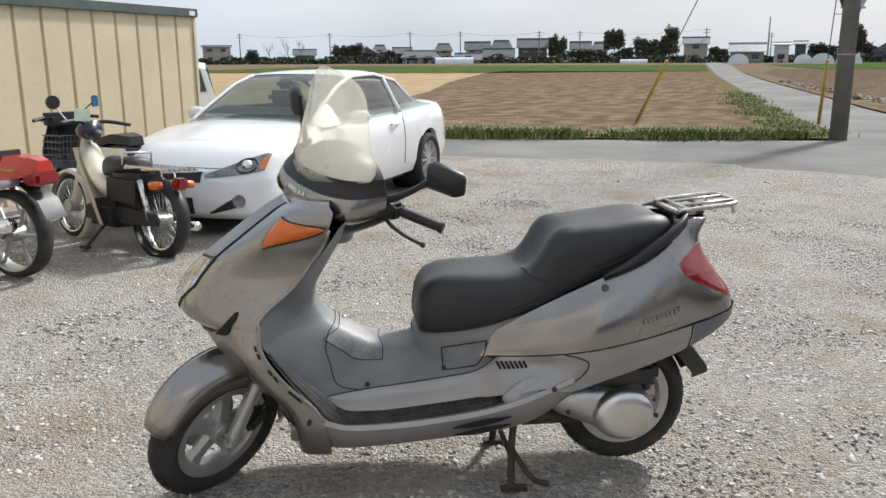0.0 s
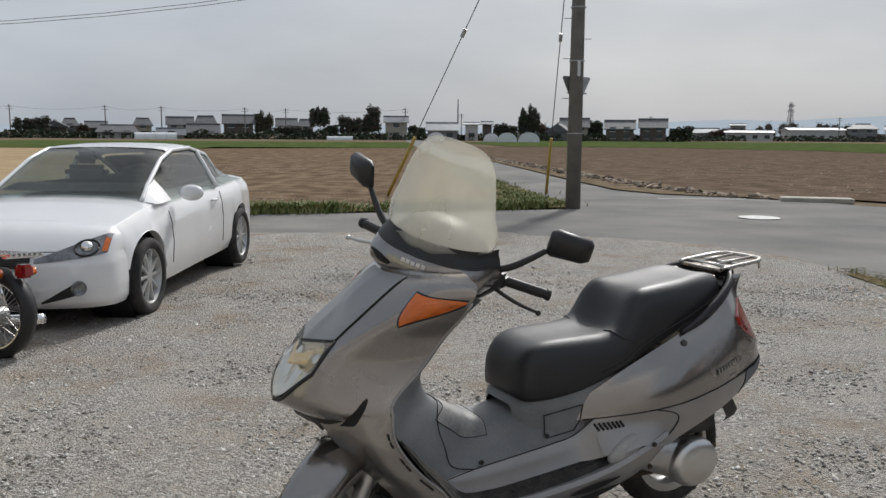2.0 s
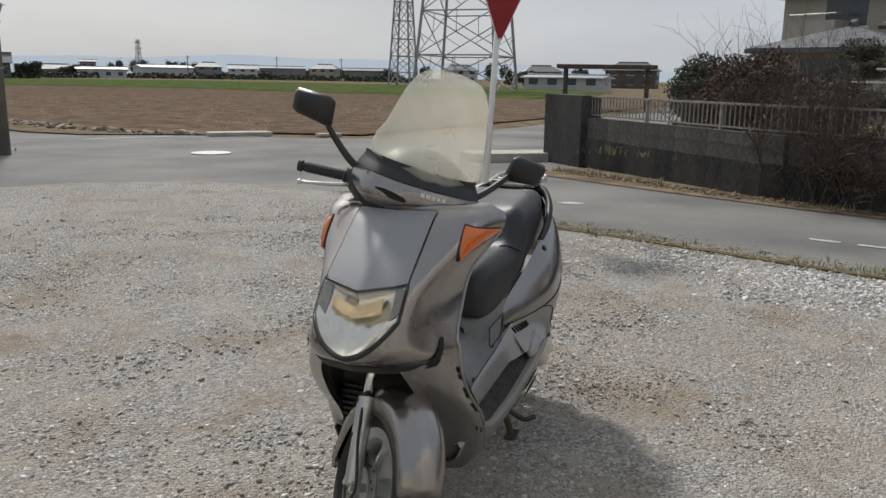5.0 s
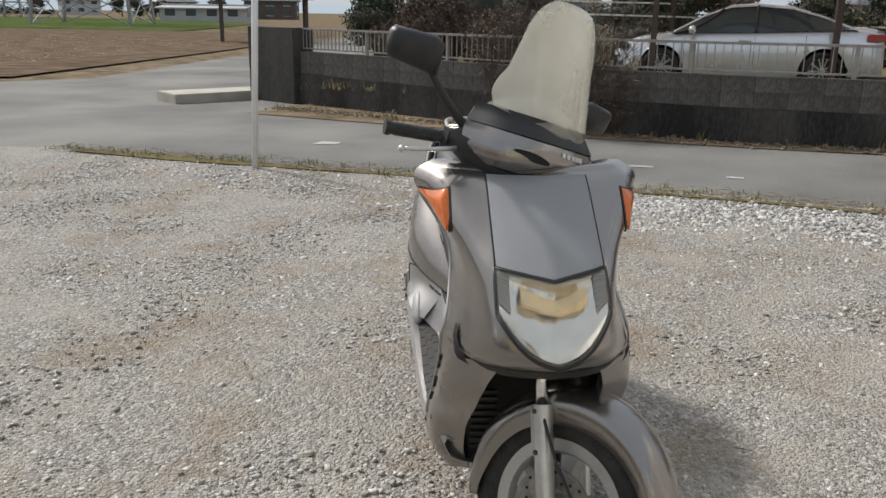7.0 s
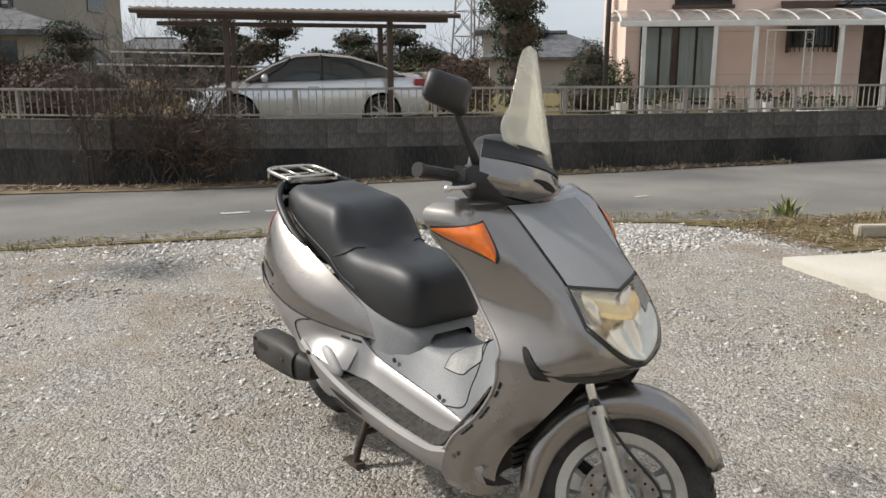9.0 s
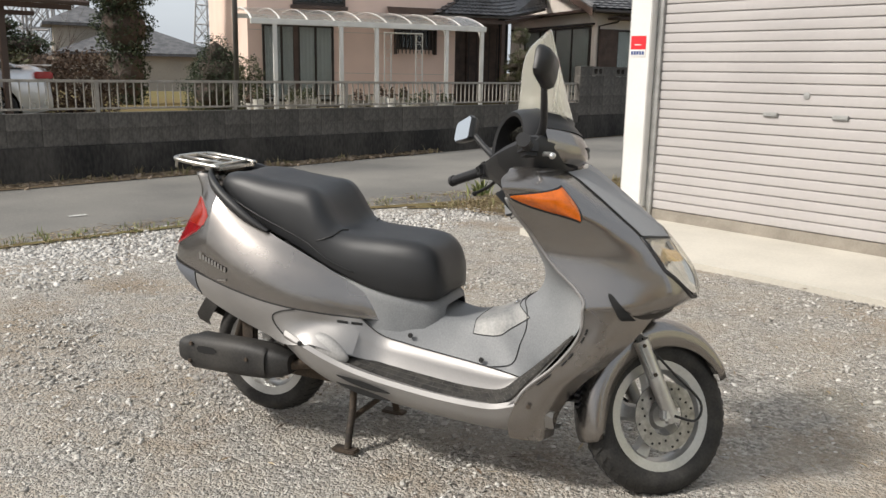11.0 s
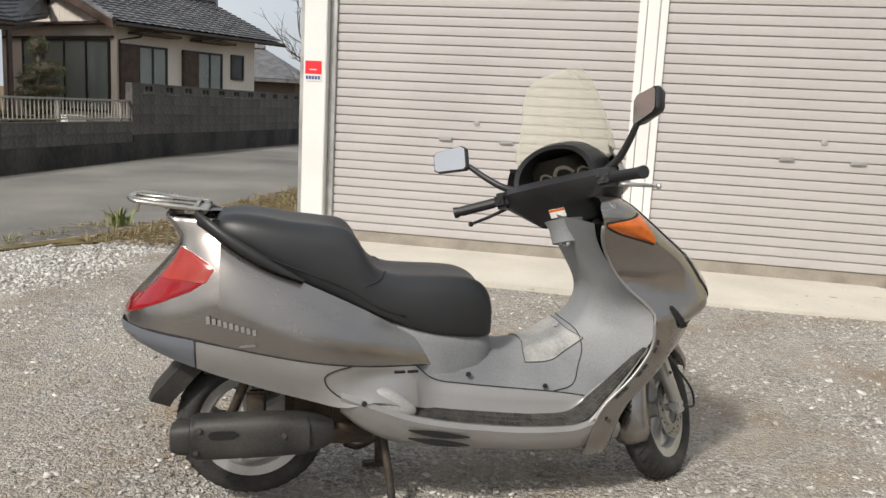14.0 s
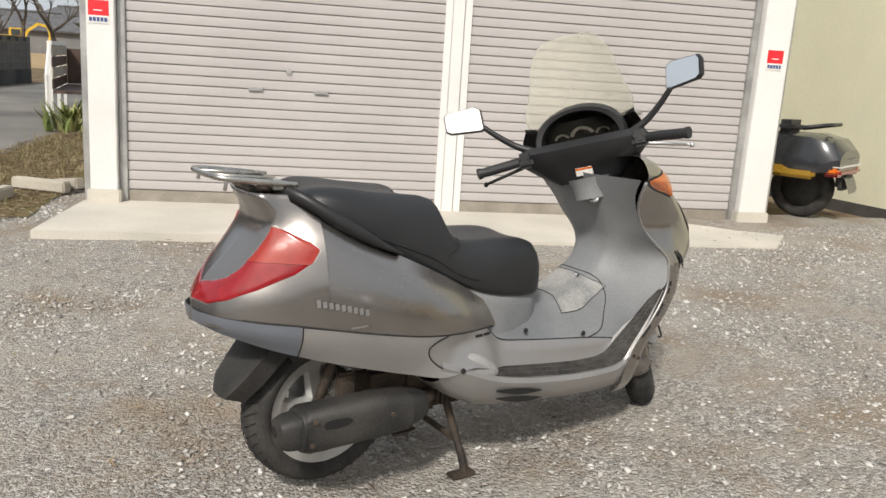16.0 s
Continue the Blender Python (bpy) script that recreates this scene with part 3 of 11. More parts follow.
def block_wall():
    w = thing("block_wall", "dark weathered concrete block wall with pierced top row", "wall", kind="structure")
    me = None
    for (a, b) in zip(TALL, TALL[1:]):
        d, an = math.dist(a, b), math.atan2(b[1] - a[1], b[0] - a[0])
        part("base_wall", boxed((0, -0.1, -0.3), (d, 0.1, 0.5), 0.01), OLDCON, w, m=pose(*a, 0, 0, 0, math.degrees(an)))
        part("mortar_core", boxed((0, -0.069, 0.5), (d, 0.069, 1.3)), BLOCK, w, m=pose(*a, 0, 0, 0, math.degrees(an)))
    pier = bmesh.new()
    for lo, hi in (((0.004, 0.004), (0.396, 0.05)), ((0.004, 0.15), (0.396, 0.196)), ((0.004, 0.05), (0.06, 0.15)), ((0.34, 0.05), (0.396, 0.15)), ((0.185, 0.05), (0.215, 0.15))):
        box(pier, (lo[0], -0.072, lo[1]), (hi[0], 0.072, hi[1]))
    for x in (0.06, 0.215):
        tube(pier, [(x, 0, 0.05), (x + 0.125, 0, 0.15)], 0.014, 5)
        tube(pier, [(x, 0, 0.15), (x + 0.125, 0, 0.05)], 0.014, 5)
    pierced = part("block", pier, BLOCK, w, "pierced top block")
    first = True
    for row in range(5):
        for k, (x, y, an) in enumerate(along(TALL, 0.4)):
            if me is None:
                b = part("block", boxed((0.002, -0.075, 0.002), (0.398, 0.075, 0.198), 0.003), BLOCK, w)
                me = b.data
            else:
                b = new("block", me)
                b.parent = w
            if row == 4 and k % 2:
                if first:
                    first = False
                    pierced.matrix_local = pose(x, y, 1.3, 0, 0, math.degrees(an))
                    bpy.data.objects.remove(b)
                    continue
                b.data = pierced.data
            b.matrix_local = pose(x, y, 0.5 + 0.2 * row, 0, 0, math.degrees(an))


block_wall()

# ---- scooter ----
BRONZE = mat("bronze_grey_metallic", (0.29, 0.272, 0.258), 0.25, 0.9, var=0.1, scale=3, fine=400, bump=0.012, coat=0.45)
LOWER = mat("light_grey_metallic", (0.32, 0.31, 0.302), 0.4, 0.55, var=0.1, scale=4, fine=300, bump=0.015, coat=0.15)
WORNLOWER = mat("scuffed_light_grey", (0.33, 0.325, 0.318), 0.6, 0.2, var=0.2, scale=12, fine=120, bump=0.03)
HOOD = mat("blue_grey_plastic", (0.25, 0.255, 0.265), 0.5, 0.1, var=0.1, scale=4, fine=250, bump=0.03)
INNER = mat("grey_inner_plastic", (0.165, 0.174, 0.184), 0.55, 0.0, var=0.15, scale=3, fine=220, bump=0.03, other=(0.25, 0.256, 0.258))
BUMPER = mat("blue_grey_bumper", (0.125, 0.135, 0.155), 0.5, 0.1, var=0.12, scale=5, fine=200, bump=0.03)
VINYL = mat("black_vinyl", (0.019, 0.02, 0.022), 0.47, var=0.25, scale=4, fine=900, bump=0.12)
BLACKP = mat("black_plastic", (0.016, 0.016, 0.017), 0.48, var=0.3, scale=7, fine=300, bump=0.05)
DUSTY = mat("dusty_black_plastic", (0.018, 0.018, 0.018), 0.62, var=0.4, scale=6, fine=120, bump=0.1, other=(0.045, 0.042, 0.038))
RUBBER = mat("tyre_rubber", (0.018, 0.018, 0.018), 0.85, var=0.3, scale=12, fine=120, bump=0.2, other=(0.05, 0.047, 0.043))
ALU = mat("cast_aluminium", (0.55, 0.55, 0.54), 0.38, 0.85, var=0.12, scale=9, fine=90, bump=0.05)
WHEELP = mat("wheel_silver", (0.5, 0.5, 0.49), 0.4, 0.7, var=0.12, scale=9, fine=120, bump=0.03)
STEEL = mat("stainless_steel", (0.5, 0.48, 0.44), 0.28, 1.0, var=0.25, scale=14, fine=160, bump=0.05)
CHROME = mat("chrome", (0.8, 0.8, 0.8), 0.12, 1.0, var=0.03, bump=0.0)
RUSTY = mat("grimy_steel", (0.05, 0.043, 0.038), 0.75, 0.4, var=0.4, scale=10, fine=120, bump=0.2, other=(0.12, 0.09, 0.065))
LENS_R = mat("red_lens", (0.24, 0.004, 0.008), 0.12, var=0.15, scale=30, fine=200, bump=0.04, coat=0.6)
LENS_O = mat("amber_lens", (0.62, 0.13, 0.006), 0.14, var=0.15, scale=30, fine=160, bump=0.06, coat=0.6)
TREADM = mat("footboard_rubber", (0.012, 0.012, 0.012), 0.8, var=0.5, scale=25, fine=90, bump=0.2, other=(0.05, 0.046, 0.04))
TREADLINE = mat("dusty_tread_groove", (0.16, 0.15, 0.135), 0.8, var=0.5, scale=20, fine=90, bump=0.05, other=(0.04, 0.038, 0.035))
MARKM = mat("pale_print", (0.62, 0.6, 0.57), 0.5, 0.2, var=0.05, bump=0)
EMBOSS = mat("grey_embossing", (0.36, 0.345, 0.33), 0.3, 0.8, var=0.05, bump=0)
# near-black for seams; also painted shade in slots, recesses and openings
SHADOWM = mat("seam_shade_black", (0.008, 0.008, 0.008), 0.8, var=0.1, bump=0)


def glassy(name, tint, haze, rough=0.05, body=(0.8, 0.77, 0.66)):
    """A clear sheet: tinted see-through, some milky scatter, and gloss."""
    m = bpy.data.materials.new(name)
    m.use_nodes = True
    n, l = m.node_tree.nodes, m.node_tree.links
    n.clear()
    out, tr, df, gl = n.new("ShaderNodeOutputMaterial"), n.new("ShaderNodeBsdfTransparent"), n.new("ShaderNodeBsdfTranslucent"), n.new("ShaderNodeBsdfGlossy")
    d2 = n.new("ShaderNodeBsdfDiffuse")
    tr.inputs["Color"].default_value, df.inputs["Color"].default_value = (*tint, 1), (*body, 1)
    d2.inputs["Color"].default_value = (*body, 1)
    gl.inputs["Roughness"].default_value = rough
    co, nz, mr = n.new("ShaderNodeTexCoord"), n.new("ShaderNodeTexNoise"), n.new("ShaderNodeMapRange")
    nz.inputs["Scale"].default_value, nz.inputs["Detail"].default_value = 5.0, 5
    l.new(co.outputs["Object"], nz.inputs["Vector"])
    l.new(nz.outputs["Fac"], mr.inputs["Value"])
    mr.inputs["To Min"].default_value, mr.inputs["To Max"].default_value = haze * 0.7, haze * 1.3
    a, b, c, f = n.new("ShaderNodeMixShader"), n.new("ShaderNodeMixShader"), n.new("ShaderNodeMixShader"), n.new("ShaderNodeMath")
    lw, pw = n.new("ShaderNodeLayerWeight"), n.new("ShaderNodeMath")
    lw.inputs["Blend"].default_value = 0.5
    pw.operation, pw.inputs[1].default_value = "POWER", 4.0
    l.new(lw.outputs["Facing"], pw.inputs[0])
    f.operation, f.inputs[1].default_value, f.inputs[2].default_value = "MULTIPLY_ADD", 0.7, 0.035
    l.new(pw.outputs[0], f.inputs[0])
    l.new(df.outputs[0], a.inputs[1])
    l.new(d2.outputs[0], a.inputs[2])
    l.new(mr.outputs["Result"], b.inputs["Fac"])
    l.new(tr.outputs[0], b.inputs[1])
    l.new(a.outputs[0], b.inputs[2])
    l.new(f.outputs[0], c.inputs["Fac"])
    l.new(b.outputs[0], c.inputs[1])
    l.new(gl.outputs[0], c.inputs[2])
    l.new(c.outputs[0], out.inputs["Surface"])
    return m


SHIELD = glassy("yellowed_acrylic", (0.95, 0.945, 0.89), 0.28, body=(0.96, 0.94, 0.86))
CLEAR = glassy("clear_lens", (0.93, 0.92, 0.88), 0.02)
FOGGED = glassy("fogged_lens", (0.95, 0.94, 0.9), 0.14, 0.08, body=(0.92, 0.89, 0.8))
# near-black that stands in for shade inside rooms, porch and cabin
DARKIN = mat("interior_shade_black", (0.012, 0.012, 0.013), 0.9, var=0.2, bump=0)
CARGLASS = mat("car_glass", (0.02, 0.026, 0.026), 0.06, 0.0, var=0.1, bump=0, coat=0.5)
SMOKE = mat("smoked_glass", (0.05, 0.06, 0.06), 0.08, 0.0, var=0.1, bump=0, coat=0.5)

SCOOTER = thing("motor_scooter", "bronze-grey metallic touring scooter with tall windscreen on its centre stand", "scooter", pose(0.135, 3.122, 0, 0, 0, 199))
RAKE, STEER = radians(25), radians(42)
PIV = Vector((0.815, 0, 0))
TURN = Matrix.Translation(PIV) @ Matrix.Rotation(STEER, 4, Vector((-math.sin(RAKE), 0, math.cos(RAKE)))) @ Matrix.Translation(-PIV)
TURN_W = Matrix.Translation((-0.03, -0.018, 0)) @ Matrix.Translation(PIV) @ Matrix.Rotation(STEER + radians(5), 4, Vector((-math.sin(RAKE), 0, math.cos(RAKE)))) @ Matrix.Translation(-PIV)


def smooth_table(rows, x):
    """Smooth interpolation in rows of (x, values)."""
    xs = [r[0] for r in rows]
    x = max(xs[0], min(xs[-1], x))
    i = max(0, min(len(xs) - 2, sum(1 for k in xs if k <= x) - 1))
    t = (x - xs[i]) / (xs[i + 1] - xs[i])
    p = [np.array(rows[max(0, min(len(rows) - 1, k))][1], float) for k in (i - 1, i, i + 1, i + 2)]
    d = [xs[max(0, min(len(xs) - 1, k))] for k in (i - 1, i, i + 1, i + 2)]
    h = d[2] - d[1]
    m1 = (p[2] - p[0]) / max(1e-6, d[2] - d[0]) * h
    m2 = (p[3] - p[1]) / max(1e-6, d[3] - d[1]) * h
    return (2 * t ** 3 - 3 * t * t + 1) * p[1] + (t ** 3 - 2 * t * t + t) * m1 + (3 * t * t - 2 * t ** 3) * p[2] + (t ** 3 - t * t) * m2


# the nose: at each height, four places (forward, aside) from the middle to the rear edge
NOSE = [
    (0.640, [(0.795, 0), (0.765, 0.115), (0.675, 0.200), (0.575, 0.243)]),
    (0.665, [(0.845, 0), (0.798, 0.12), (0.69, 0.200), (0.572, 0.240)]),
    (0.700, [(0.858, 0), (0.810, 0.125), (0.68, 0.194), (0.552, 0.230)]),
    (0.760, [(0.838, 0), (0.787, 0.128), (0.645, 0.185), (0.478, 0.218)]),
    (0.810, [(0.800, 0), (0.750, 0.132), (0.615, 0.184), (0.428, 0.212)]),
    (0.870, [(0.738, 0), (0.694, 0.138), (0.582, 0.198), (0.388, 0.224)]),
    (0.930, [(0.662, 0), (0.622, 0.136), (0.540, 0.222), (0.350, 0.262)]),
    (1.000, [(0.568, 0), (0.532, 0.138), (0.474, 0.238), (0.328, 0.306)]),
    (1.035, [(0.515, 0), (0.484, 0.136), (0.435, 0.240), (0.318, 0.300)]),
    (1.052, [(0.480, 0), (0.452, 0.126), (0.408, 0.224), (0.328, 0.274)]),
]


def nose_line(z, steps=7):
    return [Vector((q[0], q[1], z)) for q in curve([(u, v, 0) for u, v in smooth_table(NOSE, z)], steps)]


def nose_u(z, v):
    """How far forward the nose lies at a height and a distance from the middle."""
    line, v = nose_line(z, 10), abs(v)
    for a, b in zip(line, line[1:]):
        if a.y <= v <= b.y and b.y > a.y:
            return a.x + (b.x - a.x) * (v - a.y) / (b.y - a.y)
    return line[-1].x


def mirrored(rows):
    """Rows from the middle outwards, carried on to the other side."""
    return [[Vector((p[0], -p[1], p[2])) for p in reversed(r[1:])] + [Vector(p) for p in r] for r in rows]


def nose_patch(outline_lo, outline_hi, v0, v1, off, nv=16, nz=8):
    """A panel that lies on the nose, between two heights given across its width."""
    rows = []
    for j in range(nz + 1):
        row = []
        for i in range(nv + 1):
            v = v0 + (v1 - v0) * i / nv
            lo, hi = outline_lo(v), outline_hi(v)
            z = lo + (hi - lo) * j / nz
            row.append(Vector((nose_u(z, v) + off, v, z + off * 0.5)))
        rows.append(row)
    return rows


def scooter_front():
    zs = [0.640 + 0.412 * k / 80 for k in range(81)]
    bm = skin(bmesh.new(), mirrored([nose_line(z, 14) for z in zs]))
    top = lambda v: 0.868 - 0.018 * (1 - min(1, abs(v) / 0.13))
    low = lambda v: 0.676 + 0.11 * (abs(v) / 0.138) ** 2
    hole = [f for f in bm.faces if abs((c := f.calc_center_median()).y) < 0.131 and low(c.y) + 0.004 < c.z < top(c.y) - 0.002]
    bmesh.ops.delete(bm, geom=hole, context="FACES")
    part("front_cowl", bm, BRONZE, SCOOTER, smooth=True)
    # top of the ears, drawn in towards the steering head
    base = nose_line(1.052)
    rows = []
    for k, zz in ((1.0, 1.052), (0.94, 1.062), (0.82, 1.064), (0.62, 1.055), (0.4, 1.04)):
        rows.append([Vector((0.33 + (p.x - 0.33) * k, p.y * k, zz)) for p in base])
    part("cowl_top", skin(bmesh.new(), mirrored(rows)), BRONZE, SCOOTER, smooth=True)
    # belly of the nose, black
    b2 = nose_line(0.642)
    rows = [[Vector((0.60 + (p.x - 0.60) * k, p.y * (0.35 + 0.65 * k), z)) for p in b2] for k, z in ((0.995, 0.640), (0.93, 0.618), (0.7, 0.606), (0.35, 0.60))]
    part("nose_underside", skin(bmesh.new(), mirrored(rows)), DUSTY, SCOOTER, smooth=True)
    # bonnet panel with its seam
    lo = lambda v: 0.872 - 0.018 * (1 - min(1, abs(v) / 0.13)) ** 1.0
    hi = lambda v: 1.046
    part("hood_panel", skin(bmesh.new(), nose_patch(lo, hi, -0.128, 0.128, 0.004)), HOOD, SCOOTER, smooth=True)
    for s in (-1, 1):
        bm = bmesh.new()
        tube(bm, [(nose_u(z, 0.129) + 0.0015, s * 0.1305, z) for z in [0.87 + 0.175 * k / 12 for k in range(13)]], 0.002, 6)
        part("seam", bm, SHADOWM, SCOOTER, smooth=True)
    # headlamp: reflector bowl, amber shell painted as a warm reflection, lens
    lamp = part("headlamp", skin(bmesh.new(), nose_patch(low, top, -0.131, 0.131, -0.075, 20, 10)), BLACKP, SCOOTER, "black headlamp housing", smooth=True)
    edge = [(v, low(v)) for v in [-0.131 + 0.262 * k / 24 for k in range(25)]] + [(0.132, 0.80), (0.132, 0.84)] + [(v, top(v)) for v in [0.131 - 0.262 * k / 16 for k in range(17)]] + [(-0.132, 0.84), (-0.132, 0.80)]
    ring = [Vector((nose_u(z, v) + 0.001, v, z)) for v, z in edge]
    part("lamp_rim", tube(bmesh.new(), ring + ring[:2], 0.0055, 8), BLACKP, lamp, smooth=True)
    rows = nose_patch(lambda v: low(v) + 0.014, lambda v: top(v) - 0.005, -0.128, 0.128, 0.0, 36, 24)
    for j, r in enumerate(rows):
        for i, p in enumerate(r):
            u, w = i / (len(r) - 1) * 2 - 1, j / (len(rows) - 1) * 2 - 1
            bowl = max(0.0, 1 - u * u) * max(0.0, 1 - w * w)
            p.x -= 0.052 * bowl ** 0.55 - 0.0012 * math.sin(u * 17) * bowl
            p.z -= 0.014 * bowl * w
    silver = mat("lamp_reflector", (0.8, 0.8, 0.79), 0.12, 1.0, var=0.1, scale=14, fine=90, bump=0.1)
    gilt = mat("amber_reflector", (0.86, 0.65, 0.36), 0.2, 1.0, var=0.15, scale=14, fine=90, bump=0.1)
    part("reflector", skin(bmesh.new(), rows), silver, lamp, "shiny silver reflector", smooth=40)
    hood = [[r[i] + Vector((0.02 + 0.012 * math.cos((i - 18) / 11 * 1.5), 0, 0)) for i in range(7, 30)] for r in rows[13:22]]
    for k, r in enumerate(hood):
        for i, p in enumerate(r):
            e = abs(i - 11) / 11
            p.z -= 0.012 * (1 - e * e) * (k / 8 - 0.4)
            p.z += 0.006 * (1 - e) * (1 - k / 8)
            p.x += 0.01 * math.sin(math.pi * k / 8)
    part("amber_reflection_shell", skin(bmesh.new(), hood), gilt, lamp, "amber shell painted as a warm reflection in the lamp", smooth=40)
    for cols in (slice(0, 5), slice(-5, None)):
        part("side_rib", skin(bmesh.new(), [[p + Vector((0.004 + 0.003 * (k % 2), 0, 0)) for p in r[cols]] for k, r in enumerate(rows[6:])]), HOOD, lamp, "grey ribbed lamp edge", smooth=30)
    part("lens", skin(bmesh.new(), nose_patch(lambda v: low(v) + 0.004, lambda v: top(v) - 0.003, -0.131, 0.131, 0.007, 20, 10)), FOGGED, lamp, "clear slightly yellowed plastic lens", smooth=True)
    # turn signals
    for s in (-1, 1):
        a, b, c = (0.224, 0.918), (0.222, 1.014), (0.298, 0.986)
        for name, grow, off, material, lab in (("signal_rim", 1.12, 0.005, BLACKP, "dark rim of the turn signal"), ("turn_signal", 1.0, 0.010, LENS_O, "amber turn signal lens")):
            mid = [sum(q) / 3 for q in zip(a, b, c)]
            tri = [Vector((mid[0] + (q[0] - mid[0]) * grow, mid[1] + (q[1] - mid[1]) * grow, 0)) for q in (a, b, c)]
            rows, n = [], 14
            for i in range(n + 1):
                p0, p1 = tri[0].lerp(tri[1], i / n), tri[0].lerp(tri[2], i / n)
                row = []
                for j in range(n + 1):
                    q = p0.lerp(p1, j / n)
                    rim = min(1, 5 * min(1 - i / n, j / n, 1 - j / n, 1) + 0.0)
                    vmax = nose_line(q.y)[-1].y
                    v = min(q.x, vmax - 0.004)
                    u = nose_u(q.y, v) + off * (0.35 + 0.65 * rim) + (0.001 * (j % 2) if name == "turn_signal" else 0)
                    row.append(Vector((u, s * (v + off * (0.3 + 0.7 * rim)), q.y)))
                rows.append(row)
            bm = skin(bmesh.new(), rows)
            bmesh.ops.remove_doubles(bm, verts=bm.verts, dist=0.0005)
            part(name, bm, material, SCOOTER, lab, smooth=40)
        # dark inlet between nose and leg shield: flat patch painted as its shade
        rows = []
        for k in range(11):
            t = k / 10
            z = 0.628 + 0.08 * t
            w = 0.017 * (1 - t) ** 0.5 + 0.002
            uc = 0.692 - 0.06 * t
            line = nose_line(max(z, 0.641), 12)
            row = []
            for du in (w, 0, -w):
                q = min(line, key=lambda p: abs(p.x - uc - du))
                row.append(Vector((uc + du + 0.002, s * (q.y + 0.0045 + (0.006 if z < 0.65 else 0)), z)))
            rows.append(row)
        part("air_inlet", skin(bmesh.new(), rows), SHADOWM, SCOOTER, "flat black patch painted as the air inlet's shade", smooth=True)
    # leg shields: the lower sides of the nose
    LEG = [
        (0.20, [(0.470, 0.150), (0.435, 0.215), (0.350, 0.232)]),
        (0.24, [(0.478, 0.168), (0.440, 0.238), (0.352, 0.262)]),
        (0.30, [(0.495, 0.172), (0.450, 0.250), (0.362, 0.270)]),
        (0.38, [(0.545, 0.170), (0.485, 0.250), (0.400, 0.266)]),
        (0.47, [(0.632, 0.160), (0.570, 0.245), (0.490, 0.258)]),
        (0.55, [(0.700, 0.148), (0.625, 0.236), (0.548, 0.252)]),
        (0.60, [(0.735, 0.135), (0.650, 0.222), (0.566, 0.247)]),
        (0.655, [(0.770, 0.110), (0.672, 0.206), (0.565, 0.2435)]),
    ]
    for s in (-1, 1):
        rows = []
        for k in range(31):
            z = 0.20 + 0.455 * k / 30
            pts = curve([(q[0], q[1] * s, z) for q in smooth_table(LEG, z)], 6)
            d = Vector((0, -s * 0.03, 0))
            rows.append([pts[0] + Vector((-0.035, -s * 0.004, 0)), *pts, pts[-1] + d * 0.6])
        part("leg_shield", skin(bmesh.new(), rows), BRONZE, SCOOTER, smooth=50)
        # black slots along the rear edge
        edge = [Vector((smooth_table(LEG, z)[2][0] - 0.001, s * (smooth_table(LEG, z)[2][1] - 0.001), z)) for z in [0.335 + 0.32 * k / 20 for k in range(21)]]
        edge += [Vector((smooth_table(NOSE, z)[3][0] - 0.001, s * (smooth_table(NOSE, z)[3][1] - 0.001), z)) for z in (0.68, 0.72, 0.76, 0.81, 0.86, 0.9, 0.94, 0.98)]
        part("edge_piping", tube(bmesh.new(), curve(edge, 2), 0.0055, 8), LOWER, SCOOTER, "pale rounded edge of the leg shield", smooth=True)
        for k, z in enumerate((0.60, 0.575, 0.52, 0.497, 0.445, 0.425)):
            q, q2 = smooth_table(LEG, z), smooth_table(LEG, z - 0.018)
            pt = lambda w, h: Vector((w[2][0] * 0.8 + w[1][0] * 0.2, s * (w[2][1] * 0.8 + w[1][1] * 0.2 + 0.0035), h))
            part("slot", tube(bmesh.new(), [pt(q, z), pt(q2, z - 0.018)], 0.0034, 6), SHADOWM, SCOOTER)
        bm = lathe(bmesh.new(), [(0, 0), (0, 0.008), (0.004, 0.007), (0.004, 0)], 10, close=False)
        part("screw", bm, RUSTY, SCOOTER, m=pose(0.42, s * 0.272, 0.335, 0, 0, s * 90))
    # dark lining behind the front wheel
    rows = []
    for z, u, w in ((0.22, 0.44, 0.15), (0.32, 0.455, 0.165), (0.42, 0.50, 0.165), (0.52, 0.56, 0.15), (0.62, 0.61, 0.13)):
        rows.append([Vector((u, -w, z)), Vector((u - 0.03, -w * 0.5, z)), Vector((u - 0.04, 0, z)), Vector((u - 0.03, w * 0.5, z)), Vector((u, w, z))])
    part("inner_fender", skin(bmesh.new(), rows), DUSTY, SCOOTER, smooth=True)
    gr = bmesh.new()
    for k in range(9):
        box(gr, (0.535, -0.16, 0.31 + 0.02 * k), (0.548, -0.09, 0.318 + 0.02 * k))
    part("radiator_grille", gr, BLACKP, SCOOTER)


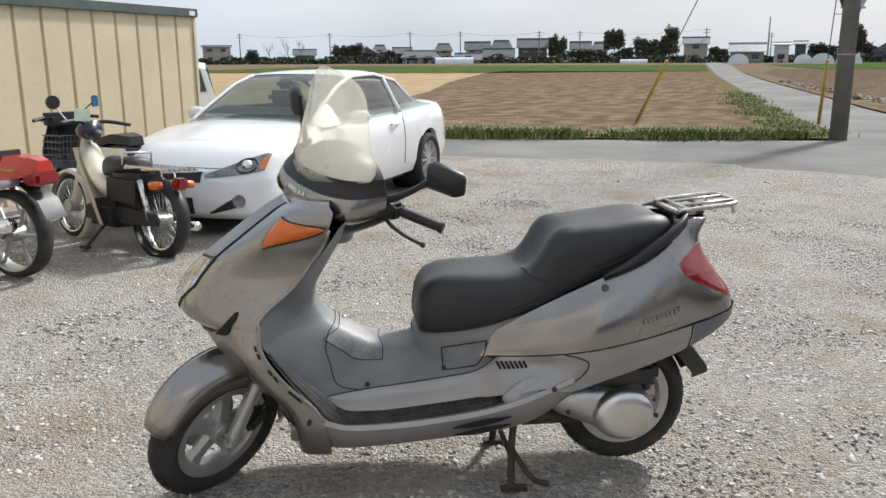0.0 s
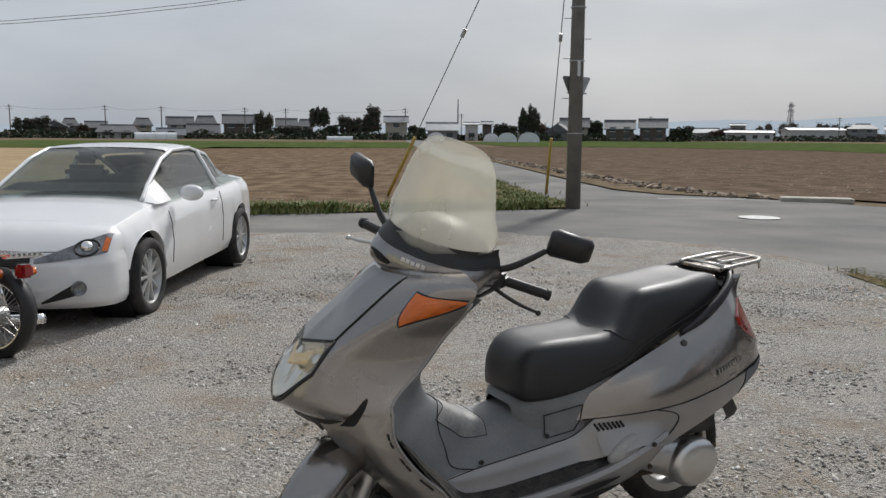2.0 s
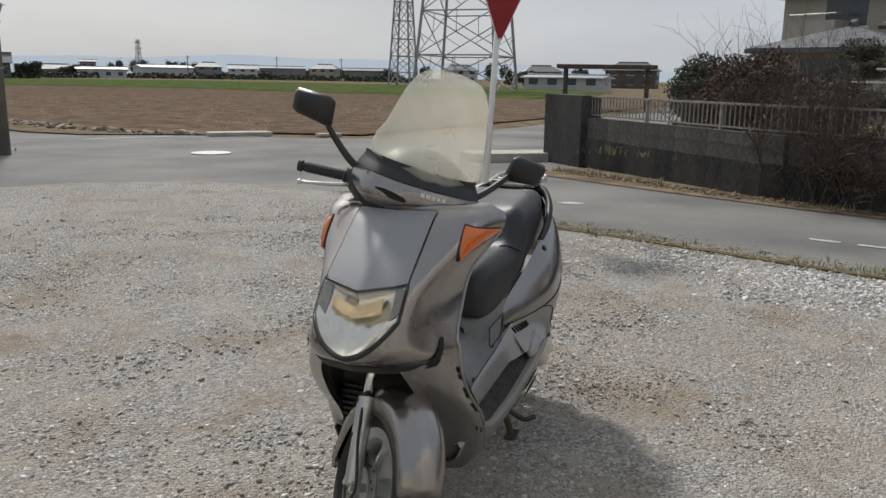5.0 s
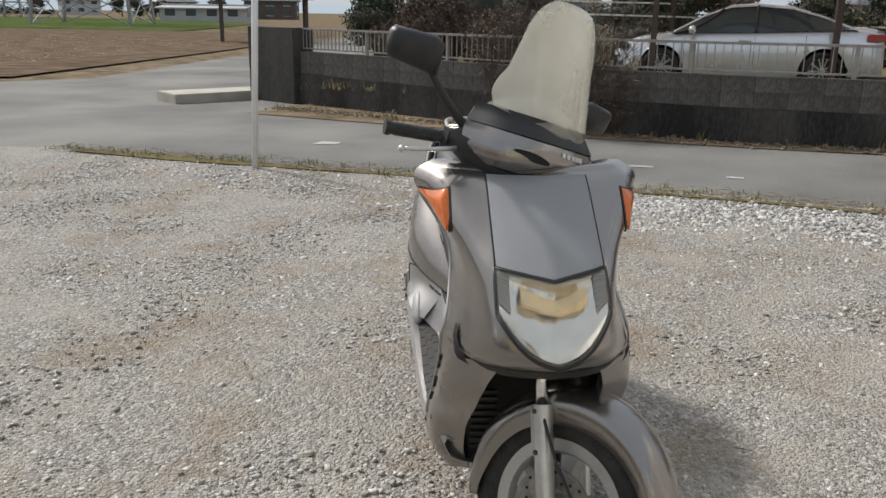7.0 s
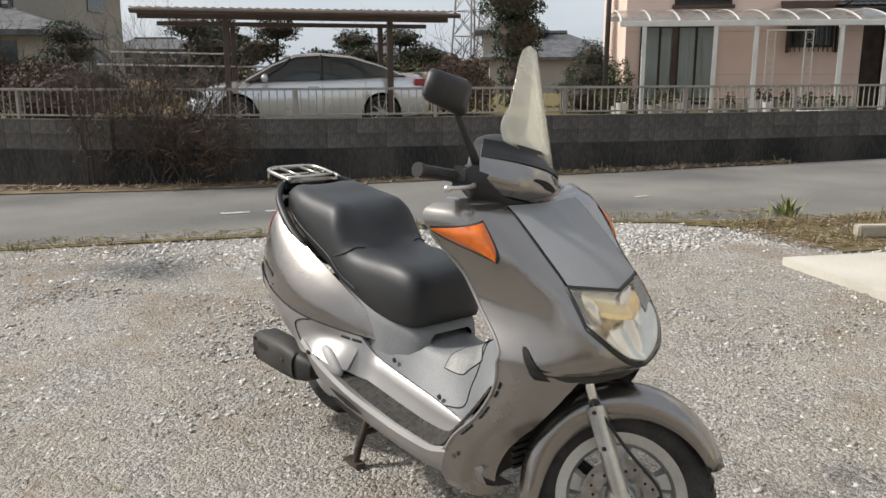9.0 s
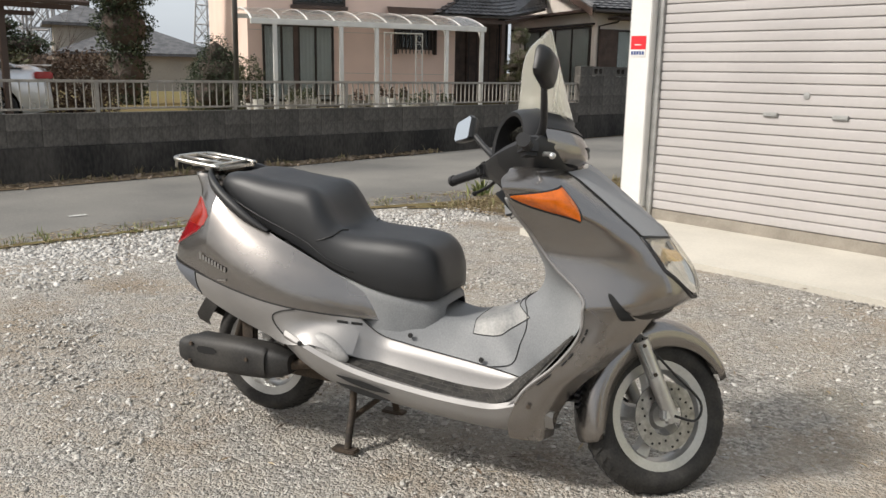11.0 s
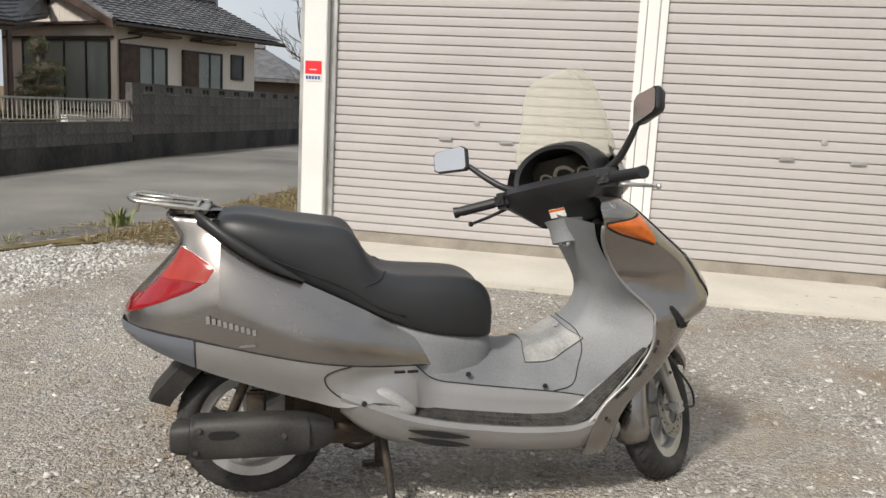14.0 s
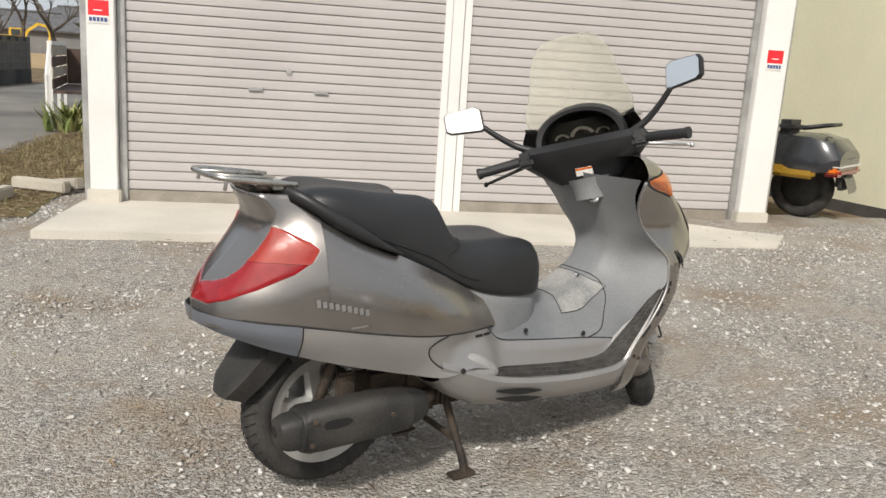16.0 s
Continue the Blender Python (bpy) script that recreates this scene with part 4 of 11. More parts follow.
def scooter_middle():
    # saddle between column and seat: centre line, half width and the outer edge it runs out to
    SADDLE = [
        (0.262, 0.985, 0.125, (0.300, 0.300, 0.990)), (0.300, 0.905, 0.115, (0.335, 0.250, 0.930)),
        (0.352, 0.815, 0.110, (0.385, 0.222, 0.860)), (0.388, 0.745, 0.105, (0.455, 0.219, 0.775)),
        (0.388, 0.690, 0.100, (0.546, 0.230, 0.700)), (0.362, 0.640, 0.098, (0.562, 0.243, 0.635)),
        (0.325, 0.610, 0.098, (0.552, 0.243, 0.585)), (0.285, 0.588, 0.098, (0.500, 0.222, 0.520)),
        (0.240, 0.562, 0.098, (0.430, 0.203, 0.455)), (0.200, 0.545, 0.098, (0.360, 0.188, 0.388)),
        (0.120, 0.528, 0.100, (0.206, 0.176, 0.409)), (0.050, 0.535, 0.108, (0.080, 0.171, 0.420)),
        (-0.05, 0.560, 0.122, (-0.050, 0.169, 0.434)), (-0.15, 0.570, 0.138, (-0.149, 0.167, 0.450)),
        (-0.20, 0.570, 0.146, (-0.200, 0.164, 0.487)),
    ]
    ctl = []
    for u, z, w, o in SADDLE:
        at = lambda f, v: Vector((u + (o[0] - u) * f, v, z + (o[2] - z) * f))
        ctl.append([at(0, 0), at(0.015, 0.55 * w), at(0.11, 0.93 * w), at(0.52, w + 0.42 * (o[1] - w)), Vector(o)])
    cols = [curve([r[c] for r in ctl], 6) for c in range(5)]
    rows = [curve([cols[c][i] for c in range(5)], 5) for i in range(len(cols[0]))]
    part("centre_tunnel", skin(bmesh.new(), mirrored(rows)), INNER, SCOOTER, smooth=True)

    def on_saddle(st, c, off=0.003):
        """A place on the saddle; st counts the stations, c runs from the middle to the edge."""
        i, j = min(len(rows) - 2, int(st * 6)), min(len(rows[0]) - 2, int(c * 5))
        a, b, d = rows[i][j], rows[i + 1][j], rows[i][j + 1]
        nrm = (b - a).cross(d - a).normalized()
        nrm = nrm if nrm.z > 0 else -nrm
        p = a.lerp(b, st * 6 - i) + (d - a) * (c * 5 - j)
        return p + nrm * off

    # lid in the tunnel, with its seam and lock, and the joint of the foot panel
    lid = [[on_saddle(6.3 + 3.0 * k / 14 + 0.5 * (c / 2.6) ** 2, c, 0.002) for c in [2.6 * q / 10 for q in range(11)]] for k in range(15)]
    part("tunnel_lid", skin(bmesh.new(), mirrored(lid)), mat("worn_lid_plastic", (0.2, 0.207, 0.21), 0.5, 0.0, var=0.25, scale=9, fine=120, bump=0.05, other=(0.33, 0.325, 0.31)), SCOOTER, "scuffed grey tunnel lid", smooth=True)
    for pts in ([r for r in mirrored([lid[0]])[0]], [r for r in mirrored([lid[-1]])[0]], [r[-1] for r in lid], [Vector((r[-1].x, -r[-1].y, r[-1].z)) for r in lid]):
        part("seam", tube(bmesh.new(), pts, 0.0013, 6), SHADOWM, SCOOTER)
    for s in (-1, 1):
        pts = [on_saddle(a, b, 0.0015) for a, b in ((5.95, 0), (5.97, 1.0), (6.1, 1.8), (6.6, 2.35), (7.4, 2.85), (8.2, 3.2), (9.0, 3.55), (9.75, 3.98))]
        part("seam", tube(bmesh.new(), curve([(p.x, s * p.y, p.z) for p in pts], 4), 0.0016, 6), SHADOWM, SCOOTER)
    lock = lathe(bmesh.new(), [(0, 0), (0, 0.012), (0.004, 0.011), (0.005, 0.006), (0.003, 0)], 14, close=False)
    p = on_saddle(6.75, 0.8, 0.004)
    part("lid_lock", lock, CHROME, SCOOTER, m=pose(p.x, -p.y, p.z, 0, -50, 180))
    MAT_IN = [(0.533, 0.222, 0.562), (0.451, 0.212, 0.478), (0.370, 0.206, 0.400), (0.302, 0.204, 0.345), (0.200, 0.202, 0.336), (0.107, 0.201, 0.340), (-0.082, 0.203, 0.358), (-0.215, 0.206, 0.374)]
    MAT_OUT = [(0.541, 0.245, 0.572), (0.477, 0.253, 0.486), (0.409, 0.259, 0.406), (0.345, 0.263, 0.333), (0.254, 0.264, 0.312), (0.105, 0.264, 0.318), (-0.081, 0.264, 0.339), (-0.242, 0.264, 0.369)]
    for s in (-1, 1):
        a, b = curve(MAT_IN, 6), curve(MAT_OUT, 6)
        up = []
        for k in range(len(a)):
            d = a[min(k + 1, len(a) - 1)] - a[max(k - 1, 0)]
            n = d.cross(b[k] - a[k]).normalized()
            up.append(n if n.z - 0.6 * n.x > 0 else -n)
        put = lambda p: Vector((p.x, s * p.y, p.z))
        # pan under the mat, then the mat with its brick-like tread
        part("floor_pan", skin(bmesh.new(), [[put(p.lerp(q, f) - n * 0.004) for f in (-0.25, 0, 0.5, 1, 1.15)] for p, q, n in zip(a, b, up)]), LOWER, SCOOTER, smooth=True)
        grid = [[put(p.lerp(q, f) + n * h) for f, h in ((0, -0.003), (0.02, 0.004), (0.35, 0.005), (0.7, 0.005), (0.98, 0.004), (1, -0.003))] for p, q, n in zip(a, b, up)]
        part("foot_mat", skin(bmesh.new(), grid), TREADM, SCOOTER, "worn black rubber foot mat with brick-like tread", smooth=30)
        groove = lambda k, f: put(a[k].lerp(b[k], f) + up[k] * 0.0052)
        for f in (0.34, 0.67):
            part("tread_groove", tube(bmesh.new(), [groove(k, f) for k in range(1, len(a) - 1)], 0.0013, 4), TREADLINE, SCOOTER)
        for row, (f0, f1) in enumerate(((0.04, 0.34), (0.34, 0.67), (0.67, 0.96))):
            for k in range(2 + row % 2, len(a) - 2, 2):
                part("tread_groove", tube(bmesh.new(), [groove(k, f0), groove(k, f1)], 0.0013, 4), TREADLINE, SCOOTER)
        # pale wall between the tunnel and the mat
        edge = curve([(0.362, 0.194, 0.392), (0.300, 0.186, 0.400), (0.206, 0.178, 0.409), (0.080, 0.173, 0.420), (-0.050, 0.171, 0.434), (-0.149, 0.169, 0.450), (-0.222, 0.188, 0.507)], 6)
        foot = curve([(0.362, 0.202, 0.388), (0.302, 0.204, 0.345), (0.200, 0.202, 0.336), (0.107, 0.201, 0.340), (-0.020, 0.202, 0.352), (-0.150, 0.208, 0.366), (-0.235, 0.25, 0.39)], 6)
        part("inner_skirt", skin(bmesh.new(), [[put(p + Vector((0, -0.008, 0.001))), put(p + Vector((0, 0.003, -0.002))), put(p.lerp(q, 0.5) + Vector((0, -0.004, 0))), put(q)] for p, q in zip(edge, foot)]), LOWER, SCOOTER, smooth=True)
        part("seam", tube(bmesh.new(), [put(p + Vector((0, 0, 0.002))) for p in edge], 0.0015, 5), SHADOWM, SCOOTER)
        # rounded heel of the pillion's foot rest
        bm = bmesh.new()
        bmesh.ops.create_icosphere(bm, subdivisions=3, radius=1.0)
        for q in bm.verts:
            lift = 0.018 * max(0, q.co.z) * (1 - q.co.x)
            q.co = Vector((q.co.x * 0.085, q.co.y * 0.026, q.co.z * 0.034 + lift))
        part("foot_rest_heel", bm, WORNLOWER, SCOOTER, "scuffed heel of the foot rest", smooth=True, m=pose(-0.305, s * 0.266, 0.398, s * 8, 12, 0))
        # side skirt
        SK = [(0.485, 0.30, 0.225, 0.225), (0.42, 0.345, 0.22, 0.256), (0.36, 0.334, 0.214, 0.272), (0.30, 0.318, 0.210, 0.278), (0.15, 0.318, 0.215, 0.284), (0.0, 0.331, 0.228, 0.289), (-0.15, 0.352, 0.244, 0.294), (-0.27, 0.382, 0.262, 0.299), (-0.38, 0.425, 0.31, 0.304), (-0.46, 0.455, 0.37, 0.298)]
        tab = [(-u, (zt, zb, w)) for u, zt, zb, w in SK]
        rws = []
        for k in range(41):
            u = 0.485 - 0.945 * k / 40
            zt, zb, w = smooth_table(tab, -u)
            h = zt - zb
            rws.append([Vector((u, s * v, z)) for v, z in ((w - 0.03, zt), (w - 0.008, zt + 0.003), (w, zt - 0.012), (w - 0.006, zt - 0.35 * h), (w - 0.02, zt - 0.7 * h), (w - 0.055, zb + 0.008), (w - 0.09, zb), (0.10, zb - 0.004))])
        part("side_skirt", skin(bmesh.new(), rws), LOWER, SCOOTER, smooth=40)
        # air outlet in the skirt, black strips painted as its shade
        bm = bmesh.new()
        for dz in (0.0, -0.026):
            rws = []
            for k in range(9):
                u = -0.05 - 0.2 * k / 8
                zt, zb, w = smooth_table(tab, -u)
                zc = zt - 0.36 * (zt - zb) + dz
                hh = 0.010 * math.sin(math.pi * (k + 0.3) / 8.6) + 0.001
                rws.append([Vector((u, s * (w + 0.0), zc - hh)), Vector((u, s * (w + 0.001), zc + hh))])
            skin(bm, rws)
        part("outlet", bm, SHADOWM, SCOOTER)
        for u, v, z in ((0.225, 0.178, 0.425), (-0.037, 0.168, 0.466)):
            bm = lathe(bmesh.new(), [(0, 0), (0, 0.009), (0.005, 0.008), (0.005, 0)], 10, close=False)
            part("screw", bm, BLACKP, SCOOTER, m=pose(u, s * v, z, 0, 0, s * 90))
    # body under the seat
    rws = []
    for u, w, zt in ((0.055, 0.085, 0.56), (0.04, 0.11, 0.58), (0.0, 0.13, 0.60), (-0.08, 0.147, 0.615), (-0.18, 0.155, 0.63), (-0.3, 0.16, 0.66), (-0.4, 0.16, 0.70)):
        rws.append([Vector((u, v, z)) for v, z in ((0, zt), (w * 0.8, zt), (w, zt - 0.015), (w + 0.004, zt - 0.06), (w + 0.01, 0.46), (w + 0.02, 0.385))])
    part("seat_base", skin(bmesh.new(), mirrored(rws)), INNER, SCOOTER, smooth=True)
    # maintenance flap on the left
    fl = [(-0.03, 0.535), (-0.035, 0.47), (-0.05, 0.455), (-0.15, 0.468), (-0.175, 0.5), (-0.185, 0.555)]
    for k in range(len(fl)):
        a, b = fl[k], fl[(k + 1) % len(fl)]
        for s in (1,):
            w = lambda u: 0.152 + 0.012 * min(1, max(0, -u / 0.2)) + 0.0035
            part("seam", tube(bmesh.new(), [(a[0], s * w(a[0]), a[1]), (b[0], s * w(b[0]), b[1])], 0.0022, 5), SHADOWM, SCOOTER)
    bl = boxed((-0.5, -0.12, 0.22), (0.42, 0.12, 0.4), 0.03)
    part("frame", bl, RUSTY, SCOOTER)


REAR = [
    (-0.150, [(0.148, 0.520), (0.151, 0.514), (0.154, 0.507), (0.157, 0.500), (0.172, 0.450), (0.190, 0.385)]),
    (-0.20, [(0.156, 0.575), (0.167, 0.548), (0.173, 0.524), (0.177, 0.503), (0.192, 0.460), (0.235, 0.392)]),
    (-0.26, [(0.168, 0.615), (0.188, 0.578), (0.200, 0.542), (0.205, 0.510), (0.222, 0.470), (0.280, 0.404)]),
    (-0.35, [(0.186, 0.668), (0.216, 0.626), (0.238, 0.572), (0.243, 0.521), (0.242, 0.480), (0.297, 0.424)]),
    (-0.45, [(0.198, 0.718), (0.238, 0.668), (0.268, 0.600), (0.275, 0.535), (0.278, 0.484), (0.297, 0.410)]),
    (-0.55, [(0.205, 0.764), (0.250, 0.708), (0.283, 0.630), (0.289, 0.550), (0.288, 0.498), (0.272, 0.426)]),
    (-0.70, [(0.195, 0.832), (0.242, 0.770), (0.275, 0.675), (0.279, 0.575), (0.272, 0.525), (0.250, 0.462)]),
    (-0.82, [(0.170, 0.895), (0.216, 0.825), (0.248, 0.712), (0.252, 0.594), (0.246, 0.546), (0.222, 0.492)]),
    (-0.90, [(0.140, 0.925), (0.182, 0.850), (0.222, 0.730), (0.228, 0.605), (0.222, 0.560), (0.196, 0.514)]),
    (-0.97, [(0.105, 0.885), (0.152, 0.818), (0.193, 0.728), (0.201, 0.612), (0.195, 0.572), (0.168, 0.535)]),
    (-1.03, [(0.070, 0.800), (0.112, 0.765), (0.154, 0.712), (0.166, 0.618), (0.160, 0.582), (0.138, 0.557)]),
    (-1.08, [(0.030, 0.735), (0.062, 0.722), (0.102, 0.694), (0.116, 0.622), (0.112, 0.592), (0.094, 0.574)]),
    (-1.118, [(0.004, 0.690), (0.016, 0.685), (0.038, 0.675), (0.055, 0.626), (0.052, 0.604), (0.042, 0.590)]),
]
REAR_T = [(-u, v) for u, v in REAR]


def rear_line(u, lo, hi, steps=5):
    q = smooth_table(REAR_T, -u)
    line = curve([(u, v, z) for v, z in q], steps)
    return line[int(lo * steps):int(hi * steps) + 1]


def rear_at(u, s):
    """A place on the rear body; s runs from 0 at the seat to 5 at the lower edge."""
    line = curve([(u, v, z) for v, z in smooth_table(REAR_T, -u)], 6)
    x = max(0, min(len(line) - 1.001, s * 6))
    i = int(x)
    return line[i].lerp(line[i + 1], x - i)


def scooter_rear():
    us = [-0.150 - 0.968 * k / 60 for k in range(61)]
    flip = lambda rows: [[Vector((p.x, -p.y, p.z)) for p in r] for r in rows]
    rows = [rear_line(u, 0, 3) for u in [-0.150 - 0.67 * k / 46 for k in range(47)]]
    for f in (lambda r: r, flip):
        part("side_cover", skin(bmesh.new(), f(rows)), BRONZE, SCOOTER, smooth=True)
    rows = [[p + Vector((0, 0.0025, 0)) for p in rear_line(u, 3, 5)] for u in us if -0.895 < u < -0.205]
    for f in (lambda r: r, flip):
        part("lower_cover", skin(bmesh.new(), f(rows)), LOWER, SCOOTER, smooth=True)
    rows = [[p + Vector((0, 0.004, 0)) for p in rear_line(u, 3, 5)] for u in us if u <= -0.885]
    end = [[Vector((p.x - 0.004, p.y * k, p.z)) for p in rows[-1]] for k in (0.5, 0.0)]
    bm = skin(bmesh.new(), rows + end)
    skin(bm, flip(rows + end))
    part("rear_bumper", bm, BUMPER, SCOOTER, smooth=True)
    # tail: concave under its lip, drawn out again to the bumper
    TAIL = [
        (0.590, [(-1.128, 0), (-1.090, 0.105), (-0.995, 0.184), (-0.82, 0.252)]),
        (0.630, [(-1.122, 0), (-1.085, 0.105), (-0.990, 0.184), (-0.82, 0.2515)]),
        (0.680, [(-1.102, 0), (-1.068, 0.106), (-0.980, 0.182), (-0.82, 0.2495)]),
        (0.720, [(-1.072, 0), (-1.040, 0.108), (-0.962, 0.178), (-0.82, 0.246)]),
        (0.760, [(-1.035, 0), (-1.010, 0.112), (-0.942, 0.174), (-0.82, 0.236)]),
        (0.800, [(-1.000, 0), (-0.980, 0.114), (-0.924, 0.167), (-0.82, 0.224)]),
        (0.840, [(-0.970, 0), (-0.954, 0.113), (-0.908, 0.156), (-0.82, 0.207)]),
        (0.870, [(-0.958, 0), (-0.944, 0.110), (-0.902, 0.145), (-0.82, 0.187)]),
        (0.900, [(-0.964, 0), (-0.948, 0.107), (-0.904, 0.135), (-0.82, 0.166)]),
        (0.930, [(-0.984, 0), (-0.964, 0.104), (-0.914, 0.125), (-0.83, 0.150)]),
        (0.950, [(-0.996, 0), (-0.975, 0.100), (-0.920, 0.118), (-0.85, 0.138)]),
    ]
    def tail_line(z):
        q = [(u, v, 0) for u, v in smooth_table(TAIL, z)]
        return [Vector((p.x, p.y, z)) for p in curve(q + [(q[-1][0] + 0.12, q[-1][1] + 0.027, 0)], 8)[:-8]]


    def tail_at(z, v, off=0.0):
        line = tail_line(z)
        for a, b in zip(line, line[1:]):
            if a.y <= v <= b.y:
                p = a.lerp(b, (v - a.y) / max(1e-6, b.y - a.y))
                d = b - a
                return p + Vector((-d.y, d.x, 0)).normalized() * off
        return line[-1]

    rows = [tail_line(0.590 + 0.36 * k / 30) for k in range(31)]
    lip = [[Vector((p.x + 0.012, p.y * 0.97, 0.953)) for p in rows[-1]], [Vector((p.x + 0.03, p.y * 0.9, 0.945)) for p in rows[-1]]]
    part("tail_cover", skin(bmesh.new(), mirrored(rows + lip)), BRONZE, SCOOTER, "bronze-grey tail with a concave lip", smooth=True)
    # lamp: a low band round the tail with a horn up each side
    vin = [(0.652, 0.0), (0.698, 0.0), (0.706, 0.045), (0.722, 0.085), (0.75, 0.108), (0.80, 0.118), (0.865, 0.124)]
    vout = [(0.652, 0.075), (0.668, 0.122), (0.70, 0.165), (0.745, 0.203), (0.78, 0.216), (0.812, 0.214), (0.83, 0.196), (0.85, 0.160), (0.865, 0.130)]

    def lamp_rows(z0, z1, n, off, grow=0.0):
        out = []
        for k in range(n + 1):
            z = z0 + (z1 - z0) * k / n
            a, b = max(0.0, interp(vin, z) - grow), interp(vout, z) + grow
            out.append([tail_at(z, a + (b - a) * j / 10, off * (0.25 if j in (0, 10) and k > 0 else 1)) for j in range(11)])
        return out

    flip = lambda rows: [[Vector((p.x, -p.y, p.z)) for p in r] for r in rows]
    amber = mat("red_amber_lens", (0.3, 0.02, 0.01), 0.12, var=0.1, scale=30, bump=0.03, coat=0.6)
    for f in (lambda r: r, flip):
        part("lamp_rim", skin(bmesh.new(), f(lamp_rows(0.646, 0.869, 30, 0.0012, 0.0018))), EMBOSS, SCOOTER, "pale thin rim of the tail lamp", smooth=True)
        tl = part("tail_lamp", skin(bmesh.new(), f(lamp_rows(0.652, 0.772, 22, 0.005))), LENS_R, SCOOTER, "red wrap-round tail lamp lens", smooth=True)
        part("signal_section", skin(bmesh.new(), f(lamp_rows(0.773, 0.865, 16, 0.0055))), amber, tl, "orange-red turn signal section", smooth=True)
    # seam under the cover, name plate, lock
    for s in (1, -1):
        pts = [Vector((p.x, s * (p.y + 0.0015), p.z)) for p in (rear_at(u, 3.0) for u in us[2:56])]
        part("seam", tube(bmesh.new(), pts, 0.0022, 6), SHADOWM, SCOOTER, smooth=True)
        pts = [Vector((p.x, s * (p.y + 0.004), p.z)) for p in (rear_at(-0.888, 3 + 2 * k / 6) for k in range(7))]
        part("seam", tube(bmesh.new(), pts, 0.0018, 6), SHADOWM, SCOOTER)
        n = 9
        for k in range(n):
            u0 = -0.70 - 0.15 * (k / n) if s > 0 else -0.85 + 0.15 * (k / n)
            p = rear_at(u0, 2.45)
            hgt = 0.018 if k else 0.023
            bm = boxed((-0.0058, -0.0012, -hgt / 2), (0.0058, 0.0012, hgt / 2), 0.001, Matrix.Shear("XZ", 4, (s * 0.25, 0.0)))
            part("emblem", bm, EMBOSS, SCOOTER, m=pose(p.x, s * (p.y + 0.0035), p.z + 0.008, s * 8, 0, 0) @ pose(0, 0, 0, 0, s * 6, s * 14))
        bm = boxed((-0.024, -0.001, -0.003), (0.024, 0.001, 0.003))
        p = rear_at(-0.80 if s > 0 else -0.735, 2.8)
        part("emblem", bm, EMBOSS, SCOOTER, m=pose(p.x, s * (p.y + 0.003), p.z, s * 5, 0, 0) @ pose(0, 0, 0, 0, s * 6, s * 14))
    lk = lathe(bmesh.new(), [(0, 0), (0, 0.0135), (0.004, 0.012), (0.005, 0.007), (0.003, 0)], 18, close=False)
    p = rear_at(-0.575, 0.55)
    part("seat_lock", lk, DARKSTEEL, SCOOTER, m=pose(p.x, p.y, p.z, 0, 0, 90) @ pose(0, 0, 0, 0, -30, 0))
    # vent on the left and slots on the right
    fr = bmesh.new()
    for k in range(7):
        u = -0.215 - 0.014 * k
        a, b = rear_at(u, 3.42), rear_at(u - 0.012, 3.95)
        tube(fr, [a + Vector((0, 0.004, 0)), b + Vector((-0.0, 0.004, 0))], 0.0045, 6)
    part("vent", fr, SHADOWM, SCOOTER, "dark slatted side vent")
    for k in range(2):
        a, b = rear_at(-0.21 - 0.045 * k, 3.5), rear_at(-0.245 - 0.045 * k, 3.5)
        part("slot", tube(bmesh.new(), [Vector((q.x, -q.y - 0.002, q.z)) for q in (a, b)], 0.005, 6), SHADOWM, SCOOTER)
    for s in (1, -1):
        # oval recess lip as a black painted shade line, bolt in lower cover
        ov = []
        for k in range(15):
            q = curve([(-0.43, 3.03, 0), (-0.475, 3.3, 0), (-0.508, 3.75, 0), (-0.5, 4.25, 0), (-0.455, 4.65, 0), (-0.39, 4.92, 0)], 3)[k]
            ov.append((q.x, q.y))
        pts = [Vector((p.x, s * (p.y + 0.004), p.z)) for p in (rear_at(a, b) for a, b in ov)]
        part("seam", tube(bmesh.new(), pts, 0.0022, 5), SHADOWM, SCOOTER, smooth=True)
        bm = lathe(bmesh.new(), [(0, 0), (0, 0.009), (0.005, 0.008), (0.005, 0)], 10, close=False)
        part("screw", bm, BLACKP, SCOOTER, m=pose(-0.39, s * 0.304, 0.424, 0, 0, s * 90))
    # mudguard
    rws = []
    for u, z, w in ((-0.86, 0.545, 0.105), (-0.92, 0.515, 0.105), (-0.965, 0.47, 0.10), (-1.005, 0.42, 0.09), (-1.035, 0.385, 0.078), (-1.05, 0.352, 0.05)):
        rws.append([Vector((u + 0.07, w, z - 0.02)), Vector((u + 0.01, w, z)), Vector((u, w * 0.5, z + 0.003)), Vector((u, -w * 0.5, z + 0.003)), Vector((u + 0.01, -w, z)), Vector((u + 0.07, -w, z - 0.02))])
    part("mudguard", skin(bmesh.new(), rws), DUSTY, SCOOTER, smooth=40)
    # inner dark body over the rear wheel
    part("under_tray", boxed((-0.9, -0.17, 0.47), (-0.35, 0.17, 0.56), 0.03), DUSTY, SCOOTER)
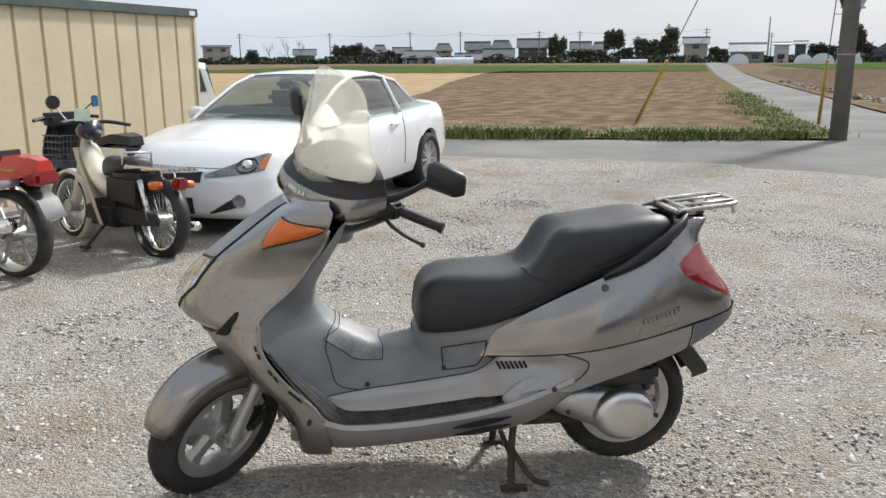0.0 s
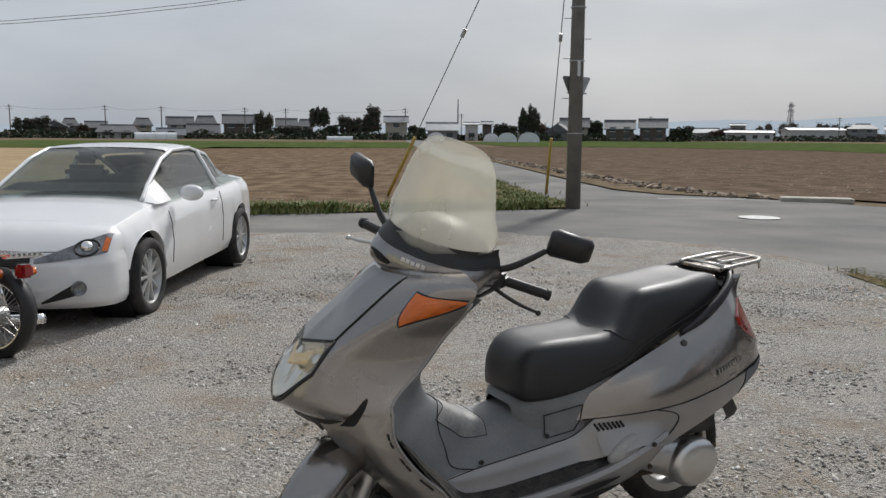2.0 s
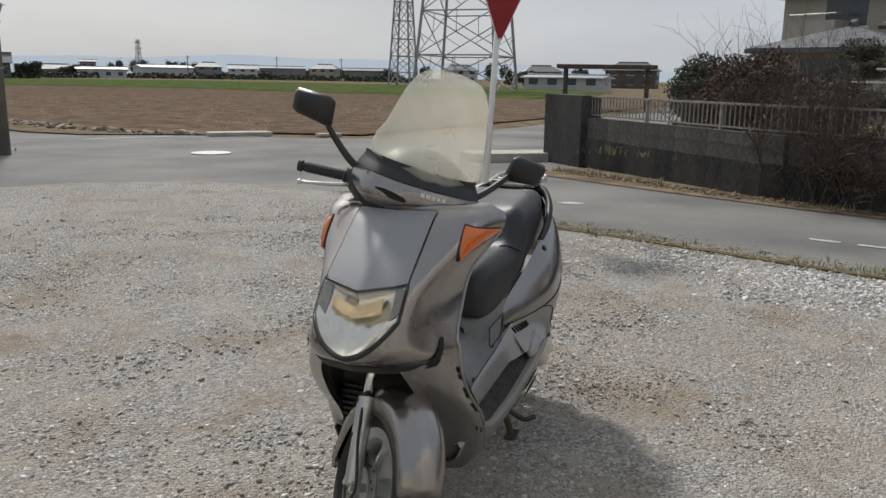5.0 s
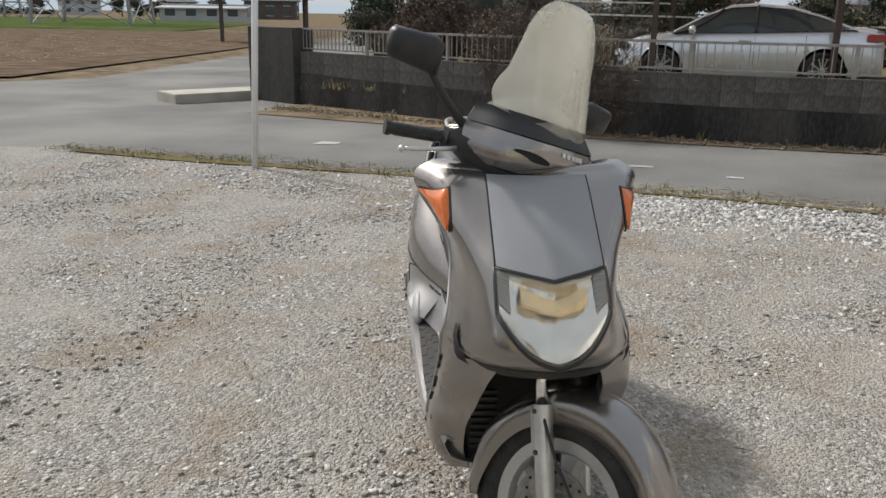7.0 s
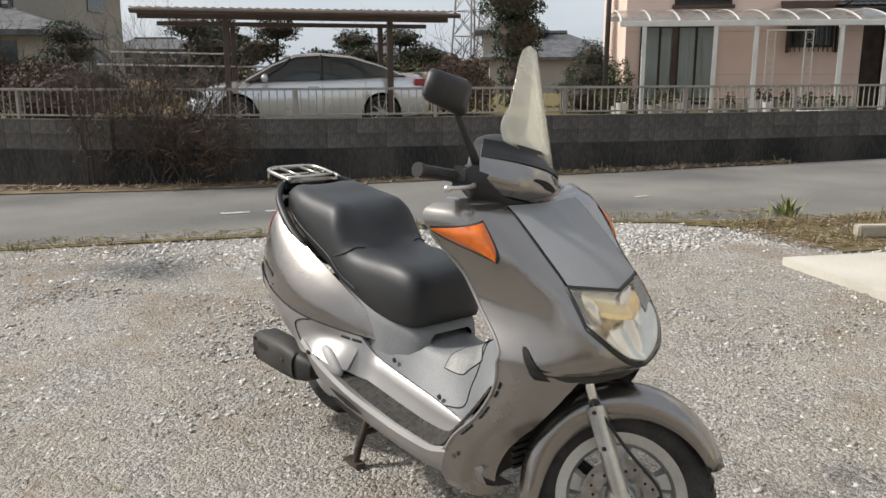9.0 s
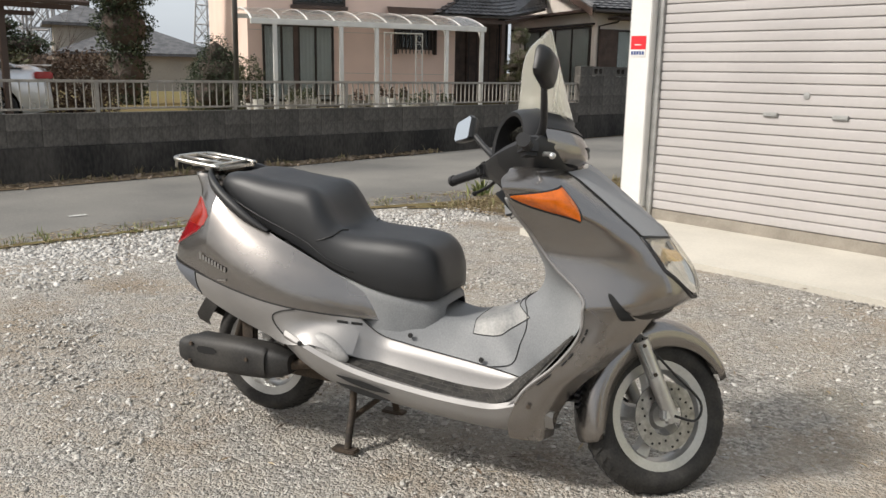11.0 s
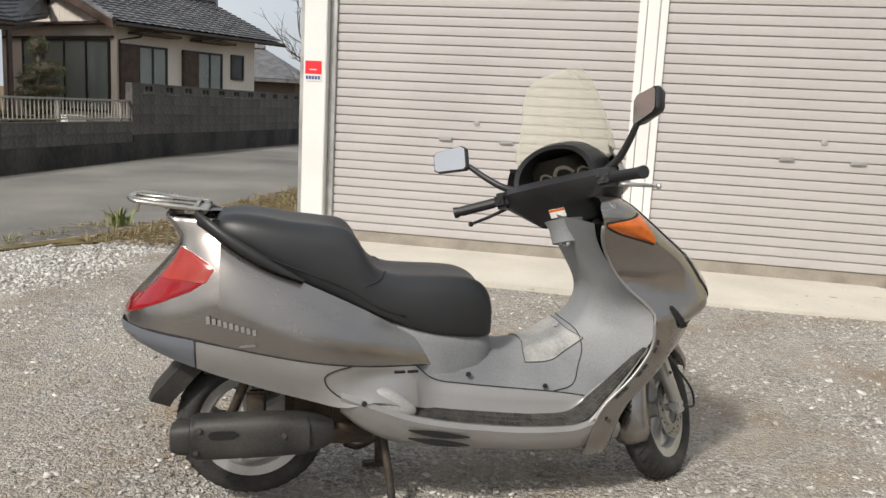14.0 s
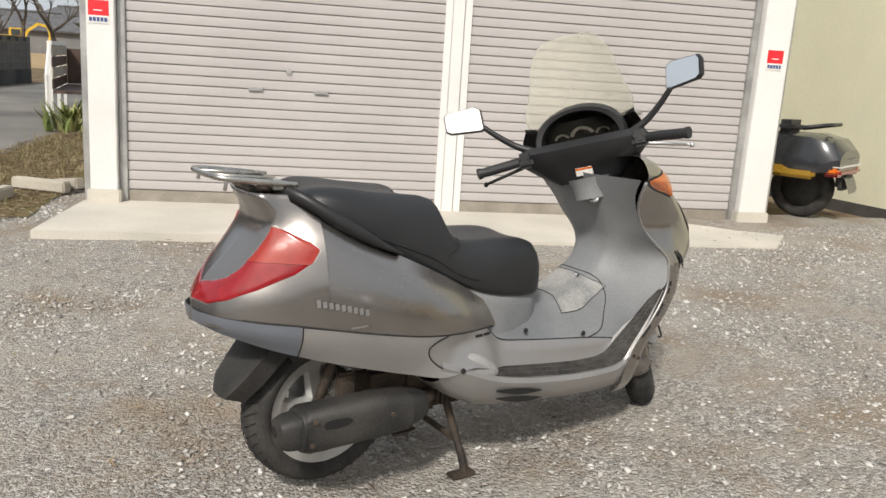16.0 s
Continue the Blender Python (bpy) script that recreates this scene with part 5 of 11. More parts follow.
    # grab rails
    for s in (1, -1):
        g = curve([(-0.575, 0.212, 0.782), (-0.66, 0.216, 0.822), (-0.75, 0.206, 0.872), (-0.82, 0.185, 0.915), (-0.87, 0.15, 0.945), (-0.90, 0.10, 0.955), (-0.92, 0.0, 0.957)], 5)
        rws = []
        for k, p in enumerate(g):
            h = 0.004 + 0.022 * min(1, k / 8)
            rws.append([Vector((p.x + dx, s * (p.y + dv), p.z + dz)) for dx, dv, dz in ((0, 0.008, -h * 0.8), (0, 0.014, 0), (0, 0.006, h * 0.8), (0.004, -0.012, h * 0.6), (0.004, -0.014, -h * 0.5))])
        part("grab_rail", skin(bmesh.new(), rws, ring=True), BLACKP, SCOOTER, smooth=True)
    part("rack_mount", boxed((-0.985, -0.06, 0.95), (-0.87, 0.06, 0.968), 0.006), RUSTY, SCOOTER)


def scooter_seat():
    S = [(0.052, 0.640, 0.075, 0.610, 0.0), (0.046, 0.69, 0.115, 0.592, 0), (0.02, 0.742, 0.142, 0.585, 0), (-0.03, 0.771, 0.158, 0.586, 0), (-0.10, 0.780, 0.168, 0.592, 0), (-0.20, 0.782, 0.175, 0.61, 0), (-0.29, 0.787, 0.181, 0.64, 0), (-0.345, 0.808, 0.186, 0.662, 0), (-0.38, 0.852, 0.188, 0.678, 0), (-0.41, 0.902, 0.187, 0.692, 0), (-0.445, 0.930, 0.185, 0.708, 0), (-0.52, 0.940, 0.186, 0.742, 0), (-0.62, 0.950, 0.186, 0.785, 0), (-0.71, 0.963, 0.178, 0.825, 0), (-0.78, 0.966, 0.162, 0.862, 0), (-0.825, 0.956, 0.138, 0.882, 0), (-0.85, 0.93, 0.105, 0.893, 0), (-0.862, 0.90, 0.07, 0.896, 0)]
    tab = [(-s[0], s[1:]) for s in S]
    rows = []
    for k in range(91):
        u = 0.052 - 0.914 * k / 90
        zt, w, zb, _ = smooth_table(tab, -u)
        h = zt - zb
        dip = 0.03 * math.exp(-((u + 0.4) / 0.07) ** 2) + 0.006
        prof = ((0, zt - dip), (0.32 * w, zt - dip * 0.75), (0.56 * w, zt - dip * 0.1), (0.74 * w, zt - 0.002), (0.88 * w, zt - 0.09 * h - 0.006), (0.97 * w, zt - 0.3 * h), (w, zt - 0.62 * h), (w * 0.985, zb + 0.014), (w * 0.93, zb), (0.4 * w, zb), (0, zb))
        rows.append([Vector((u, v, z)) for v, z in prof])
    bm = skin(bmesh.new(), mirrored(rows), caps=True)
    part("seat", bm, VINYL, SCOOTER, "matt black vinyl two-step seat", smooth=True)
    for s in (1, -1):
        # welt round the raised pillion part
        pts = []
        for k in range(30, 86, 2):
            r = rows[k]
            pts.append(r[6].lerp(r[7], 0.55) + Vector((0, 0.001, 0)))
        part("piping", tube(bmesh.new(), [Vector((p.x, s * p.y, p.z)) for p in pts], 0.0028, 6), BLACKP, SCOOTER, smooth=True)
        pts = [rows[k][j] for k, j in ((36, 2), (37, 3), (38, 4), (40, 5), (44, 6))]
        part("piping", tube(bmesh.new(), [Vector((p.x, s * (p.y + 0.001), p.z + 0.001)) for p in curve(pts, 4)], 0.0022, 6), BLACKP, SCOOTER, smooth=True)


def scooter_handlebar():
    H = TURN
    # cowl below the screen
    C = [
        (1.022, [(0.440, 0), (0.428, 0.10), (0.385, 0.172), (0.300, 0.190)]),
        (1.045, [(0.468, 0), (0.452, 0.11), (0.398, 0.190), (0.285, 0.214)]),
        (1.085, [(0.478, 0), (0.458, 0.11), (0.395, 0.192), (0.275, 0.222)]),
        (1.125, [(0.456, 0), (0.436, 0.105), (0.372, 0.180), (0.268, 0.212)]),
        (1.155, [(0.432, 0), (0.410, 0.098), (0.352, 0.165), (0.265, 0.196)]),
    ]

    def line(z, off=0.0):
        p = curve([(u, v, 0) for u, v in smooth_table(C, z)], 7)
        return [Vector((q.x + off, q.y + off * 0.4, z)) for q in p]

    zs = [1.022 + 0.133 * k / 14 for k in range(15)]
    part("handlebar_cowl", skin(bmesh.new(), mirrored([line(z) for z in zs])), BRONZE, SCOOTER, smooth=True, m=H)
    part("cowl_underside", skin(bmesh.new(), mirrored([line(1.022), [Vector((0.33 + (p.x - 0.33) * 0.6, p.y * 0.6, 1.0)) for p in line(1.022)]])), BLACKP, SCOOTER, smooth=True, m=H)
    # cowl slots: flat black patches painted as shaded openings
    for s in (1, -1):
        rows = []
        for k in range(8):
            t = k / 7
            v = 0.085 + 0.085 * t
            h = 0.011 * math.sin(math.pi * (0.12 + 0.8 * t))
            zc = 1.066 + 0.012 * t
            rr = []
            for dz in (-h, h):
                ln = line(zc + dz, 0.0025)
                best = min(ln, key=lambda q: abs(q.y - v))
                rr.append(Vector((best.x + 0.001, s * best.y, zc + dz)))
            rows.append(rr)
        part("cowl_slot", skin(bmesh.new(), rows), SHADOWM, SCOOTER, m=H)
    for k in range(5):
        v = -0.036 + 0.018 * k
        bm = boxed((-0.0012, -0.0065, -0.006), (0.0012, 0.0065, 0.006))
        part("badge", bm, MARKM, SCOOTER, m=H @ pose(0.474 - abs(v) * 0.1, v, 1.098, 0, -18, 0))
    # black edging and screen
    part("screen_edging", skin(bmesh.new(), mirrored([line(z, 0.004) for z in (1.118, 1.13, 1.142, 1.156, 1.17)])), BLACKP, SCOOTER, smooth=True, m=H)
    rows = []
    for j in range(25):
        s = j / 24
        row = []
        for i in range(33):
            t = -1 + 2 * i / 32
            wid = 0.192 + 0.008 * math.sin(math.pi * min(1, s * 2.2)) - 0.045 * max(0, (s - 0.12) / 0.88) ** 1.2
            v = wid * t
            zb, zt = 1.135 + 0.035 * t * t, 1.482 - 0.02 * t * t - 0.07 * abs(t) ** 5
            z = zb + (zt - zb) * s
            u = 0.448 - 0.105 * (z - 1.135) / 0.34 - 0.11 * (abs(v) / 0.19) ** 2.2 * (1 - 0.25 * s)
            row.append(Vector((u, v, z)))
        rows.append(row)
    scr = part("windscreen", skin(bmesh.new(), rows), SHIELD, SCOOTER, "hazy yellowed clear acrylic windscreen", smooth=True, m=H)
    sol = scr.modifiers.new("thick", "SOLIDIFY")
    sol.thickness = 0.003
    # instrument hood
    rows = []
    for u, zt, w, zb in ((0.435, 1.14, 0.10, 1.09), (0.405, 1.185, 0.135, 1.09), (0.36, 1.215, 0.155, 1.09), (0.30, 1.225, 0.165, 1.085), (0.245, 1.215, 0.165, 1.08), (0.225, 1.205, 0.158, 1.082)):
        rows.append([Vector((u, w * math.cos(a), zb + (zt - zb) * math.sin(a) ** 0.8)) for a in (math.pi * k / 16 for k in range(17))])
    inner = [[Vector((p.x + 0.004, p.y * 0.9, p.z - 0.012)) for p in rows[-1]], [Vector((0.33, p.y * 0.86, p.z - 0.012)) for p in rows[-1]]]
    part("instrument_hood", skin(bmesh.new(), rows + inner), BLACKP, SCOOTER, smooth=50, m=H)
    gp = thing_part = boxed((-0.004, -0.128, -0.05), (0.0, 0.128, 0.055), 0.003)
    dash = part("instrument_panel", gp, mat("dial_black", (0.012, 0.012, 0.013), 0.25, var=0.1, bump=0), SCOOTER, "dark instrument panel with pale dials", m=H @ pose(0.305, 0, 1.125, 0, -38, 0))
    for v, r in ((-0.075, 0.028), (0.0, 0.046), (0.075, 0.028)):
        bm = bmesh.new()
        for k in range(12):
            a0, a1 = math.pi * (0.08 + 0.84 * k / 12), math.pi * (0.08 + 0.84 * (k + 0.7) / 12)
            skin(bm, [[(-0.0055, v + r * f * math.cos(a), -0.02 + r * f * math.sin(a)) for f in (0.72, 1.0)] for a in (a0, a1)])
        part("dial", bm, MARKM, dash, "pale dial scale", m=H @ pose(0.305, 0, 1.125, 0, -38, 0))
    part("panel_glass", boxed((-0.012, -0.13, -0.052), (-0.011, 0.13, 0.057)), CLEAR, dash, m=H @ pose(0.305, 0, 1.125, 0, -38, 0))
    # rear cover of the bars
    rows = []
    for z, k, du in ((0.945, 0.48, 0.062), (0.965, 0.60, 0.054), (1.0, 0.80, 0.038), (1.035, 0.96, 0.0), (1.07, 1.0, -0.01), (1.095, 0.92, 0.015)):
        rows.append([Vector((u + du, v * k, z)) for u, v in ((0.40, 0.0), (0.38, 0.16), (0.32, 0.215), (0.245, 0.235), (0.215, 0.2), (0.205, 0.12), (0.20, 0.0))])
    part("bar_cover", skin(bmesh.new(), mirrored(rows)), BLACKP, SCOOTER, smooth=45, m=H)
    rows = [[Vector((0.3 + r * math.cos(a), 0.9 * r * math.sin(a), z)) for a in (2 * math.pi * k / 20 for k in range(20))] for r, z in ((0.09, 0.955), (0.075, 0.93), (0.07, 0.88))]
    part("column_cover", skin(bmesh.new(), rows, ring=True), INNER, SCOOTER, smooth=True, m=H)
    tg = part("warning_label", boxed((-0.0008, -0.03, -0.015), (0.0008, 0.03, 0.015)), mat("label_white", (0.75, 0.73, 0.68), 0.5, bump=0), SCOOTER, "white warning sticker with an orange band", m=H @ pose(0.247, 0.008, 0.98, 0, -24, 0))
    part("band", boxed((-0.0014, -0.03, 0.007), (0.0, 0.03, 0.0145)), LENS_O, tg, m=H @ pose(0.247, 0.008, 0.98, 0, -24, 0))
    for s in (1, -1):
        g = bmesh.new()
        tube(g, [(0.225, s * 0.19, 1.058), (0.205, s * 0.24, 1.052), (0.15, s * 0.36, 1.038)], 0.0165, 14)
        tube(g, [(0.152, s * 0.356, 1.0385), (0.146, s * 0.368, 1.037)], 0.02, 14)
        for k in range(12):
            a = Vector((0.205, s * 0.24, 1.052)).lerp(Vector((0.155, s * 0.35, 1.039)), k / 12)
            d = Vector((-0.055, s * 0.12, -0.014)).normalized() * 0.004
            part("grip_rib", tube(bmesh.new(), [a - d, a + d], 0.0178, 12), BLACKP, SCOOTER, m=H)
        part("grip", g, BLACKP, SCOOTER, "black ribbed rubber grip", smooth=40, m=H)
        sw = boxed((-0.03, -0.03, -0.028), (0.03, 0.03, 0.028), 0.012)
        part("switch_housing", sw, BLACKP, SCOOTER, smooth=40, m=H @ pose(0.225, s * 0.205, 1.055))
        for k in range(3):
            part("switch", boxed((-0.004, -0.006, -0.005), (0.004, 0.006, 0.005), 0.002), DUSTY, SCOOTER, m=H @ pose(0.194, s * 0.205 + 0.016 * (k - 1), 1.063 - 0.012 * (k % 2)))
        lv = tube(bmesh.new(), curve([(0.262, s * 0.2, 1.04), (0.272, s * 0.25, 1.03), (0.262, s * 0.31, 1.015), (0.235, s * 0.365, 1.0)], 4), 0.0075, 8, 0.0055)
        bmesh.ops.create_uvsphere(lv, u_segments=10, v_segments=8, radius=0.0095, matrix=Matrix.Translation((0.233, s * 0.368, 0.999)))
        part("brake_lever", lv, ALU if s < 0 else DUSTY, SCOOTER, smooth=True, m=H)
        # mirror: arm, shell, glass
        arm = tube(bmesh.new(), curve([(0.262, s * 0.175, 1.085), (0.255, s * 0.235, 1.115), (0.235, s * 0.29, 1.16), (0.215, s * 0.335, 1.205)], 5), 0.0135, 10, 0.0095)
        part("mirror_arm", arm, BLACKP, SCOOTER, smooth=True, m=H)
        mm = H @ (pose(0.20, 0.40, 1.235, 0, 10, 8) if s > 0 else pose(0.195, -0.385, 1.242, 0, 9, -34))
        out = [(-0.083, -0.043), (-0.070, -0.050), (0.060, -0.040), (0.079, -0.028), (0.082, 0.030), (0.070, 0.045), (-0.055, 0.050), (-0.078, 0.036)]
        out = [(y * s * 0.88, z * 0.95) for y, z in out]
        loop = lambda k, x: [Vector((x, y * k, z * k)) for y, z in out]
        mir = part("mirror", skin(bmesh.new(), [loop(0.97, -0.012), loop(1.0, -0.006), loop(1.0, 0.004), loop(0.86, 0.022), loop(0.5, 0.032)], ring=True, caps=True), BLACKP, SCOOTER, "black mirror shell", smooth=50, m=mm)
        part("mirror_glass", skin(bmesh.new(), [loop(0.92, -0.0145), loop(0.9, -0.0128)], ring=True, caps=True), mat("mirror_silver", (0.9, 0.9, 0.9), 0.03, 1.0, var=0.02, bump=0), mir, "silvered mirror glass", m=mm)
    kh = lathe(bmesh.new(), [(0, 0), (0, 0.02), (0.006, 0.018), (0.008, 0.012), (0.004, 0)], 16, close=False)
    part("ignition_lock", kh, CHROME, SCOOTER, m=pose(0.292, -0.1, 0.90, 0, -25, 200))


def wheel(parent, c, r, wd, rim, m, spokes, disc):
    """A scooter wheel: tyre with tread, cast rim with curved spokes, hub, brake disc."""
    w = wd / 2
    base = m @ Matrix.Translation(c) @ Matrix.Rotation(radians(90), 4, "Z")
    prof = [(-0.6 * w, rim + 0.005), (-0.92 * w, rim + 0.02), (-w, (r + rim) / 2), (-0.86 * w, r - 0.028), (-0.55 * w, r - 0.008), (0, r), (0.55 * w, r - 0.008), (0.86 * w, r - 0.028), (w, (r + rim) / 2), (0.92 * w, rim + 0.02), (0.6 * w, rim + 0.005)]
    wh = part("wheel", lathe(bmesh.new(), [(-0.62 * w, rim - 0.02), (-0.7 * w, rim + 0.012), (-0.62 * w, rim + 0.014), (-0.5 * w, rim - 0.004), (-0.3 * w, rim - 0.012), (0.3 * w, rim - 0.012), (0.5 * w, rim - 0.004), (0.62 * w, rim + 0.014), (0.7 * w, rim + 0.012), (0.62 * w, rim - 0.02), (0.3 * w, rim - 0.03), (-0.3 * w, rim - 0.03), (-0.62 * w, rim - 0.02)], 48, close=False), WHEELP, parent, "silver cast wheel rim", smooth=35, m=base)
    part("tyre", lathe(bmesh.new(), prof, 56, close=False), RUBBER, wh, "worn black tyre", smooth=True, m=base)
    tr = bmesh.new()
    for k in range(44):
        for s in (-1, 1):
            a = 2 * math.pi * k / 44 + (0.04 if s > 0 else 0)
            p = []
            for x, rr in ((0.1 * w, r + 0.001), (0.45 * w, r - 0.003), (0.8 * w, r - 0.018)):
                b = a + 0.18 * x / w
                p.append((s * x, rr * math.cos(b), rr * math.sin(b)))
            tube(tr, p, 0.0014, 4)
    part("tyre_tread", tr, SHADOWM, wh, m=base)
    sp = bmesh.new()
    for k in range(spokes):
        a = 2 * math.pi * k / spokes
        rows = []
        for q, ww, th in ((0.035, 0.034, 0.024), (0.07, 0.03, 0.02), (0.11, 0.029, 0.017), (rim - 0.015, 0.044, 0.018)):
            b = a + 1.2 * (q - 0.035)
            ca, sa = math.cos(b), math.sin(b)
            rows.append([Vector((x, q * ca - y * sa, q * sa + y * ca)) for x, y in ((-th, -ww * 0.6), (-th, ww * 0.6), (0, ww), (th, ww * 0.6), (th, -ww * 0.6), (0, -ww))])
        skin(sp, rows, ring=True, caps=True)
    lathe(sp, [(-0.045, 0.0), (-0.045, 0.036), (-0.02, 0.046), (0.02, 0.046), (0.045, 0.036), (0.045, 0)], 24, close=False)
    part("spokes", sp, WHEELP, wh, smooth=35, m=base)
    part("axle", lathe(bmesh.new(), [(-0.1, 0), (-0.1, 0.014), (0.1, 0.014), (0.1, 0)], 12, close=False), STEEL, wh, m=base)
    if disc:
        d = bmesh.new()
        lathe(d, [(-0.062, 0.062), (-0.062, 0.112), (-0.058, 0.112), (-0.058, 0.062)], 40, close=False)
        dk = part("brake_disc", d, mat("disc_steel", (0.3, 0.29, 0.28), 0.35, 0.9, var=0.3, scale=30, bump=0.1), wh, "drilled steel brake disc", m=base)
        ho = bmesh.new()
        for k in range(24):
            a, q = 2 * math.pi * k / 24, 0.078 + 0.011 * (k % 3)
            lathe(ho, [(-0.0635, 0), (-0.0635, 0.0045), (-0.0625, 0.0045)], 6, Matrix.Translation((0, q * math.cos(a), q * math.sin(a))), close=False)
        tagged(part("drillings", ho, SHADOWM, wh, m=base), kind="stuff")
    return wh


def scooter_running_gear():
    H = TURN_W
    wheel(SCOOTER, (0.81, 0, 0.258), 0.258, 0.108, 0.17, H, 5, True)
    wheel(SCOOTER, (-0.72, 0, 0.262), 0.246, 0.135, 0.166, Matrix.Identity(4), 5, False)
    # fork
    for s in (1, -1):
        f = bmesh.new()
        ax = Vector((0.81, s * 0.088, 0.262))
        d = Vector((-math.sin(RAKE), 0, math.cos(RAKE)))
        tube(f, [ax - d * 0.02, ax + d * 0.05, ax + d * 0.26], 0.023, 14, 0.026)
        box(f, (0.775, s * 0.088 - 0.02, 0.245), (0.835, s * 0.088 + 0.02, 0.285), bevel=0.008)
        part("fork_leg", f, ALU, SCOOTER, "dull aluminium fork slider", smooth=40, m=H)
        part("fork_tube", tube(bmesh.new(), [ax + d * 0.25, ax + d * 0.43], 0.0155, 12), CHROME, SCOOTER, "bright chrome fork tube", smooth=True, m=H)
        br = boxed((-0.016, -0.006, -0.06), (0.016, 0.006, 0.06), 0.004)
        part("fender_bracket", br, GALV, SCOOTER, m=H @ pose(0.72, s * 0.104, 0.435, 0, -25, 0))
        for k in (-0.045, 0.045):
            b = lathe(bmesh.new(), [(0, 0), (0, 0.007), (0.005, 0.006), (0.005, 0)], 8, close=False)
            part("bolt", b, RUSTY, SCOOTER, m=H @ pose(0.72 - k * 0.45, s * 0.11, 0.435 + k, 0, 0, s * 90))
    part("fork_bridge", boxed((0.56, -0.1, 0.63), (0.63, 0.1, 0.68), 0.012), BLACKP, SCOOTER, m=H)
    cal = boxed((-0.045, -0.022, -0.03), (0.045, 0.022, 0.03), 0.01)
    part("brake_caliper", cal, BLACKP, SCOOTER, smooth=40, m=H @ pose(0.705, 0.07, 0.29, 0, 30, 0))
    hose = tube(bmesh.new(), curve([(0.70, 0.085, 0.33), (0.66, 0.11, 0.42), (0.62, 0.1, 0.56)], 5), 0.005, 6)
    part("brake_hose", hose, BLACKP, SCOOTER, smooth=True, m=H)
    cab = tube(bmesh.new(), curve([(0.81, -0.11, 0.262), (0.88, -0.125, 0.25), (0.9, -0.12, 0.31), (0.80, -0.115, 0.40), (0.70, -0.1, 0.5)], 5), 0.0045, 6)
    part("speedometer_cable", cab, BLACKP, SCOOTER, smooth=True, m=H)
    # front fender, hugging the wheel
    rows = []
    for k in range(25):
        a = radians(27 + 172 * k / 24)
        t = k / 24
        r = 0.283 + 0.035 * math.sin(math.pi * min(1, 0.12 + t)) * (1 - 0.2 * t)
        wd = 0.078 - 0.012 * abs(2 * t - 0.9)
        drop = 0.05 + 0.05 * math.sin(math.pi * t)
        c, s = math.cos(a), math.sin(a)
        prof = [(-wd, r - drop), (-wd * 1.02, r - drop * 0.5), (-wd * 0.9, r - 0.02), (-wd * 0.5, r - 0.004), (0, r), (wd * 0.5, r - 0.004), (wd * 0.9, r - 0.02), (wd * 1.02, r - drop * 0.5), (wd, r - drop)]
        if k in (0, 24):
            prof = [(v * 0.86, q) for v, q in prof]
        rows.append([Vector((0.81 + q * c, v, 0.262 + q * s)) for v, q in prof])
    fe = part("front_fender", skin(bmesh.new(), rows), BRONZE, SCOOTER, "bronze-grey painted front fender", smooth=True, m=H)
    fe.modifiers.new("thick", "SOLIDIFY").thickness = 0.003
    # drive case on the left
    e = bmesh.new()
    rows = []
    for u, z0, z1, v in ((-0.40, 0.30, 0.37, 0.15), (-0.44, 0.275, 0.375, 0.19), (-0.52, 0.245, 0.375, 0.205), (-0.62, 0.205, 0.365, 0.21), (-0.70, 0.185, 0.352, 0.205), (-0.76, 0.20, 0.335, 0.19), (-0.79, 0.235, 0.305, 0.16)):
        zc, hh = (z0 + z1) / 2, (z1 - z0) / 2
        rows.append([Vector((u, y, z)) for y, z in ((0.07, z1), (v - 0.03, z1), (v - 0.008, z1 - hh * 0.25), (v, zc + hh * 0.3), (v, zc - hh * 0.3), (v - 0.008, z0 + hh * 0.25), (v - 0.03, z0), (0.07, z0))])
    skin(e, rows, ring=True, caps=True)
    part("drive_case", e, ALU, SCOOTER, "dull cast aluminium drive case", smooth=50)
    cc = lathe(bmesh.new(), [(0.0, 0.098), (0.02, 0.097), (0.038, 0.09), (0.047, 0.072), (0.05, 0.04), (0.05, 0)], 32, close=False)
    cover = part("clutch_cover", cc, mat("brushed_aluminium", (0.62, 0.62, 0.61), 0.3, 0.95, var=0.06, scale=5, fine=300, bump=0.03), SCOOTER, "brushed aluminium clutch cover", smooth=True, m=pose(-0.665, 0.195, 0.278, 0, 0, 90) @ Matrix.Diagonal((1, 1.12, 0.95, 1)))
    for u, z in ((-0.45, 0.365), (-0.47, 0.29), (-0.56, 0.372), (-0.78, 0.32), (-0.74, 0.205), (-0.79, 0.26)):
        b = lathe(bmesh.new(), [(0, 0), (0, 0.009), (0.008, 0.008), (0.008, 0)], 8, close=False)
        part("bolt", b, RUSTY, SCOOTER, m=pose(u, 0.196, z, 0, 0, 90))
    part("air_cleaner", boxed((-0.8, 0.08, 0.37), (-0.5, 0.2, 0.46), 0.025), DUSTY, SCOOTER)
    part("engine_block", boxed((-0.62, -0.1, 0.2), (-0.3, 0.12, 0.4), 0.03), RUSTY, SCOOTER)
    for k in range(6):
        part("engine_fin", boxed((-0.36 + 0.02 * k, -0.13, 0.24), (-0.352 + 0.02 * k, -0.09, 0.38)), RUSTY, SCOOTER)
    # silencer on the right
    sm = pose(-0.955, -0.228, 0.303, 0, 0, 0) @ Matrix.Rotation(radians(-1), 4, "Y")
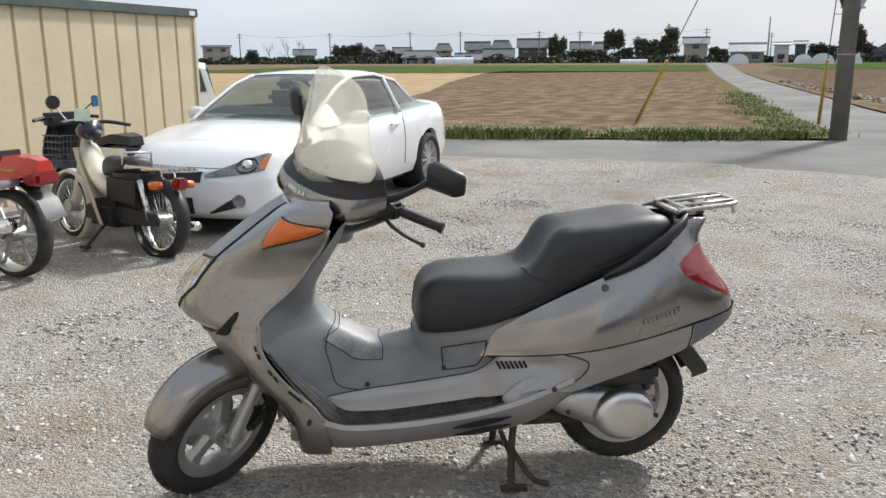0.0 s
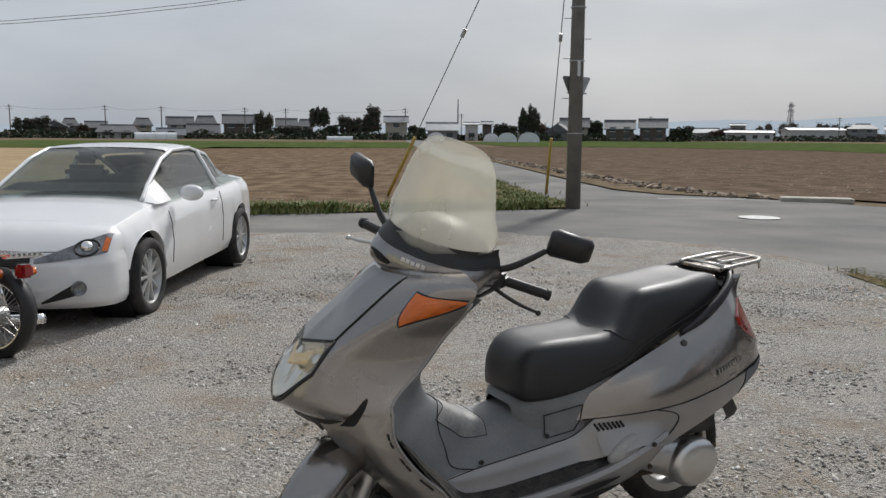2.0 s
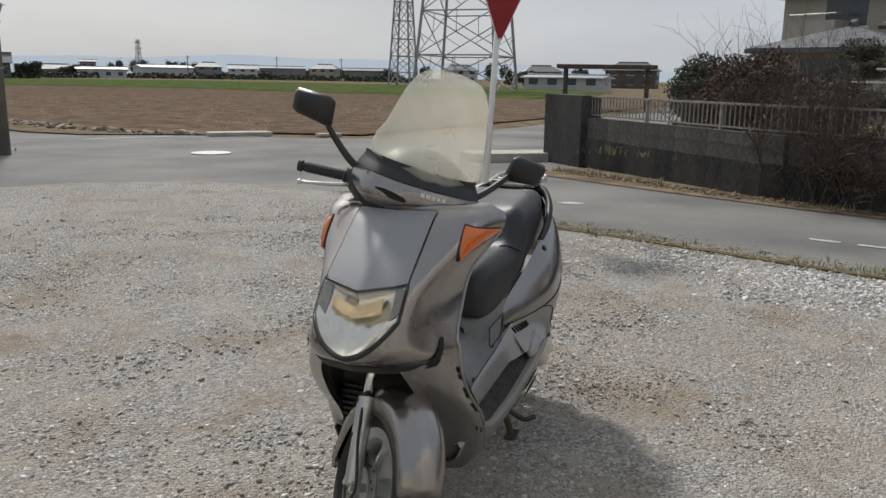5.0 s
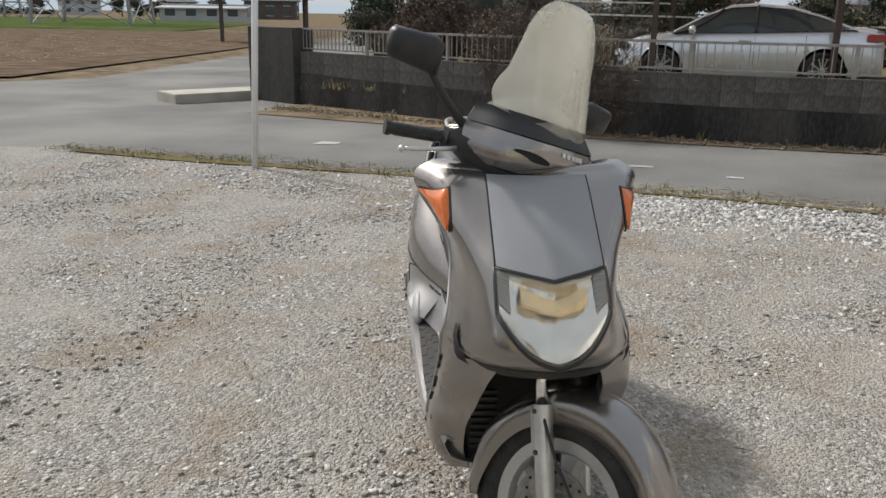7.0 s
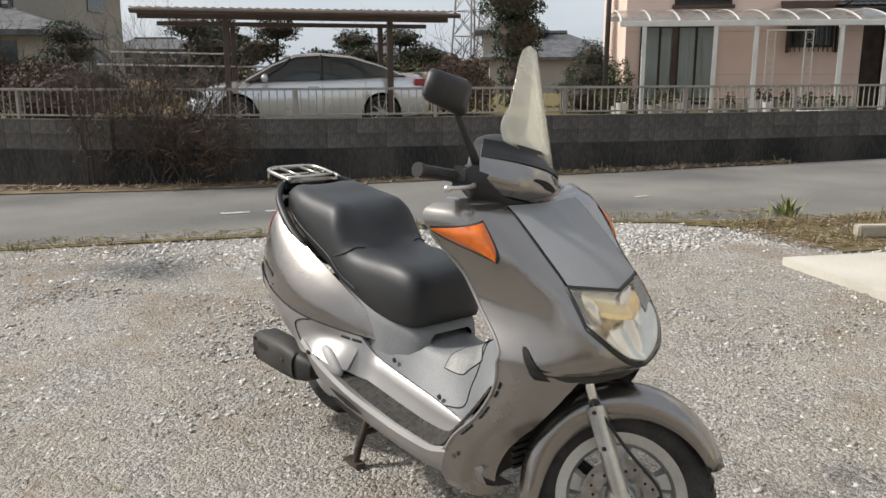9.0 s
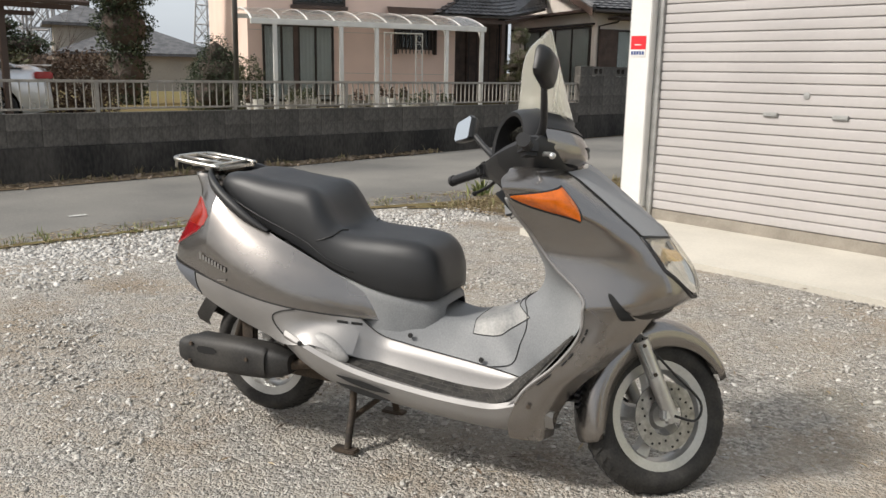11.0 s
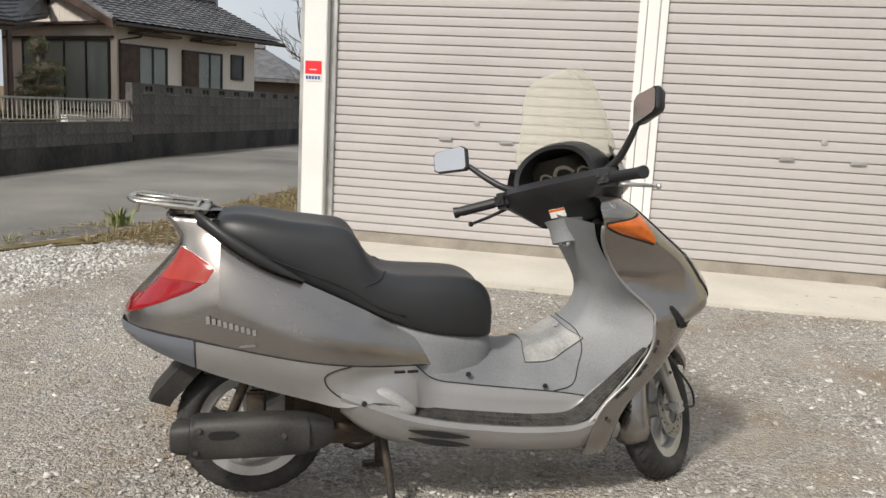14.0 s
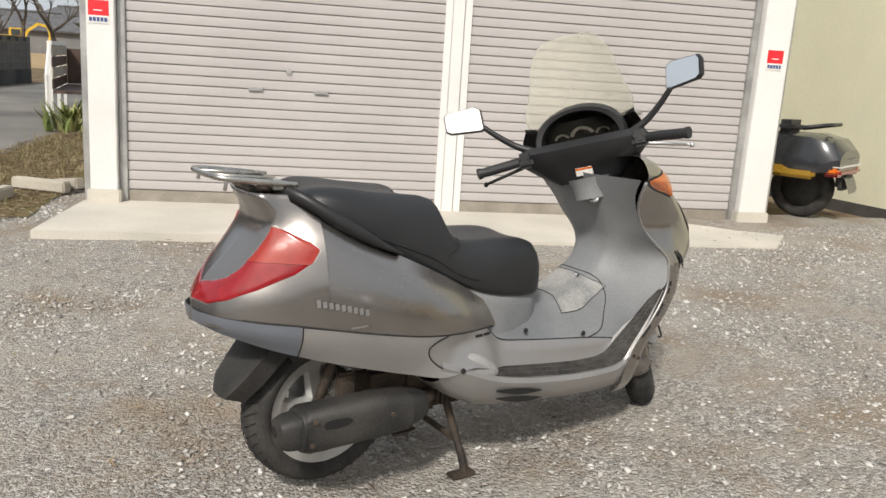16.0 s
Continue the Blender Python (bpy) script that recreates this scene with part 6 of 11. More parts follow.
    box_ring = lambda x, ry, rz: [Vector((x, ry * math.copysign(abs(math.cos(a)) ** 0.62, math.cos(a)), rz * math.copysign(abs(math.sin(a)) ** 0.62, math.sin(a)))) for a in (2 * math.pi * k / 28 for k in range(28))]
    rows = [box_ring(*q) for q in ((-0.004, 0.024, 0.026), (0.0, 0.038, 0.040), (0.02, 0.046, 0.048), (0.055, 0.050, 0.052), (0.058, 0.056, 0.058), (0.075, 0.062, 0.064), (0.3, 0.062, 0.063), (0.40, 0.058, 0.058), (0.45, 0.046, 0.048), (0.48, 0.03, 0.034))]
    si = part("silencer", skin(bmesh.new(), rows, ring=True, caps=True), DUSTY, SCOOTER, "dusty black silencer with heat shield", smooth=40, m=sm)
    rows = [[Vector((x, -0.056 * math.copysign(abs(math.cos(a)) ** 0.5, math.cos(a)) - 0.01, 0.004 + f * 0.066 * math.copysign(abs(math.sin(a)) ** 0.6, math.sin(a)))) for a in (1.35 * (-1 + 2 * k / 14) for k in range(15))] for x, f in ((0.066, 0.8), (0.075, 0.98), (0.3, 0.98), (0.395, 0.9), (0.405, 0.75))]
    part("heat_shield", skin(bmesh.new(), rows), DUSTY, si, smooth=50, m=sm)
    # recess and tail opening: flat black shapes painted as shade
    part("shield_recess", skin(bmesh.new(), [[(x, -0.0675, z) for z in (0.026 - h, 0.026 + h)] for x, h in ((0.11, 0.002), (0.118, 0.012), (0.145, 0.014), (0.185, 0.012), (0.2, 0.002))]), SHADOWM, si, m=sm)
    part("tail_opening", lathe(bmesh.new(), [(-0.006, 0.0), (-0.006, 0.016), (-0.002, 0.018)], 16, close=False), SHADOWM, si, m=sm @ Matrix.Translation((0, 0.008, 0.004)))
    for x, z in ((0.075, -0.03), (0.085, 0.055), (0.33, 0.02)):
        b = lathe(bmesh.new(), [(0, 0), (0, 0.008), (0.006, 0.007), (0.006, 0)], 8, close=False)
        part("screw", b, RUSTY, si, m=sm @ pose(x, -0.066, z * 0.8, 0, 0, -90))
    part("exhaust_pipe", tube(bmesh.new(), curve([(-0.49, -0.225, 0.303), (-0.43, -0.18, 0.305), (-0.36, -0.1, 0.26), (-0.25, -0.05, 0.22)], 6), 0.02, 10), RUSTY, SCOOTER, smooth=True)
    part("muffler_stay", boxed((-0.74, -0.17, 0.26), (-0.68, -0.14, 0.42), 0.008), RUSTY, SCOOTER)
    for s in (1, -1):
        sh = bmesh.new()
        if s > 0:
            tube(sh, [(-0.78, 0.12, 0.33), (-0.7, 0.13, 0.56)], 0.016, 10)
        else:
            tube(sh, [(-0.80, -0.13, 0.30), (-0.7, -0.14, 0.56)], 0.016, 10)
        part("shock_absorber", sh, RUSTY, SCOOTER, smooth=True)
    # centre stand
    for s in (1, -1):
        st = tube(bmesh.new(), curve([(-0.30, s * 0.10, 0.235), (-0.285, s * 0.13, 0.15), (-0.275, s * 0.175, 0.06), (-0.272, s * 0.19, 0.012)], 5), 0.0135, 10)
        box(st, (-0.33, s * 0.19 - 0.022, 0.0), (-0.235, s * 0.19 + 0.022, 0.014), bevel=0.004)
        part("centre_stand_leg", st, RUSTY, SCOOTER, smooth=40)
    part("stand_bar", tube(bmesh.new(), [(-0.28, -0.15, 0.11), (-0.28, 0.15, 0.11)], 0.011, 8), RUSTY, SCOOTER)
    part("stand_tang", tube(bmesh.new(), curve([(-0.285, 0.14, 0.13), (-0.34, 0.22, 0.06), (-0.39, 0.26, 0.055)], 5), 0.011, 8), RUSTY, SCOOTER, smooth=True)
    # luggage rack
    rk = tube(bmesh.new(), curve([(-0.862, 0.112, 0.975), (-0.93, 0.115, 0.983), (-1.03, 0.115, 0.993), (-1.075, 0.1, 0.998), (-1.092, 0.06, 1.0), (-1.095, 0, 1.0), (-1.092, -0.06, 1.0), (-1.075, -0.1, 0.998), (-1.03, -0.115, 0.993), (-0.93, -0.115, 0.983), (-0.862, -0.112, 0.975)], 5), 0.008, 10)
    part("luggage_rack", rk, STEEL, SCOOTER, "tarnished tubular steel luggage rack", smooth=True)
    for v in (0.045, -0.045):
        part("rack_bar", tube(bmesh.new(), [(-0.90, v, 0.984), (-1.09, v, 0.999)], 0.006, 8), STEEL, SCOOTER, smooth=True)
    for u in (-0.90, -0.98):
        part("rack_bar", tube(bmesh.new(), [(u, -0.113, 0.981), (u, 0.113, 0.981)], 0.006, 8), STEEL, SCOOTER, smooth=True)
    part("rack_plate", boxed((-0.93, -0.11, 0.962), (-0.865, 0.11, 0.973), 0.003), STEEL, SCOOTER)
    for v in (0.11, -0.11):
        part("rack_hook", tube(bmesh.new(), [(-1.06, v, 0.99), (-1.065, v, 0.965)], 0.005, 8), STEEL, SCOOTER)


scooter_front()
scooter_middle()
scooter_rear()
scooter_seat()
scooter_handlebar()
scooter_running_gear()

# ---- pole, sign, wires ----
def utility_pole():
    at = Vector((5.25, 19.08, gz(5.25, 19.08)))
    p = thing("utility_pole", "tall grey-brown concrete utility pole with climbing steps", "utility pole", Matrix.Translation(at))
    part("pole", tube(bmesh.new(), [(0, 0, -0.5), (0, 0, 5), (0, 0, 11.5)], 0.18, 20, 0.12), POLECON, p, smooth=True)
    for k in range(12):
        z, s = 2.55 + 0.45 * k, 1 if k % 2 else -1
        part("step_bolt", tube(bmesh.new(), [(s * 0.14, 0, z), (s * 0.33, 0, z)], 0.009, 6), GALV, p)
    for z in (1.75, 3.4, 4.6):
        part("band", lathe(bmesh.new(), [(-0.012, 0.172), (-0.012, 0.179), (0.012, 0.179), (0.012, 0.172)], 20, Matrix.Translation((0, 0, z)) @ Matrix.Rotation(radians(90), 4, "Y"), close=False), GALV, p)
    part("number_plate", boxed((-0.035, -0.182, 3.05), (0.035, -0.172, 3.4)), MARKM, p, "small white plate")
    tri = [(-0.42, 0.38), (0.42, 0.38), (0.44, 0.33), (0.04, -0.36), (-0.04, -0.36), (-0.44, 0.33)]
    bm = bmesh.new()
    f = [[bm.verts.new((x, y, z)) for x, z in tri] for y in (0, 0.02)]
    bm.faces.new(f[0])
    bm.faces.new(f[1][::-1])
    for i in range(6):
        bm.faces.new((f[0][i], f[0][(i + 1) % 6], f[1][(i + 1) % 6], f[1][i]))
    sg = thing("road_sign", "grey back of a triangular road sign strapped to the pole", "road sign", pose(5.32, 19.28, 2.45, 0, 0, 28))
    part("plate", bm, GALV, sg)
    part("bracket", boxed((-0.3, -0.03, -0.02), (0.3, 0.0, 0.02)), GALV, sg)
    for name, a in (("guy_wire", (1.15, 22.9, gz(1.15, 22.9))), ("guy_wire", (5.8, 23.5, gz(5.8, 23.5)))):
        g = thing("guy_wire", "steel guy wire with a yellow guard at its foot", "guy wire", Matrix.Translation(a))
        top = at + Vector((0, 0, 9.6)) - Vector(a)
        part("wire", tube(bmesh.new(), [(0, 0, 0), top], 0.012, 6), DARKSTEEL, g)
        part("insulator", tube(bmesh.new(), [top * 0.43, top * 0.45], 0.05, 8), GALV, g)
        part("guard", tube(bmesh.new(), [top * 0.005, top * 0.17], 0.045, 8), YELLOW, g, "weathered yellow plastic guard", smooth=True)
    for k, (z0, y) in enumerate(((14.3, 120), (14.5, 124), (17.4, 120), (17.7, 124), (20.3, 120), (20.6, 124))):
        pts = [(x, y, z0 + 0.00122 * (x + 80) ** 2) for x in range(-150, 151, 12)]
        tagged(part("overhead_wire", tube(bmesh.new(), pts, 0.045, 4), DARKSTEEL), "thin grey high-voltage line over the fields", "cable", group="overhead cables")


utility_pole()


def stop_sign():
    s = thing("stop_sign", "red triangular stop sign on a white steel post", "road sign", pose(5.12, 6.62, gz(5.12, 6.62), 2.0, 2.0, 0))
    part("post", tube(bmesh.new(), [(0, 0, -0.3), (0, 0, 2.75)], 0.032, 16), WHITE, s, "white painted round post", smooth=True)
    m = pose(0, 0, 2.33, 0, 0, -10)
    def tri(k, y, th):
        bm = bmesh.new()
        pts = [(-0.42 * k, 0.33 * k), (-0.38 * k, 0.36 * k), (0.38 * k, 0.36 * k), (0.42 * k, 0.33 * k), (0.03 * k, -0.38 * k), (-0.03 * k, -0.38 * k)]
        f = [[bm.verts.new((x, yy, z)) for x, z in pts] for yy in (y, y + th)]
        bm.faces.new(f[0])
        bm.faces.new(f[1][::-1])
        for i in range(6):
            bm.faces.new((f[0][i], f[0][(i + 1) % 6], f[1][(i + 1) % 6], f[1][i]))
        return bm
    part("border", tri(1.0, -0.045, 0.008), WHITE, s, "white sign border", m=m)
    part("face", tri(0.94, -0.052, 0.006), mat("sign_red", (0.28, 0.012, 0.016), 0.4, var=0.08, scale=6, bump=0.02), s, "faded red sign face", m=m)
    txt = bpy.data.curves.new("sign_text", "FONT")
    txt.body, txt.size, txt.align_x, txt.extrude = "止まれ", 0.2, "CENTER", 0.001
    ob = bpy.data.objects.new("sign_text", txt)
    bpy.context.scene.collection.objects.link(ob)
    bpy.context.view_layer.update()
    me = bpy.data.meshes.new_from_object(ob.evaluated_get(bpy.context.evaluated_depsgraph_get()))
    bpy.data.objects.remove(ob)
    me.materials.append(WHITE)
    word = new("lettering", me)
    word.parent = s
    word.matrix_local = m @ pose(0, -0.054, 0.1, 90, 0, 0)
    word["label"] = "white stop lettering"



stop_sign()


# ---- beige container, cream shed ----
def container():
    a, b = Vector((-4.95, 10.95, 0)), Vector((-5.95, 4.2, 0))
    d = (b - a).length
    m = pose(a.x, a.y, -0.06) @ Matrix.Rotation(math.atan2(b.y - a.y, b.x - a.x), 4, "Z")
    c = thing("storage_container", "beige ribbed steel storage container with green-grey roof trim", "container")
    part("body", boxed((0, -2.3, 0.05), (d, -0.03, 2.12)), BEIGE, c, m=m)
    x, me = 0.0, None
    while x < d - 0.1:
        bm = skin(bmesh.new(), [[(x + dx, y, z) for dx, y in ((0.0, -0.028), (0.012, -0.028), (0.02, 0.004), (0.34, 0.004), (0.352, -0.028), (0.37, -0.028))] for z in (0.06, 2.1)])
        part("wall_panel", bm, BEIGE, c, m=m)
        x += 0.37
    x = 0.0
    part("roof_trim", boxed((-0.05, -2.35, 2.1), (d + 0.05, 0.06, 2.21), 0.008), mat("green_grey_trim", (0.07, 0.09, 0.08), 0.6, var=0.2, bump=0.08), c, "dark green-grey roof trim", m=m)
    part("corner_post", boxed((-0.035, -0.05, 0.0), (0.02, 0.025, 2.12), 0.004), BEIGE, c, m=m)
    part("end_wall", boxed((-0.012, -2.3, 0.05), (-0.004, -0.05, 2.1)), BEIGE, c, m=m)
    part("label_plate", boxed((0.02, 0.061, 2.12), (0.14, 0.064, 2.18)), WHITE, c, m=m)
    part("skid", boxed((0, -2.3, -0.1), (d, 0.0, 0.06)), DARKSTEEL, c, m=m)


container()


def cream_shed():
    s = thing("wall_shed", "cream painted metal shed wall with a downpipe", "shed", kind="structure")
    m = pose(-5.3, -3.4, 0.06, 0, 0, 98)
    part("wall", boxed((-0.3, 0.0, 0.12), (6, 3.0, 3.6)), CREAM, s, m=m)
    part("plinth", boxed((-0.3, -0.01, -0.2), (6, 2.9, 0.12)), DARKSTEEL, s, m=m)
    part("marker", boxed((3.2, -0.006, 1.55), (3.27, -0.002, 1.72)), YELLOW, s, m=m)
    part("downpipe", tube(bmesh.new(), [(-0.25, -0.07, 0.05), (-0.25, -0.07, 3.5)], 0.04, 12), WHITE, s, smooth=True, m=m)
    for z in (0.9, 1.75, 2.5):
        part("pipe_clip", boxed((-0.3, -0.12, z), (-0.2, -0.0, z + 0.03)), GALV, s, m=m)
    b = thing("wall_rear_shed", "pale siding of a small building behind the passage", "shed", kind="structure")
    m2 = pose(-3.6, -5.6, 0.05, 0, 0, 8.7 + 180)
    for k in range(19):
        part("siding_board", boxed((-0.2, 0, 0.1 + 0.11 * k), (3.0, 0.02 + 0.004 * (k % 2), 0.205 + 0.11 * k), 0.003), CREAM, b, m=m2)
    part("fascia", boxed((-0.3, -0.1, 2.15), (3.1, 0.5, 2.4), 0.01), DARKSTEEL, b, m=m2)
    part("side_post", boxed((1.0, 0.03, 0.0), (1.75, 0.4, 2.55), 0.01), WHITE, b, m=m2)
    part("beam", boxed((0.9, 0.0, 2.5), (2.2, 0.5, 2.72), 0.01), GALV, b, m=m2)


cream_shed()

# ---- cars ----
PAINT_W = mat("pearl_white_paint", (0.8, 0.8, 0.8), 0.22, var=0.03, scale=2, fine=60, bump=0.0, coat=0.8)
PAINT_S = mat("silver_paint", (0.74, 0.76, 0.79), 0.25, 0.5, var=0.03, scale=2, fine=200, bump=0.0, coat=0.7)
TAILR = mat("tail_red", (0.35, 0.015, 0.02), 0.15, var=0.1, bump=0, coat=0.6)
LAMPG = mat("lamp_glass", (0.2, 0.2, 0.205), 0.15, 0.5, var=0.5, scale=20, fine=60, bump=0.05, coat=0.3)
for glass in (CARGLASS, SMOKE):
    glass.node_tree.nodes["Principled BSDF"].inputs["Coat Weight"].default_value = 0.0
    glass.node_tree.nodes["Principled BSDF"].inputs["Specular IOR Level"].default_value = 0.55


def car_wheel(parent, x, s, r, spokes=10):
    m = Matrix.Translation((x, s * 0.80, r)) @ Matrix.Rotation(radians(90 * s), 4, "Z")
    w = part("wheel", lathe(bmesh.new(), [(-0.2, r * 0.6), (0.06, r * 0.70), (0.085, r * 0.72), (0.09, r * 0.70), (0.05, r * 0.66), (0.02, r * 0.62)], 40, close=False), WHEELP, parent, "alloy wheel", smooth=35, m=m)
    part("tyre", lathe(bmesh.new(), [(-0.12, r * 0.7), (-0.12, r * 0.95), (-0.09, r), (0.07, r), (0.1, r * 0.95), (0.105, r * 0.85), (0.092, r * 0.715), (0.05, r * 0.7)], 44, close=False), RUBBER, w, "black car tyre", smooth=True, m=m)
    sp = bmesh.new()
    for k in range(spokes):
        a = 2 * math.pi * k / spokes
        rows = []
        for q, ww in ((0.03, 0.022), (0.12, 0.014), (r * 0.69, 0.019)):
            rows.append([Vector((xx + 0.05, q * math.cos(a) - y * math.sin(a), q * math.sin(a) + y * math.cos(a))) for xx, y in ((0.0, -ww), (0.025, -ww * 0.6), (0.025, ww * 0.6), (0.0, ww))])
        skin(sp, rows, ring=True, caps=True)
    lathe(sp, [(0.02, 0.06), (0.075, 0.05), (0.078, 0)], 20, close=False)
    part("spokes", sp, WHEELP, w, smooth=35, m=m)
    part("brake", lathe(bmesh.new(), [(0.0, 0), (0.0, r * 0.6)], 24, close=False), DARKSTEEL, w, m=m)


def car(name, label, paint, at, P):
    """A car from its side profile P: belt and bonnet line, roof, wheel places."""
    c = thing(name, label, "car", at)
    top, half, r = P["top"], P["half"], P["r"]
    xs = [P["x0"] + (P["x1"] - P["x0"]) * k / 110 for k in range(111)]
    sides = []
    for x in xs:
        zt, w = interp(top, x), interp(half, x)
        low = interp(P["low"], x)
        arch = 0
        for xw in P["wheels"]:
            dx = abs(x - xw)
            if dx < r + 0.055:
                arch = max(arch, r + math.sqrt((r + 0.055) ** 2 - dx * dx))
        zl = max(low, arch)
        crown = interp(P["crown"], x)
        zs = min(zt - 0.10, interp(P["shoulder"], x))
        pts = [(w * 0.93, zl if not arch else zl), (w * 0.985, max(zl + 0.002, min(zs - 0.2, 0.36))), (w, max(zl + 0.004, zs - 0.28)), (w * 0.985, max(zl + 0.006, zs - 0.1)), (w * 0.955, max(zl + 0.008, zs)), (w * 0.88, max(zl + 0.01, (zs + zt) / 2 + 0.015)), (w * 0.72, zt - crown * 0.5), (w * 0.4, zt - crown * 0.12), (0, zt)]
        sides.append([Vector((x, y, z)) for y, z in pts])
    rows = [[*r_, *[Vector((p.x, -p.y, p.z)) for p in reversed(r_[:-1])]] for r_ in sides]
    body = bmesh.new()
    skin(body, rows)
    for r_ in (rows[0], *([] if P.get('open_front') else [rows[-1]])):
        body.faces.new([body.verts.new(p) for p in r_])
    bmesh.ops.remove_doubles(body, verts=body.verts, dist=0.0008)
    part("body", body, paint, c, smooth=32)
    part("floor_pan", boxed((P["x0"] + 0.15, -0.68, 0.16), (P["x1"] - 0.05, 0.68, 0.5)), DARKSTEEL, c)
    for xw in P["wheels"]:
        for s in (1, -1):
            bm = lathe(bmesh.new(), [(-0.3, 0), (-0.3, r + 0.06), (0.02, r + 0.058)], 30, close=False)
            part("wheel_well", bm, SHADOWM, c, m=Matrix.Translation((xw, s * 0.82, r)) @ Matrix.Rotation(radians(90 * s), 4, "Z"))
            car_wheel(c, xw, s, r)
    # roof and glass
    rf = P["roof"]
    belt = P["belt"]
    rows = []
    gx = [x for x, _, _ in rf]
    fine = [gx[0] + (gx[-1] - gx[0]) * k / 60 for k in range(61)]
    for x in fine:
        zr, wr = interp([(a, b) for a, b, _ in rf], x), interp([(a, w) for a, _, w in rf], x)
        rows.append([Vector((x, y, z)) for y, z in ((wr, zr - 0.05), (wr * 0.93, zr - 0.022), (wr * 0.75, zr - 0.008), (wr * 0.4, zr), (0, zr + 0.003))])
    xw, xr = P["screen"], P["rear_screen"]
    seg = lambda a, b: [r_ for x, r_ in zip(fine, rows) if a <= x <= b]
    both = lambda rs: [[*r_, *[Vector((p.x, -p.y, p.z)) for p in reversed(r_[:-1])]] for r_ in rs]
    part("roof", skin(bmesh.new(), both(seg(xr[1], xw[1]))), paint, c, smooth=True)
    part("windscreen", skin(bmesh.new(), both(seg(xw[1], 9))), P.get("glass", CARGLASS), c, "dark car windscreen", smooth=True)
    part("rear_window", skin(bmesh.new(), both(seg(-9, xr[1]))), CARGLASS, c, "dark rear window", smooth=True)
    for s in (1, -1):
        gl, fr = [], []
        for x, r_ in zip(fine, rows):
            e = r_[0]
            zb = interp(belt, x)
            wb = interp(half, x) * 0.93
            a = Vector((x, s * e.y, e.z))
            b = Vector((x, s * wb, min(zb, e.z)))
            gl.append([a, a.lerp(b, 0.5) + Vector((0, s * 0.012, 0)), b])
        cut = P["mirror"] + 0.06
        part("side_glass", skin(bmesh.new(), [g for g in gl if g[0].x <= cut + 0.06]), P.get("glass", SMOKE), c, "smoked side window", smooth=True)
        part("mirror_sail", skin(bmesh.new(), [[q + Vector((0, s * 0.004, 0)) for q in g] for g in gl if g[0].x >= cut]), paint if P["white_pillar"] else BLACKP, c, smooth=True)
        for x0, x1 in P["pillars"]:
            rr = []
            for k in range(7):
                t = k / 6
                x = x0 + (x1 - x0) * t
                e = min(zip(fine, rows), key=lambda q: abs(q[0] - x))[1][0]
                zb, wb = interp(belt, x), interp(half, x) * 0.93
                p = Vector((x, s * e.y, e.z)).lerp(Vector((x, s * wb, zb)), t if x0 != x1 else t)
                if x0 == x1:
                    p = Vector((x, s * e.y, e.z)).lerp(Vector((x, s * wb, zb)), t)
                rr.append(p + Vector((0, s * 0.012, 0)))
            part("pillar", tube(bmesh.new(), rr, 0.026, 8), paint if P["white_pillar"] else BLACKP, c, smooth=True)
        # edge of the roof over the glass
        part("roof_rail", tube(bmesh.new(), [Vector((p[0].x, s * (p[0].y + 0.004), p[0].z + 0.003)) for p in rows], 0.022, 8), paint, c, smooth=True)
        part("window_trim", tube(bmesh.new(), [Vector((p[0].x, s * (p[0].y + 0.012), p[0].z - 0.016)) for p in rows], 0.011, 6), BLACKP, c, smooth=True)
        # mirror, handle, lamps, seams
        mx = P["mirror"]
        mb = bmesh.new()
        bmesh.ops.create_uvsphere(mb, u_segments=16, v_segments=10, radius=1, matrix=Matrix.Translation((mx, s * 0.98, interp(belt, mx) + 0.06)) @ Matrix.Diagonal((0.07, 0.115, 0.075, 1)))
        part("door_mirror", mb, paint, c, smooth=True)
        hx = P["handle"]
        part("door_handle", tube(bmesh.new(), curve([(hx + 0.1, s * (interp(half, hx) * 0.975 + 0.012), interp(P["shoulder"], hx) - 0.06), (hx, s * (interp(half, hx) * 0.975 + 0.032), interp(P["shoulder"], hx) - 0.058), (hx - 0.1, s * (interp(half, hx) * 0.975 + 0.012), interp(P["shoulder"], hx) - 0.056)], 4), 0.014, 8), CHROME if paint is PAINT_S else paint, c, smooth=True)
        for x in P["doors"]:
            pts = []
            r_ = min(sides, key=lambda q: abs(q[0].x - x))
            for p in r_[1:5]:
                pts.append(Vector((x, s * (p.y + 0.001), p.z)))
            part("door_seam", tube(bmesh.new(), pts, 0.004, 5), SHADOWM, c)
    return c, sides


